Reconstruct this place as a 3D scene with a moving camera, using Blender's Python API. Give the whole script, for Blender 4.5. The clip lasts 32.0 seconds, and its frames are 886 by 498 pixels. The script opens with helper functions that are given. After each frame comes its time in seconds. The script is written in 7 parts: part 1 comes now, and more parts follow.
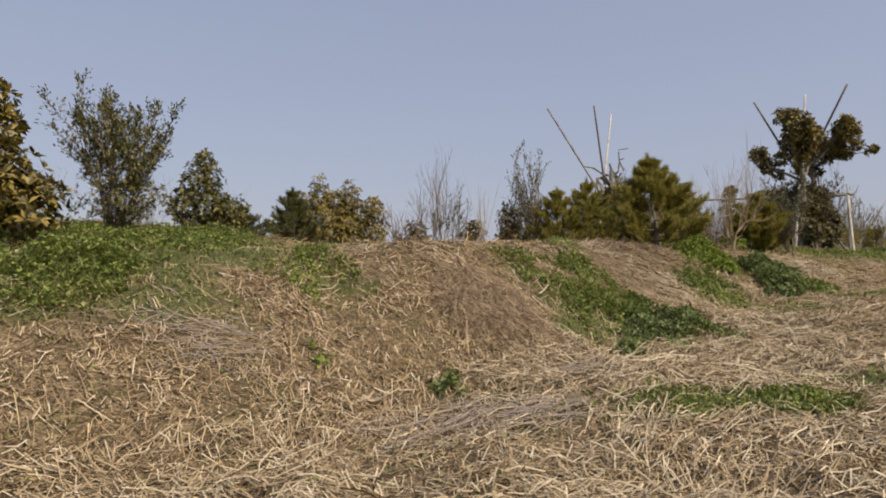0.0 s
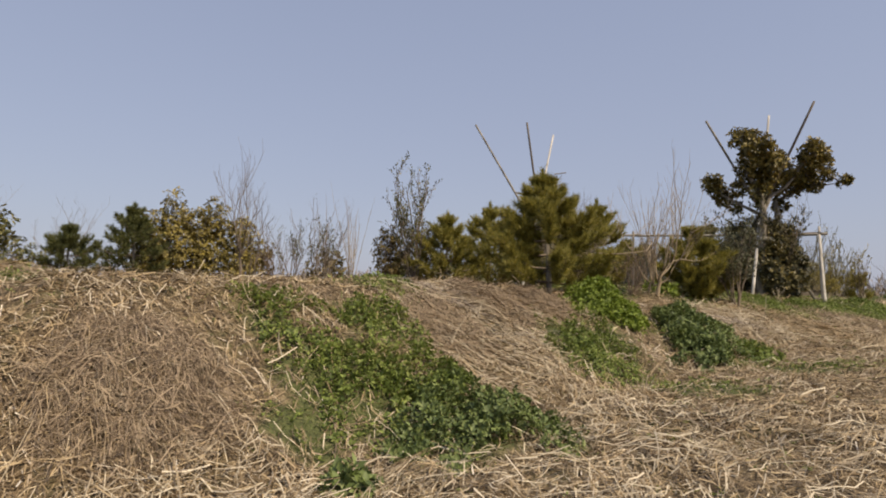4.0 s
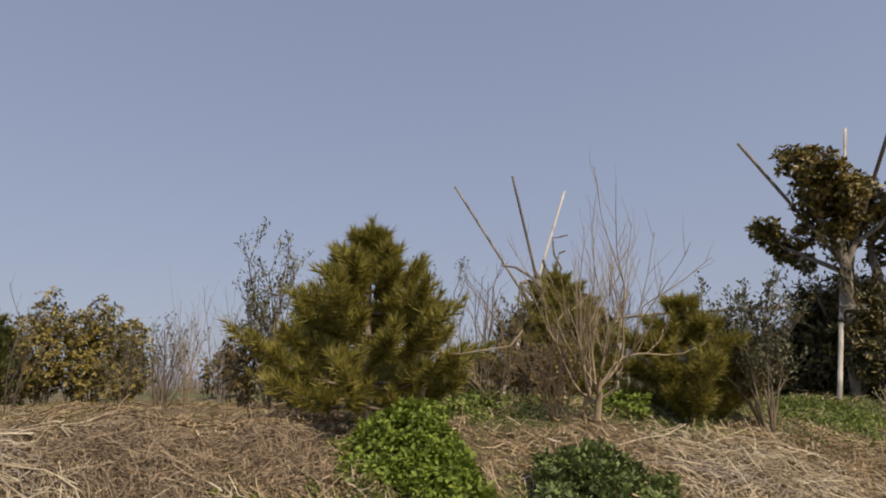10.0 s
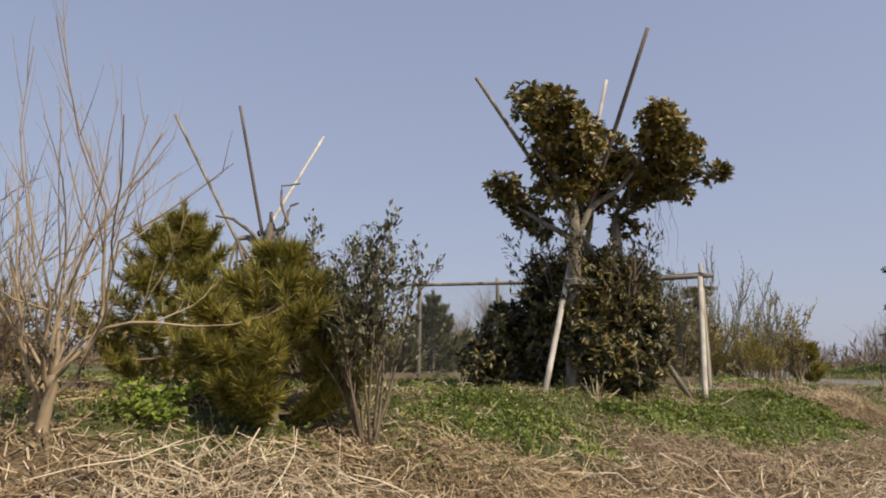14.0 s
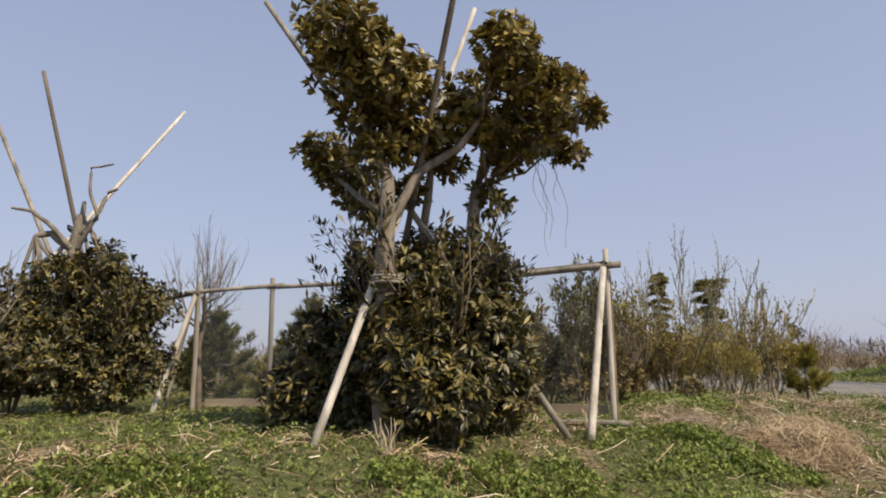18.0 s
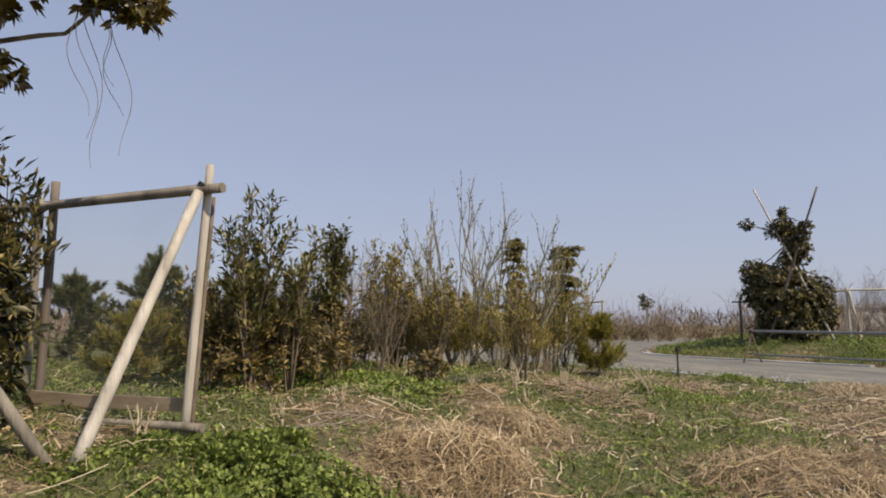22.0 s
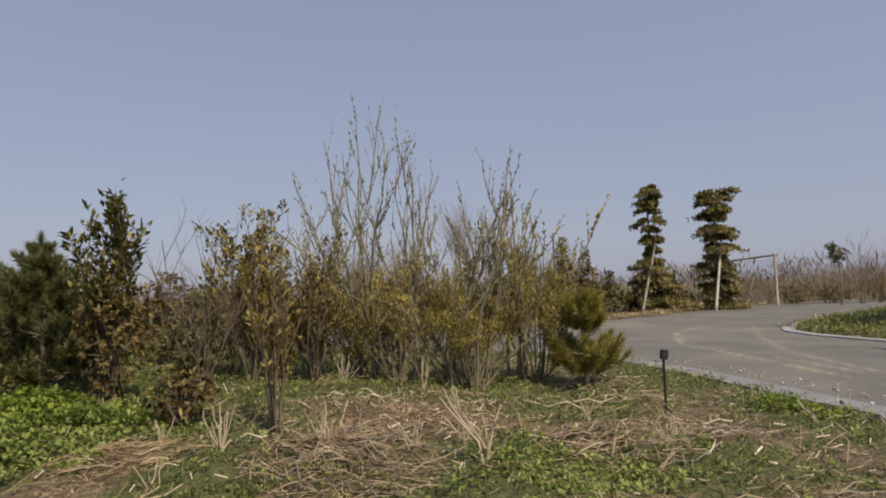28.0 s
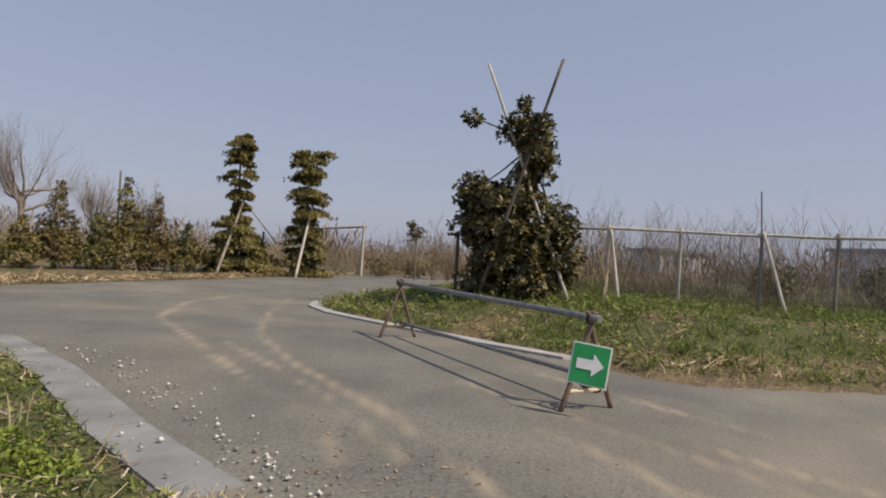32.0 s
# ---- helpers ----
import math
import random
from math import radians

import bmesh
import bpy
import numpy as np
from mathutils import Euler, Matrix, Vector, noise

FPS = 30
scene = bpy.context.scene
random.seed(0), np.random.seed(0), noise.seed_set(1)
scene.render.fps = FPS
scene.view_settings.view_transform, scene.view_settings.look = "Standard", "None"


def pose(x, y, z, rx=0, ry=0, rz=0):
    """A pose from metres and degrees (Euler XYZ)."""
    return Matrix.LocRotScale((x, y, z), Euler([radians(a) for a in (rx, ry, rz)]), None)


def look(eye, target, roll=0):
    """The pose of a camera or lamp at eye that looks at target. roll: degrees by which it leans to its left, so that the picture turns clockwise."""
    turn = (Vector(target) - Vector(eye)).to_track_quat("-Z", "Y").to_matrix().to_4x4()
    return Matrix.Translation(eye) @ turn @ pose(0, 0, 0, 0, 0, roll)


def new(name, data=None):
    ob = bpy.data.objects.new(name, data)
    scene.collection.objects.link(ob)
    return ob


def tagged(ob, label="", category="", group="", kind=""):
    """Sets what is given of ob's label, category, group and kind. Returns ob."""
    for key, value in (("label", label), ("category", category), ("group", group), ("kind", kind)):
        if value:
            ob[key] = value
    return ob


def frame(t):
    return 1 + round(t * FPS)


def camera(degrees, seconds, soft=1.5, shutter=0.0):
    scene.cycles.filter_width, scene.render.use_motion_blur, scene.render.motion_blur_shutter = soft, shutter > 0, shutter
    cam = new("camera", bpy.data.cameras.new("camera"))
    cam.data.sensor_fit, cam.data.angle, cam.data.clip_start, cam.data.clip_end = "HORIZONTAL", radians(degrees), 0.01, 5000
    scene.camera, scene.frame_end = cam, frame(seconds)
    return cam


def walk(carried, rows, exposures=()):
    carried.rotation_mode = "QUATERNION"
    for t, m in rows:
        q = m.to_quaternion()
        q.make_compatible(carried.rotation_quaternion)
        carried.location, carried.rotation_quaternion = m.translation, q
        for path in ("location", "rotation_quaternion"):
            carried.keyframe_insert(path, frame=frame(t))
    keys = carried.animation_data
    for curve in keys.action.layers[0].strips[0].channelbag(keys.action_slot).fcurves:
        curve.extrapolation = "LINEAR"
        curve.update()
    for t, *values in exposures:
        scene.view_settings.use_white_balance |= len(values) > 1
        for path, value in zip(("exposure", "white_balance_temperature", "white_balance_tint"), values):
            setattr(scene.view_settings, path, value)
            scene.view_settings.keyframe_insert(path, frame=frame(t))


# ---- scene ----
# ---- camera and walk ----
cam = camera(71.5, 32.0, soft=1.9)
PATH = [
    (0, (0.854, -0.805, 0.639), (0.776, 1.194, 0.675), -0.8),
    (0.5, (1.186, -0.314, 0.651), (1.069, 1.681, 0.719), -2.6),
    (1, (1.487, 0.131, 0.687), (1.485, 2.131, 0.728), -2.1),
    (1.5, (1.872, 0.618, 0.683), (1.821, 2.617, 0.742), -1.7),
    (2, (2.237, 1.069, 0.718), (2.223, 3.067, 0.795), -1.1),
    (2.5, (2.689, 1.472, 0.737), (2.613, 3.466, 0.875), -1.1),
    (3, (3.069, 1.869, 0.747), (3.012, 3.86, 0.927), 0.1),
    (3.5, (3.444, 2.3, 0.752), (3.409, 4.295, 0.889), 1.0),
    (5.5, (4.441, 3.987, 1.029), (4.21, 5.963, 1.231), -0.3),
    (6, (4.771, 4.442, 1.068), (4.652, 6.424, 1.31), -0.5),
    (6.5, (5.1, 4.792, 1.129), (4.781, 6.739, 1.453), -1.9),
    (7, (5.394, 5.213, 1.161), (5.03, 7.155, 1.469), -0.3),
    (7.5, (5.763, 5.641, 1.146), (5.252, 7.551, 1.451), 0.6),
    (8, (6.116, 5.976, 1.142), (5.546, 7.858, 1.507), 0.4),
    (8.5, (6.533, 6.305, 1.154), (5.801, 8.13, 1.519), -1.5),
    (9, (6.892, 6.637, 1.169), (6.139, 8.451, 1.543), -1.9),
    (9.5, (7.196, 7.06, 1.188), (6.693, 8.97, 1.502), 0.2),
    (10, (7.518, 7.48, 1.236), (7.046, 9.376, 1.663), -1.0),
    (10.5, (7.797, 7.947, 1.219), (7.506, 9.884, 1.62), 2.5),
    (11, (8.119, 8.37, 1.234), (7.882, 10.317, 1.627), 1.4),
    (11.5, (8.446, 8.767, 1.225), (8.262, 10.714, 1.645), 1.6),
    (12, (8.761, 9.197, 1.279), (8.667, 11.165, 1.623), -0.8),
    (12.5, (9.101, 9.564, 1.307), (8.911, 11.53, 1.617), 1.4),
    (13, (9.435, 9.953, 1.276), (9.266, 11.927, 1.55), 1.0),
    (13.5, (9.827, 10.297, 1.281), (9.632, 12.254, 1.645), 2.6),
    (14, (10.152, 10.656, 1.284), (10.093, 12.623, 1.638), 0.3),
    (14.5, (10.535, 10.994, 1.364), (10.651, 12.943, 1.798), 0.4),
    (15, (10.897, 11.361, 1.429), (10.987, 13.31, 1.869), -1.2),
    (15.5, (11.258, 11.727, 1.485), (11.368, 13.677, 1.912), -0.7),
    (17.5, (12.619, 13.132, 1.592), (12.424, 15.076, 2.016), -1.6),
    (18, (12.951, 13.502, 1.602), (12.782, 15.464, 1.954), -0.8),
    (18.5, (13.338, 13.863, 1.607), (13.091, 15.807, 2.005), -0.5),
    (19, (13.695, 14.249, 1.565), (13.526, 16.213, 1.904), 1.6),
    (19.5, (14.108, 14.629, 1.545), (14.113, 16.614, 1.794), -0.5),
    (20, (14.478, 14.984, 1.55), (14.47, 16.973, 1.758), 0.3),
    (20.5, (14.805, 15.348, 1.581), (14.751, 17.336, 1.794), 0.2),
    (21, (15.186, 15.648, 1.59), (15.006, 17.628, 1.807), 0.1),
    (21.5, (15.593, 15.934, 1.605), (15.562, 17.923, 1.82), 1.4),
    (22, (16.034, 16.216, 1.629), (16.168, 18.197, 1.869), 0.2),
    (22.5, (16.411, 16.548, 1.651), (16.434, 18.538, 1.847), -1.0),
    (23, (16.714, 16.93, 1.683), (16.682, 18.923, 1.847), -1.8),
    (23.5, (17.056, 17.282, 1.735), (16.895, 19.26, 1.983), -0.9),
    (24, (17.402, 17.647, 1.724), (17.287, 19.627, 1.981), 0.6),
    (24.5, (17.766, 17.934, 1.738), (17.615, 19.913, 1.989), -0.7),
    (25, (18.183, 18.255, 1.734), (17.946, 20.221, 2.013), -2.6),
    (25.5, (18.627, 18.467, 1.756), (18.431, 20.442, 2.0), -2.8),
    (27.5, (20.249, 20.059, 1.916), (19.611, 21.944, 2.12), -1.9),
    (28, (20.611, 20.375, 1.943), (20.084, 22.3, 2.07), -2.0),
    (28.5, (21.014, 20.69, 1.946), (20.393, 22.589, 2.034), -3.2),
    (29, (21.358, 21.075, 1.954), (20.881, 23.016, 2.017), -1.5),
    (29.5, (21.821, 21.493, 1.93), (21.712, 23.49, 1.893), 0.8),
    (30, (22.207, 21.892, 1.925), (22.38, 23.884, 1.906), -0.9),
    (30.5, (22.549, 22.297, 1.933), (22.897, 24.264, 1.848), 0.8),
    (31, (22.898, 22.661, 1.944), (23.258, 24.627, 1.892), 0.4),
    (31.5, (23.306, 22.959, 1.957), (23.875, 24.876, 1.932), 1.7),
    (32, (23.689, 23.251, 1.961), (24.231, 25.176, 1.974), 3.6),
]

walk(cam, [(t, look(eye, target, roll)) for t, eye, target, roll in PATH],
     [(0, 0.2, 7800, 12), (3.5, 0.24, 7750, 12), (7, 0.06, 7550, 12), (9, 0.02, 7550, 12), (13, 0.2, 7550, 12), (15, 0.3, 7550, 12), (18, 0.42, 7550, 12), (20.5, 0.48, 7550, 12), (22, 0.3, 7550, 12), (24, 0.1, 7550, 12), (27, 0.0, 7550, 12), (30, 0.08, 7550, 12), (32, 0.08, 7550, 12)])

# ---- light ----
SUN_DIR = Vector((0.50, -0.42, 0.76)).normalized()      # towards the sun
world = bpy.data.worlds.new("world")
scene.world = world
world.use_nodes = True
wn = world.node_tree
sky = wn.nodes.new("ShaderNodeTexSky")
sky.sky_type = "NISHITA"
sky.sun_disc = False
sky.sun_elevation = math.asin(SUN_DIR.z)
sky.sun_rotation = math.atan2(SUN_DIR.x, SUN_DIR.y)
sky.air_density, sky.dust_density, sky.ozone_density = 1.0, 1.2, 1.6
wn.nodes["Background"].inputs["Strength"].default_value = 0.12
# spring haze: thick and greyish near the horizon, thinner and bluer overhead
way_up = wn.nodes.new("ShaderNodeSeparateXYZ")
wn.links.new(wn.nodes.new("ShaderNodeTexCoord").outputs["Generated"], way_up.inputs["Vector"])
thick, tone, haze = wn.nodes.new("ShaderNodeMapRange"), wn.nodes.new("ShaderNodeMix"), wn.nodes.new("ShaderNodeMix")
thick.inputs["From Max"].default_value, thick.inputs["To Min"].default_value, thick.inputs["To Max"].default_value = 0.6, 0.82, 0.56
tone.data_type = haze.data_type = "RGBA"
tone.inputs["A"].default_value, tone.inputs["B"].default_value = (2.53, 3.02, 4.55, 1), (2.27, 2.98, 5.0, 1)
wn.links.new(way_up.outputs["Z"], thick.inputs["Value"])
wn.links.new(way_up.outputs["Z"], tone.inputs["Factor"])
wn.links.new(thick.outputs["Result"], haze.inputs["Factor"])
wn.links.new(sky.outputs["Color"], haze.inputs["A"])
wn.links.new(tone.outputs["Result"], haze.inputs["B"])
wn.links.new(haze.outputs["Result"], wn.nodes["Background"].inputs["Color"])
sun_data = bpy.data.lights.new("sun", "SUN")
sun_data.energy, sun_data.angle, sun_data.color = 3.5, radians(0.6), (1.0, 0.92, 0.8)
sun = new("sun", sun_data)
sun.matrix_world = look(SUN_DIR * 60, (0, 0, 0))


# ---- materials ----
def material(name, dark, light, rough=0.8, scale=8.0, bump=0.0, island=0.0, through_light=0.0, stretch=(1, 1, 1), third=None, metal=0.0, detail=6.0):
    m = bpy.data.materials.new(name)
    m.use_nodes = True
    n, k = m.node_tree.nodes, m.node_tree.links
    b = n["Principled BSDF"]
    co = n.new("ShaderNodeTexCoord")
    mp = n.new("ShaderNodeMapping")
    mp.inputs["Scale"].default_value = stretch
    k.new(co.outputs["Object"], mp.inputs["Vector"])
    big = n.new("ShaderNodeTexNoise")
    big.inputs["Scale"].default_value, big.inputs["Detail"].default_value = scale, detail
    k.new(mp.outputs["Vector"], big.inputs["Vector"])
    ramp = n.new("ShaderNodeValToRGB")
    ramp.color_ramp.elements[0].position, ramp.color_ramp.elements[1].position = 0.3, 0.7
    ramp.color_ramp.elements[0].color, ramp.color_ramp.elements[1].color = (*dark, 1), (*light, 1)
    if third:
        e = ramp.color_ramp.elements.new(0.85)
        e.color = (*third, 1)
    value = big.outputs["Fac"]
    if island:
        geo = n.new("ShaderNodeNewGeometry")
        mix = n.new("ShaderNodeMix")
        mix.inputs["Factor"].default_value = island
        k.new(big.outputs["Fac"], mix.inputs["A"])
        k.new(geo.outputs["Random Per Island"], mix.inputs["B"])
        value = mix.outputs["Result"]
    k.new(value, ramp.inputs["Fac"])
    k.new(ramp.outputs["Color"], b.inputs["Base Color"])
    b.inputs["Roughness"].default_value, b.inputs["Metallic"].default_value = rough, metal
    if bump:
        fine = n.new("ShaderNodeTexNoise")
        fine.inputs["Scale"].default_value, fine.inputs["Detail"].default_value = scale * 5, 4
        k.new(mp.outputs["Vector"], fine.inputs["Vector"])
        bp = n.new("ShaderNodeBump")
        bp.inputs["Strength"].default_value, bp.inputs["Distance"].default_value = bump, 0.02
        k.new(fine.outputs["Fac"], bp.inputs["Height"])
        k.new(bp.outputs["Normal"], b.inputs["Normal"])
    if through_light:
        tr = n.new("ShaderNodeBsdfTranslucent")
        k.new(ramp.outputs["Color"], tr.inputs["Color"])
        mx = n.new("ShaderNodeMixShader")
        mx.inputs["Fac"].default_value = through_light
        k.new(b.outputs["BSDF"], mx.inputs[1])
        k.new(tr.outputs["BSDF"], mx.inputs[2])
        k.new(mx.outputs["Shader"], n["Material Output"].inputs["Surface"])
    return m


M_STRAW = material("straw", (0.16, 0.108, 0.055), (0.5, 0.375, 0.215), 0.75, 0.9, island=0.62, third=(0.7, 0.6, 0.43))
M_STALK = material("dry_stalk", (0.3, 0.235, 0.15), (0.64, 0.55, 0.4), 0.7, 1.5, island=0.65)
M_HEAP = material("brown_bramble", (0.13, 0.092, 0.06), (0.44, 0.335, 0.22), 0.85, 5.0, island=0.75)
M_LITTER = material("grey_brown_litter", (0.1, 0.072, 0.045), (0.5, 0.39, 0.265), 0.85, 1.2, island=0.75, third=(0.68, 0.6, 0.48))
M_GRASS = material("green_blades", (0.085, 0.12, 0.028), (0.235, 0.285, 0.075), 0.65, 2.0, island=0.55, through_light=0.3, third=(0.4, 0.36, 0.16))
M_HERB = material("green_herb", (0.09, 0.13, 0.028), (0.285, 0.355, 0.08), 0.6, 2.0, island=0.6, through_light=0.3, third=(0.42, 0.42, 0.15))
M_HERB_BRIGHT = material("bright_herb", (0.11, 0.165, 0.022), (0.28, 0.36, 0.055), 0.6, 2.0, island=0.6, through_light=0.3)
M_HERB_DARK = material("dark_herb", (0.075, 0.11, 0.034), (0.21, 0.27, 0.08), 0.6, 2.0, island=0.6, through_light=0.22, third=(0.3, 0.33, 0.14))
M_LEAF_OLIVE = material("olive_leaf", (0.07, 0.062, 0.016), (0.29, 0.225, 0.055), 0.42, 1.5, island=0.65, through_light=0.2, third=(0.44, 0.325, 0.1))
M_LEAF_DARK = material("dark_leaf", (0.026, 0.03, 0.014), (0.14, 0.118, 0.034), 0.45, 1.5, island=0.65, through_light=0.12, third=(0.31, 0.235, 0.075))
M_LEAF_BROWN = material("bronze_leaf", (0.07, 0.055, 0.018), (0.22, 0.155, 0.045), 0.55, 2.0, island=0.65, through_light=0.2, third=(0.32, 0.25, 0.08))
M_LEAF_GREY = material("grey_leaf", (0.065, 0.072, 0.039), (0.208, 0.208, 0.117), 0.5, 2.0, island=0.65, through_light=0.15)
M_LEAF_GREEN = material("mid_leaf", (0.055, 0.065, 0.018), (0.2, 0.18, 0.052), 0.5, 2.0, island=0.65, through_light=0.2, third=(0.35, 0.285, 0.095))
M_NEEDLE = material("pine_needle", (0.15, 0.145, 0.03), (0.41, 0.355, 0.08), 0.55, 2.0, island=0.5, through_light=0.35, third=(0.55, 0.48, 0.18))
M_NEEDLE_DARK = material("dark_needle", (0.06, 0.078, 0.028), (0.18, 0.18, 0.055), 0.55, 2.0, island=0.55, through_light=0.25)
M_CATKIN = material("willow_bud", (0.19, 0.185, 0.1), (0.44, 0.42, 0.27), 0.7, 3.0, island=0.6, through_light=0.2)
M_YELLOW = material("yellow_twig_leaf", (0.2, 0.17, 0.04), (0.54, 0.44, 0.12), 0.6, 3.0, island=0.6, through_light=0.3)
M_YELLOW_LEAF = material("yellow_olive_leaf", (0.1, 0.082, 0.02), (0.37, 0.29, 0.07), 0.5, 2.0, island=0.65, through_light=0.22, third=(0.48, 0.39, 0.12))
M_PAD = material("conifer_pad", (0.07, 0.07, 0.022), (0.285, 0.235, 0.07), 0.65, 2.0, island=0.6, through_light=0.22, third=(0.46, 0.37, 0.13))
M_BARK = material("grey_bark", (0.1, 0.085, 0.065), (0.3, 0.265, 0.215), 0.9, 9.0, 0.6, stretch=(1, 1, 0.35))
M_BARK_PALE = material("pale_twig", (0.24, 0.18, 0.11), (0.46, 0.37, 0.25), 0.85, 5.0, 0.2)
M_BARK_DARK = material("dark_twig", (0.10, 0.075, 0.05), (0.24, 0.19, 0.14), 0.85, 5.0, 0.2)
M_BARK_RED = material("reddish_twig", (0.13, 0.09, 0.06), (0.28, 0.2, 0.135), 0.85, 5.0, 0.2)
M_BARK_OLIVE = material("olive_rod", (0.11, 0.097, 0.065), (0.31, 0.275, 0.19), 0.8, 4.0, 0.2)
M_TWIG_GREY = material("grey_cut_twig", (0.11, 0.085, 0.075), (0.44, 0.385, 0.335), 0.8, 4.0, island=0.75, third=(0.6, 0.53, 0.44))
# bark for distant bare plants, paled to stand in for the haze before them
M_BARK_FAR = material("haze_tinted_twig", (0.2, 0.17, 0.15), (0.31, 0.27, 0.24), 0.9, 3.0)
M_THICKET = material("brown_thicket", (0.12, 0.09, 0.065), (0.3, 0.235, 0.17), 0.9, 0.5, island=0.6)
# horizon wood: distance haze is painted in as a paler, greyer base colour
M_FAR = material("haze_tinted_wood", (0.24, 0.225, 0.22), (0.36, 0.335, 0.325), 0.9, 0.3, island=0.6)
M_LOG_PALE = material("peeled_log", (0.33, 0.3, 0.25), (0.66, 0.62, 0.55), 0.8, 8.0, 0.6, stretch=(1, 1, 0.08))
M_LOG = material("weathered_log", (0.12, 0.105, 0.085), (0.38, 0.345, 0.285), 0.85, 7.0, 0.6, stretch=(1, 1, 0.1))
M_LOG_DARK = material("dark_log", (0.1, 0.08, 0.065), (0.2, 0.17, 0.14), 0.85, 6.0, 0.4, stretch=(1, 1, 0.12))
M_WIRE = material("dark_tie", (0.02, 0.018, 0.016), (0.06, 0.05, 0.04), 0.7, 20.0)
M_BOARD = material("weathered_board", (0.24, 0.19, 0.13), (0.42, 0.35, 0.26), 0.9, 4.0, 0.3, stretch=(0.2, 1, 1))
M_STEEL = material("galvanised_pipe", (0.16, 0.165, 0.165), (0.3, 0.3, 0.29), 0.5, 12.0, metal=0.5)
M_RUST = material("rusty_steel", (0.09, 0.06, 0.045), (0.22, 0.15, 0.11), 0.8, 14.0, 0.2)
M_GREEN_PLATE = material("green_enamel", (0.008, 0.26, 0.075), (0.012, 0.34, 0.10), 0.4, 5.0)
M_WHITE_PLATE = material("white_enamel", (0.72, 0.74, 0.72), (0.85, 0.86, 0.84), 0.45, 6.0)
M_BLACK = material("black_plastic", (0.012, 0.012, 0.013), (0.03, 0.03, 0.03), 0.5, 20.0)
M_CONCRETE = material("pale_concrete", (0.17, 0.18, 0.183), (0.29, 0.3, 0.3), 0.9, 2.0, 0.4, third=(0.36, 0.365, 0.36))
M_KERB = material("bleached_kerb", (0.3, 0.31, 0.31), (0.46, 0.46, 0.45), 0.9, 3.0, 0.3)
M_STONE = material("grey_gravel", (0.26, 0.25, 0.23), (0.66, 0.65, 0.61), 0.9, 6.0, island=0.8)
M_WALL_FAR = material("far_wall", (0.5, 0.5, 0.52), (0.6, 0.6, 0.62), 0.9, 0.2)
M_ROOF_FAR = material("far_roof", (0.28, 0.3, 0.34), (0.36, 0.38, 0.42), 0.8, 0.2)


def net_material():
    m = bpy.data.materials.new("grey_net")
    m.use_nodes = True
    n, k = m.node_tree.nodes, m.node_tree.links
    b = n["Principled BSDF"]
    b.inputs["Base Color"].default_value, b.inputs["Roughness"].default_value = (0.17, 0.19, 0.23, 1), 0.9
    noise_tex = n.new("ShaderNodeTexNoise")
    noise_tex.inputs["Scale"].default_value = 2.5
    rng = n.new("ShaderNodeMapRange")
    rng.inputs["To Min"].default_value, rng.inputs["To Max"].default_value = 0.08, 0.17
    tr = n.new("ShaderNodeBsdfTransparent")
    mx = n.new("ShaderNodeMixShader")
    k.new(noise_tex.outputs["Fac"], rng.inputs["Value"])
    k.new(rng.outputs["Result"], mx.inputs["Fac"])
    k.new(tr.outputs["BSDF"], mx.inputs[1])
    k.new(b.outputs["BSDF"], mx.inputs[2])
    k.new(mx.outputs["Shader"], n["Material Output"].inputs["Surface"])
    return m


M_NET = net_material()


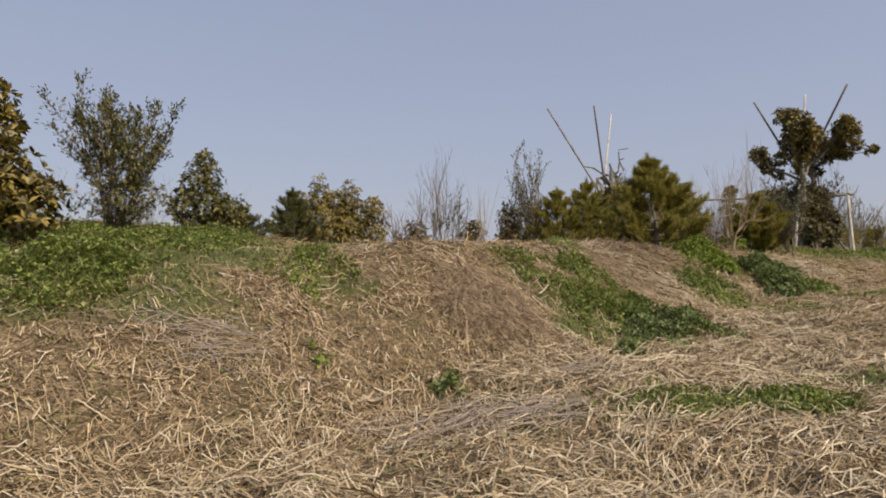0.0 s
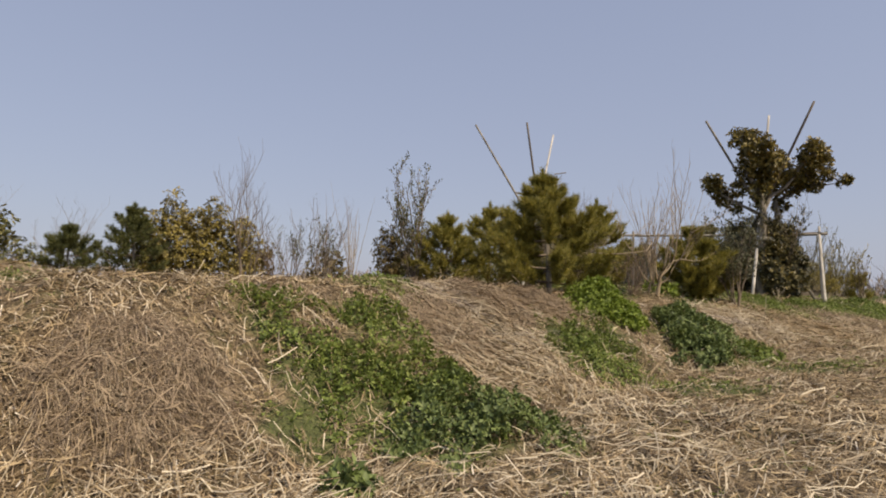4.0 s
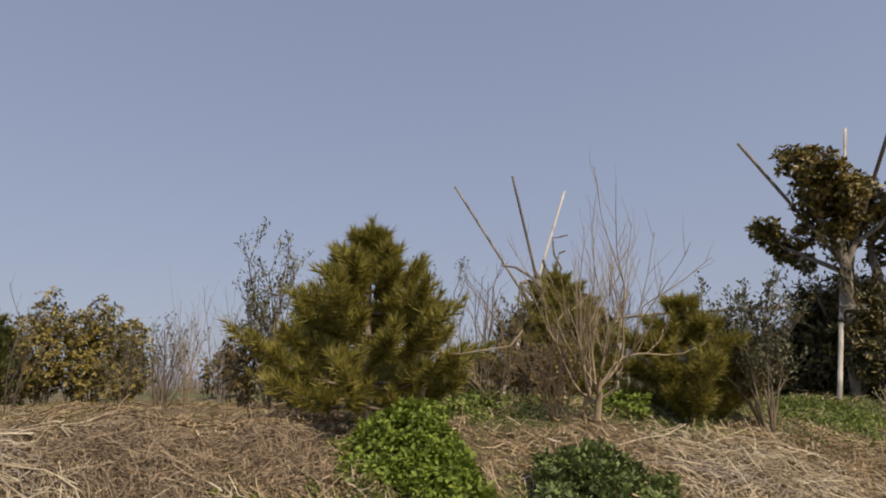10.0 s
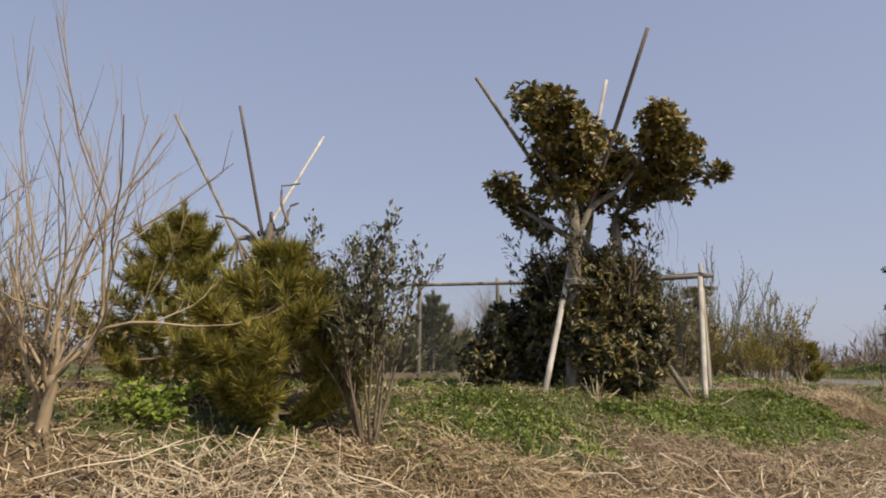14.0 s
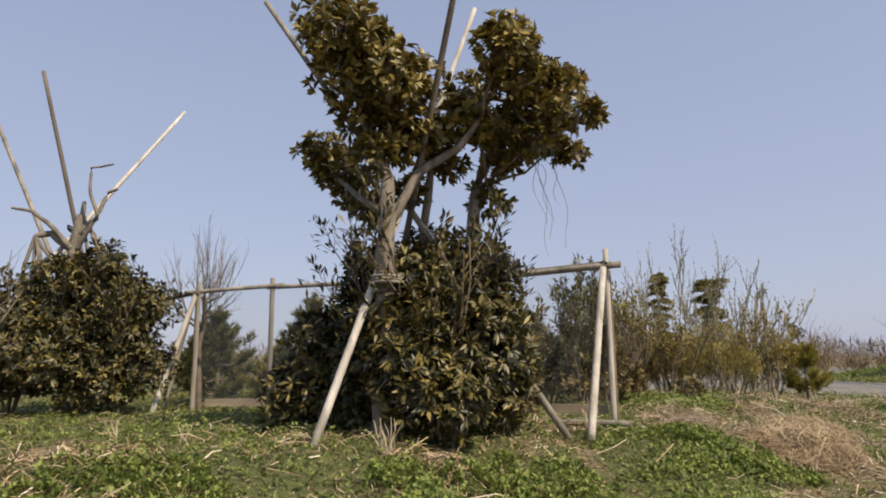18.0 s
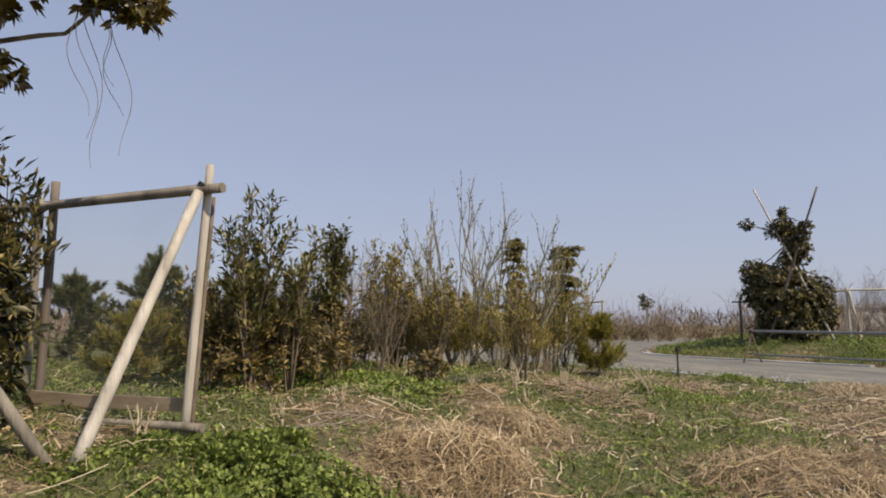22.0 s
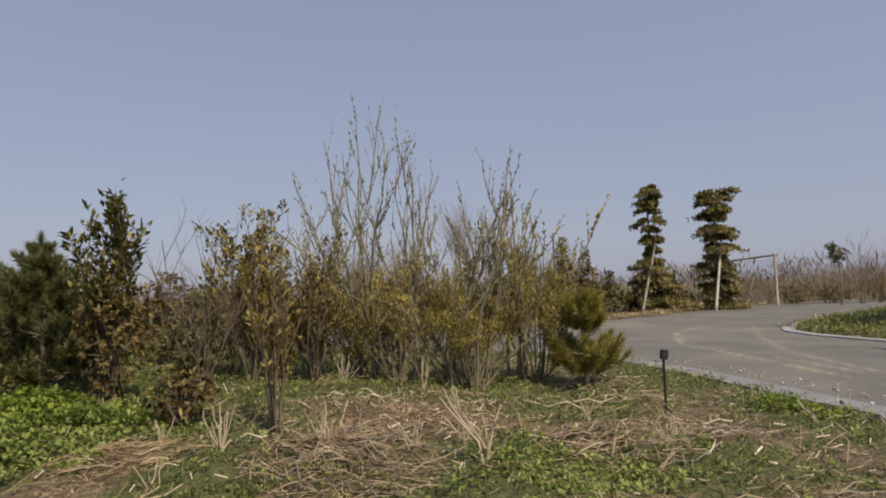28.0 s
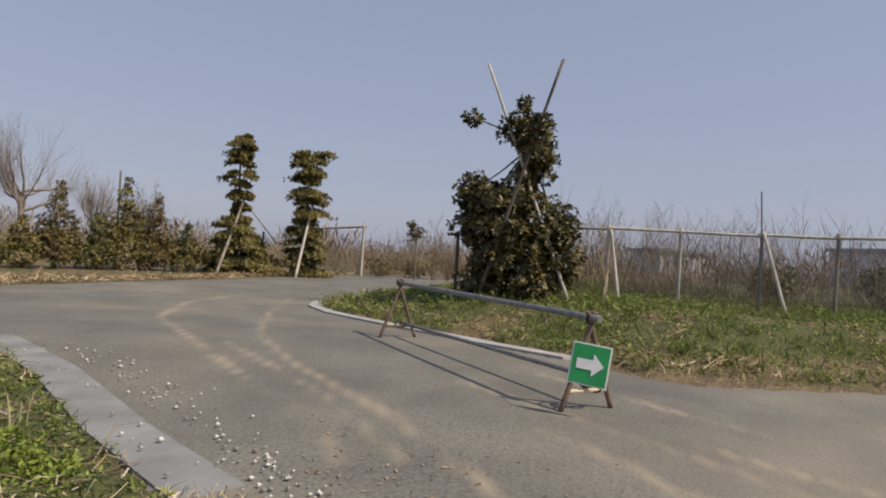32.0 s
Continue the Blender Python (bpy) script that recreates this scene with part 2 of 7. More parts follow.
def ground_material():
    """Soil under mown straw, green where the cover attribute says so."""
    m = bpy.data.materials.new("ground_cover")
    m.use_nodes = True
    n, k = m.node_tree.nodes, m.node_tree.links
    b = n["Principled BSDF"]
    b.inputs["Roughness"].default_value = 0.95
    co = n.new("ShaderNodeTexCoord")

    def tex(scale, detail, dist=0.0):
        t = n.new("ShaderNodeTexNoise")
        t.inputs["Scale"].default_value, t.inputs["Detail"].default_value, t.inputs["Distortion"].default_value = scale, detail, dist
        k.new(co.outputs["Object"], t.inputs["Vector"])
        return t

    def ramp(src, *stops):
        r = n.new("ShaderNodeValToRGB")
        r.color_ramp.elements[0].position, r.color_ramp.elements[0].color = stops[0][0], (*stops[0][1], 1)
        r.color_ramp.elements[1].position, r.color_ramp.elements[1].color = stops[-1][0], (*stops[-1][1], 1)
        for p, c in stops[1:-1]:
            r.color_ramp.elements.new(p).color = (*c, 1)
        k.new(src, r.inputs["Fac"])
        return r.outputs["Color"]

    fine, mid, wide = tex(22, 8, 1.5), tex(3.0, 6, 0.6), tex(0.5, 3)
    straw = ramp(fine.outputs["Fac"], (0.32, (0.04, 0.028, 0.015)), (0.5, (0.19, 0.138, 0.077)), (0.68, (0.46, 0.36, 0.225)))
    brown = ramp(fine.outputs["Fac"], (0.34, (0.04, 0.028, 0.016)), (0.66, (0.22, 0.155, 0.088)))
    green = ramp(fine.outputs["Fac"], (0.3, (0.035, 0.042, 0.015)), (0.55, (0.1, 0.115, 0.036)), (0.75, (0.21, 0.185, 0.09)))

    def mix(f, a, c):
        x = n.new("ShaderNodeMix")
        x.data_type = "RGBA"
        k.new(f, x.inputs["Factor"])
        k.new(a, x.inputs["A"])
        k.new(c, x.inputs["B"])
        return x.outputs["Result"]

    dry = mix(ramp(mid.outputs["Fac"], (0.42, (0, 0, 0)), (0.62, (1, 1, 1))), straw, brown)
    moss = ramp(fine.outputs["Fac"], (0.3, (0.05, 0.05, 0.02)), (0.7, (0.19, 0.165, 0.07)))
    patch = tex(1.4, 7, 0.9)
    dry = mix(ramp(patch.outputs["Fac"], (0.52, (0, 0, 0)), (0.66, (0.75, 0.75, 0.75))), dry, moss)
    cover = n.new("ShaderNodeAttribute")
    cover.attribute_name = "green"
    add = n.new("ShaderNodeMath")
    add.operation = "ADD"
    sub = n.new("ShaderNodeMath")
    sub.operation, sub.inputs[1].default_value = "MULTIPLY_ADD", 0.9
    sub.inputs[2].default_value = -0.45
    k.new(mid.outputs["Fac"], sub.inputs[0])
    k.new(cover.outputs["Fac"], add.inputs[0])
    k.new(sub.outputs["Value"], add.inputs[1])
    mask = ramp(add.outputs["Value"], (0.35, (0, 0, 0)), (0.65, (1, 1, 1)))
    k.new(mix(mask, dry, green), b.inputs["Base Color"])
    bp = n.new("ShaderNodeBump")
    bp.inputs["Strength"].default_value, bp.inputs["Distance"].default_value = 0.8, 0.05
    k.new(fine.outputs["Fac"], bp.inputs["Height"])
    k.new(bp.outputs["Normal"], b.inputs["Normal"])
    return m


def road_material():
    """Worn asphalt, with pale sandy dust where the dirt attribute says so."""
    m = bpy.data.materials.new("worn_asphalt")
    m.use_nodes = True
    n, k = m.node_tree.nodes, m.node_tree.links
    b = n["Principled BSDF"]
    b.inputs["Roughness"].default_value = 0.88
    co = n.new("ShaderNodeTexCoord")
    fine, wide = n.new("ShaderNodeTexNoise"), n.new("ShaderNodeTexNoise")
    fine.inputs["Scale"].default_value, fine.inputs["Detail"].default_value = 45, 9
    wide.inputs["Scale"].default_value, wide.inputs["Detail"].default_value = 0.9, 9
    for t in (fine, wide):
        k.new(co.outputs["Object"], t.inputs["Vector"])
    r1, r2 = n.new("ShaderNodeValToRGB"), n.new("ShaderNodeValToRGB")
    r1.color_ramp.elements[0].color, r1.color_ramp.elements[1].color = (0.095, 0.094, 0.086, 1), (0.2, 0.196, 0.178, 1)
    r1.color_ramp.elements[0].position, r1.color_ramp.elements[1].position = 0.3, 0.7
    r2.color_ramp.elements[0].color, r2.color_ramp.elements[1].color = (0.84, 0.85, 0.84, 1), (1.2, 1.19, 1.15, 1)
    r2.color_ramp.elements[0].position, r2.color_ramp.elements[1].position = 0.35, 0.65
    k.new(fine.outputs["Fac"], r1.inputs["Fac"])
    k.new(wide.outputs["Fac"], r2.inputs["Fac"])
    mul = n.new("ShaderNodeMix")
    mul.data_type, mul.blend_type = "RGBA", "MULTIPLY"
    mul.inputs["Factor"].default_value = 1.0
    k.new(r1.outputs["Color"], mul.inputs["A"])
    k.new(r2.outputs["Color"], mul.inputs["B"])
    dirt = n.new("ShaderNodeAttribute")
    dirt.attribute_name = "dirt"
    mx = n.new("ShaderNodeMix")
    mx.data_type = "RGBA"
    mx.inputs["B"].default_value = (0.33, 0.285, 0.215, 1)
    k.new(dirt.outputs["Fac"], mx.inputs["Factor"])
    k.new(mul.outputs["Result"], mx.inputs["A"])
    k.new(mx.outputs["Result"], b.inputs["Base Color"])
    bp = n.new("ShaderNodeBump")
    bp.inputs["Strength"].default_value, bp.inputs["Distance"].default_value = 0.6, 0.008
    k.new(fine.outputs["Fac"], bp.inputs["Height"])
    k.new(bp.outputs["Normal"], b.inputs["Normal"])
    return m


M_GROUND, M_ROAD = ground_material(), road_material()

# ---- builders ----
rng = np.random.default_rng(7)


def unit(a):
    return a / np.maximum(np.linalg.norm(a, axis=-1, keepdims=True), 1e-9)


def np_mesh(name, verts, faces, mat):
    """A mesh from arrays: faces all of three or all of four corners."""
    verts, faces = np.asarray(verts, np.float32), np.asarray(faces, np.int32)
    me = bpy.data.meshes.new(name)
    k = faces.shape[1]
    me.vertices.add(len(verts))
    me.vertices.foreach_set("co", verts.ravel())
    me.loops.add(faces.size)
    me.loops.foreach_set("vertex_index", faces.ravel())
    me.polygons.add(len(faces))
    me.polygons.foreach_set("loop_start", np.arange(0, faces.size, k, dtype=np.int32))
    me.update(calc_edges=True)
    me.materials.append(mat)
    return me


def arr_part(name, vf, mat, parent=None, label="", smooth=False):
    ob = new(name, np_mesh(name, vf[0], vf[1], mat))
    if smooth:
        ob.data.polygons.foreach_set("use_smooth", np.ones(len(ob.data.polygons), dtype=bool))
    if parent:
        ob.parent = parent
    return tagged(ob, label)


def part(name, bm, mat, parent=None, label=""):
    """A bmesh as one object under a thing or a part."""
    me = bpy.data.meshes.new(name)
    bm.to_mesh(me)
    bm.free()
    me.materials.append(mat)
    ob = new(name, me)
    if parent:
        ob.parent = parent
    return tagged(ob, label)


def thing(name, label, category, group="", at=None, kind=""):
    ob = new(name)
    ob.empty_display_size = 0.1
    if at is not None:
        ob.location = at
        bpy.context.view_layer.update()
    return tagged(ob, label, category, group, kind)


def joined(*some):
    verts, faces, n = [], [], 0
    for v, f in some:
        if len(v):
            verts.append(v)
            faces.append(np.asarray(f) + n)
            n += len(v)
    return np.concatenate(verts), np.concatenate(faces)


def leaves(base, way, up, length, width, fold=0.25):
    """Folded pointed leaves: two triangles each."""
    way = unit(way)
    side = unit(np.cross(way, up))
    top = np.cross(side, way)
    length, width = np.broadcast_to(length, len(base))[:, None], np.broadcast_to(width, len(base))[:, None]
    mid = base + way * length * 0.5 + top * width * fold
    v = np.stack([base, mid + side * width * 0.5, base + way * length, mid - side * width * 0.5], 1).reshape(-1, 3)
    i = np.arange(len(base))[:, None] * 4
    f = np.concatenate([i + [0, 1, 2], i + [0, 2, 3]], 1).reshape(-1, 3)
    return v, f


def ball_dirs(n):
    return unit(rng.normal(size=(n, 3)))


def tubes(paths, sides=5):
    """Quads along poly-lines: (points, radii) each."""
    vs, fs, n = [], [], 0
    for pts, rad in paths:
        pts, rad = np.asarray(pts, float), np.broadcast_to(np.asarray(rad, float), len(pts))
        tan = unit(np.gradient(pts, axis=0))
        ref = np.where(np.abs(tan[:, 2:3]) > 0.9, [[1.0, 0, 0]], [[0, 0, 1.0]])
        a = unit(np.cross(tan, ref))
        b = np.cross(tan, a)
        ang = np.linspace(0, 2 * np.pi, sides, endpoint=False)
        ring = a[:, None] * np.cos(ang)[None, :, None] + b[:, None] * np.sin(ang)[None, :, None]
        v = pts[:, None] + ring * rad[:, None, None]
        vs.append(v.reshape(-1, 3))
        m = len(pts)
        i = np.arange(m - 1)[:, None] * sides
        j = np.arange(sides)[None]
        q = np.stack([i + j, i + (j + 1) % sides, i + sides + (j + 1) % sides, i + sides + j], -1).reshape(-1, 4)
        fs.append(q + n)
        n += len(v.reshape(-1, 3))
    return np.concatenate(vs), np.concatenate(fs)


def bend(a, b, n=6, wob=0.04, sag=0.0):
    """A slightly crooked line from a to b."""
    a, b = np.asarray(a, float), np.asarray(b, float)
    s = np.linspace(0, 1, n)[:, None]
    p = a + (b - a) * s
    ln = np.linalg.norm(b - a)
    jit = np.cumsum(rng.normal(size=(n, 3)), 0) * wob * ln / n
    jit -= s * jit[-1]
    p = p + jit * (s > 0)
    p[:, 2] -= sag * ln * (4 * s * (1 - s))[:, 0]
    return p


def grow(base, way, length, radius, depth, spread=0.6, kids=4, up=0.15, shrink=0.6, from_=0.25, out=None, tips=None):
    """Branches that fork: fills out with poly-lines and tips with their ends."""
    way = unit(np.asarray(way, float))
    n = 6 if depth else 4
    pts = [np.asarray(base, float)]
    d = way
    for _ in range(n - 1):
        d = unit(d + rng.normal(size=3) * 0.10 + np.array([0, 0, up * 0.35]))
        pts.append(pts[-1] + d * length / (n - 1))
    pts = np.array(pts)
    out.append((pts, np.linspace(radius, radius * (0.45 if depth else 0.3), n)))
    if tips is not None:
        for q in range(2 if depth else 1, n):
            if depth <= 1:
                tips.append((pts[q], unit(pts[q] - pts[q - 1])))
    if depth:
        for c in range(kids):
            s = from_ + (1 - from_) * (c + rng.random()) / kids
            k = min(n - 2, int(s * (n - 1)))
            p = pts[k] + (pts[k + 1] - pts[k]) * (s * (n - 1) - k)
            t = unit(pts[k + 1] - pts[k])
            sd = unit(np.cross(t, rng.normal(size=3)))
            grow(p, t * (1 - spread) + sd * spread + np.array([0, 0, up]), length * shrink * (1.15 - 0.5 * s), radius * 0.5, depth - 1, spread, max(2, kids - 1), up, shrink, from_, out, tips)


def log_mesh(a, b, r0, r1, sides=12):
    """A round timber from a to b with cut ends, a few knots and slight crook."""
    a, b = np.asarray(a, float), np.asarray(b, float)
    n = 12
    pts = bend(a, b, n, 0.0025)
    rad = np.linspace(r0, r1, n) * (1 + rng.normal(size=n) * 0.012)
    v, f = tubes([(pts, rad)], sides)
    bm = bmesh.new()
    vs = [bm.verts.new(p) for p in v]
    for q in f:
        bm.faces.new([vs[i] for i in q])
    bm.faces.new(vs[:sides][::-1])
    bm.faces.new(vs[-sides:])
    for _ in range(3):
        k = rng.integers(1, n - 1) * sides + rng.integers(0, sides)
        c = pts[k // sides]
        vs[k].co = Vector(c) + (vs[k].co - Vector(c)) * 1.07
    for face in bm.faces:
        face.smooth = len(face.verts) == 4
    return bm


def box(size, m=None, bevel=0.0):
    bm = bmesh.new()
    bmesh.ops.create_cube(bm, size=1, matrix=(m or Matrix()) @ Matrix.Diagonal((*size, 1)))
    if bevel:
        bmesh.ops.bevel(bm, geom=bm.edges[:], offset=bevel, segments=2, affect="EDGES")
    return bm


# ---- the lie of the land ----
# metres along the walk, level of the path, level of the crest, foot and top of the bank aside of the walk
BANK = np.array([(-30, -0.98, 0.85, 4.1, 8.0), (5, -0.92, 0.8, 4.2, 8.0), (7.8, -0.68, 0.86, 4.2, 7.0), (10.2, -0.57, 0.9, 4.2, 6.8), (12.5, -0.36, 0.89, 4.25, 6.8),
                 (15, -0.18, 0.86, 3.7, 6.8), (18, -0.05, 0.9, 3.1, 6.6), (22.8, 0.1, 0.82, 2.9, 6.4), (26, 0.2, 0.86, 2.9, 6.0),
                 (28, 0.28, 0.8, 3.0, 6.6), (32, 0.42, 0.76, 2.6, 6.0), (35, 0.48, 0.56, 2.2, 6.0), (38, 0.55, 0.57, 2.0, 6.0), (90, 0.57, 0.57, 2.0, 6.0)])
# mounds of plants and cut straw: x, y, radius, height
MOUNDS = [(5.95, 12.8, 0.55, 0.16), (7.6, 13.0, 0.75, 0.12), (3.9, 8.6, 0.6, 0.08), (5.5, 11.3, 0.8, 0.06), (3.83, 11.42, 0.7, 0.03),
          (16.5, 21.5, 0.7, 0.12), (15, 20.6, 0.8, 0.03), (13.9, 21.5, 0.8, -0.14), (2.96, 9.85, 0.9, 0.1), (7.2, 13.3, 0.6, 0.04), (0.19, 7.15, 0.8, 0.12)]
ROAD_EDGE = [(24.2, 20.0), (24.1, 23.6), (23.95, 25.2), (23.3, 26.65), (22.55, 27.95), (21.6, 29.9), (20.5, 31.7), (18.5, 33.2), (14.0, 34.5), (-5.0, 36.0), (-60.0, 38.0),
             (-60.0, 44.0), (-5.0, 41.5), (11.0, 39.2), (17.3, 38.9), (19.6, 42.0), (22.3, 45.9), (25.8, 51.5), (30.4, 56.0), (45.0, 66.0),
             (47.0, 62.5), (33.0, 52.0), (29.5, 45.4), (27.5, 42.8), (25.5, 39.8), (24.75, 38.2), (24.6, 37.2), (24.85, 36.0), (25.9, 34.0), (26.95, 32.2),
             (27.7, 31.0), (28.15, 29.9), (28.7, 29.35), (30.0, 29.1), (34.0, 28.6), (60.0, 26.0), (60.0, 16.0), (34.0, 19.0)]
GUTTER = [(23.3, 26.65), (22.55, 27.95), (21.6, 29.9), (20.5, 31.7), (18.5, 33.2), (14.0, 34.5)]
LAWN = [(24.85, 37.2), (25.1, 36.1), (26.1, 34.1), (27.2, 32.4), (28.0, 31.2), (28.5, 30.2), (30.0, 29.5), (34.0, 29.0), (60.0, 26.5), (80, 40), (80, 70), (47.2, 62.0), (33.4, 51.8), (29.8, 45.2), (27.8, 42.6), (25.8, 39.6)]


def smooth(k):
    k = np.clip(k, 0, 1)
    return k * k * (3 - 2 * k)


def along(x, y):
    return 0.695 * x + 0.72 * (y + 1.5), -0.72 * x + 0.695 * (y + 1.5)


def waves(x, y, f, seed=0.0):
    """Cheap smooth unevenness, about -1 to 1."""
    return (np.sin(x * f * 1.3 + seed + 1.7 * np.sin(y * f * 0.7 + seed)) + np.sin(y * f * 1.1 - seed * 2 + 1.3 * np.sin(x * f * 0.9)) + np.sin((x + y) * f * 0.8 + seed * 3)) / 3


NOISE = np.random.default_rng(3).random((64, 64))


def fbm(x, y, f, seed=0, octaves=3):
    """Patchy unevenness from 0 to 1."""
    x, y = np.asarray(x, float) * f + seed * 17.3, np.asarray(y, float) * f + seed * 9.1
    total, gain = 0.0, 0.5
    for _ in range(octaves):
        i, j = np.floor(x).astype(int), np.floor(y).astype(int)
        p, q = x - i, y - j
        p, q = p * p * (3 - 2 * p), q * q * (3 - 2 * q)
        i, j = i % 64, j % 64
        i1, j1 = (i + 1) % 64, (j + 1) % 64
        total = total + gain * ((NOISE[i, j] * (1 - p) + NOISE[i1, j] * p) * (1 - q) + (NOISE[i, j1] * (1 - p) + NOISE[i1, j1] * p) * q)
        x, y, gain = x * 2.1 + 5.2, y * 2.1 + 1.3, gain * 0.5
    return total / (1 - 0.5 ** octaves)


def inside(poly, x, y):
    res = np.zeros(np.shape(x), bool)
    for (ax, ay), (bx, by) in zip(poly, poly[1:] + poly[:1]):
        if ay != by:
            res ^= ((ay > y) != (by > y)) & (x < (bx - ax) * (y - ay) / (by - ay) + ax)
    return res


def edge_distance(poly, x, y, close=True):
    best = np.full(np.shape(x), 1e9)
    for (ax, ay), (bx, by) in zip(poly, poly[1:] + (poly[:1] if close else [])):
        dx, dy = bx - ax, by - ay
        s = np.clip(((x - ax) * dx + (y - ay) * dy) / (dx * dx + dy * dy), 0, 1)
        best = np.minimum(best, np.hypot(x - ax - s * dx, y - ay - s * dy))
    return best


def land(x, y, rough=True):
    x, y = np.asarray(x, float), np.asarray(y, float)
    u, v = along(x, y)
    k = np.clip(np.searchsorted(BANK[:, 0], u) - 1, 0, len(BANK) - 2)
    s = smooth((u - BANK[k, 0]) / (BANK[k + 1, 0] - BANK[k, 0]))
    low, crest, v0, v1 = (BANK[k, c] + (BANK[k + 1, c] - BANK[k, c]) * s for c in (1, 2, 3, 4))
    r = np.clip((v - v0) / (v1 - v0), 0, 1)
    r = 0.5 * r + 0.5 * smooth(r)
    z = low + (crest - low) * r
    z = z + np.clip((v - 8.5) * 0.13, 0, 0.75) * smooth((9.3 - u) / 4) - smooth((v - 22) / 15) * (crest - 0.5) * smooth((34 - u) / 6)
    lawn = inside(LAWN, x, y)
    z = z + np.where(lawn, 0.06 + 0.42 * smooth((edge_distance(LAWN, x, y)) / 3.2), 0)
    if rough:
        for mx, my, mr, mh in MOUNDS:
            z = z + mh * np.exp(-((x - mx) ** 2 + (y - my) ** 2) / (mr * mr))
        soft = 1 - 0.7 * smooth((u - 34) / 4)
        z = z + (waves(x, y, 1.1) * 0.05 + waves(x, y, 3.7, 2.0) * 0.025 + (fbm(x, y, 1.7, 11, 3) - 0.5) * 0.2) * soft
    verge = edge_distance(GUTTER, x, y, close=False)
    z = np.where(verge < 1.5, np.maximum(z, 0.6 - 0.12 * verge), z)
    corner = edge_distance([(24.2, 20.0), (24.1, 23.6), (23.95, 25.2), (23.3, 26.65)], x, y, close=False)
    z = np.where(corner < 1.2, np.maximum(z, 0.61 - 0.1 * corner), z)
    road = inside(ROAD_EDGE, x, y)
    z = np.where(road, 0.562, z)
    return z


def cover_top(x, y):
    """The level on which loose things lie: the ground, or the road where it runs."""
    return np.where(inside(ROAD_EDGE, np.asarray(x), np.asarray(y)), ROAD_Z + 0.004, land(x, y))


def zat(x, y):
    return float(land(x, y))


ROAD_Z = 0.585
# green cover: x, y, radius along x and y, strength
GREEN_BANK = [(-3.35, 6.25, 1.5, 1.6), (-3.82, 8.73, 2.6, 2.0), (-1.2, 7.3, 0.8, 0.6), (1.9, 9.2, 0.7, 0.4), (2.7, 8.6, 0.7, 0.5), (3.9, 8.5, 0.6, 0.7), (2.8, 9.8, 0.6, 0.35), (2.4, 7.9, 0.35, 0.35), (2.5, 10.85, 0.9, 0.45),
    (5.5, 11.3, 0.9, 0.85), (6.0, 12.75, 0.5, 0.55), (7.4, 12.8, 0.85, 0.9), (7.9, 12.0, 0.6, 0.6), (6.9, 10.4, 0.7, 0.4), (3.4, 5.15, 1.5, 0.5), (5.1, 5.6, 1.0, 0.45), (8.7, 11.7, 1.0, 0.5), (5.9, 15.0, 1.4, 0.8),
    (7.6, 15.6, 1.5, 0.7)]
GREEN_TREES = [(9.5, 17.1, 1.3, 0.9), (10.7, 17.7, 1.4, 1.2), (12.3, 18.5, 1.3, 0.8), (10.9, 16.85, 0.6, 0.45), (11.0, 19.3, 2.6, 1.6), (12.4, 18.4, 1.6, 0.8), (9.0, 21.0, 3.0, 2.2), (14.6, 20.5, 1.4, 0.9), (13.4, 19.0, 1.4, 0.7), (15.0, 24.5, 2.4, 2.4), (14.6, 19.6, 0.8, 0.6), (16.4, 23.4, 1.2, 0.8),
    (15.5, 22.2, 0.9, 0.7), (13.0, 27.0, 3.0, 2.0)]
GREEN_ROADSIDE = [(17.5, 21.8, 0.7, 0.6), (17.6, 23.3, 0.9, 0.6), (18.2, 24.2, 1.2, 0.8), (19.5, 24.3, 1.1, 0.7), (19.0, 22.7, 1.8, 1.0), (17.4, 24.5, 1.3, 1.0), (20.0, 25.4, 1.2, 0.6), (17.3, 27.0, 2.2, 0.9),
    (21.4, 25.7, 1.1, 0.8), (20.2, 26.6, 1.0, 0.6), (22.2, 27.3, 0.7, 0.7), (21.2, 29.3, 0.6, 1.1), (23.0, 26.3, 0.5, 0.6), (18.0, 21.5, 1.6, 0.9), (22.75, 27.2, 0.45, 0.5), (22.15, 28.2, 0.5, 0.6),
    (21.6, 29.2, 0.5, 0.7), (21.0, 30.3, 0.6, 0.8), (20.2, 31.4, 0.8, 0.7), (19.0, 32.4, 1.2, 0.7), (23.0, 26.4, 0.4, 0.4)]
DRY = [(2.2, 9.35, 0.5, 0.2), (0.9, 7.4, 0.8, 0.6), (16.5, 21.5, 0.6, 0.6), (17.2, 22.7, 0.5, 0.4), (18.8, 26.2, 1.2, 0.6), (21.4, 26.6, 0.7, 0.5), (19.6, 21.1, 0.8, 0.6), (3.88, 11.05, 0.8, 0.7), (16.9, 24, 0.4, 0.7), (23.4, 25.6, 0.7, 0.8), (12.4, 19.1, 0.5, 0.25), (15.4, 22.6, 0.5, 0.4), (28.4, 31, 0.8, 0.7), (29.4, 30.3, 1.2, 0.6), (32, 29.9, 1.8, 0.6), (31, 33, 0.8, 0.4), (33.5, 32.6, 0.9, 0.5), (34.5, 30.5, 1.5, 0.9), (27.5, 33.4, 0.7, 0.8), (26, 36, 0.5, 0.9)]


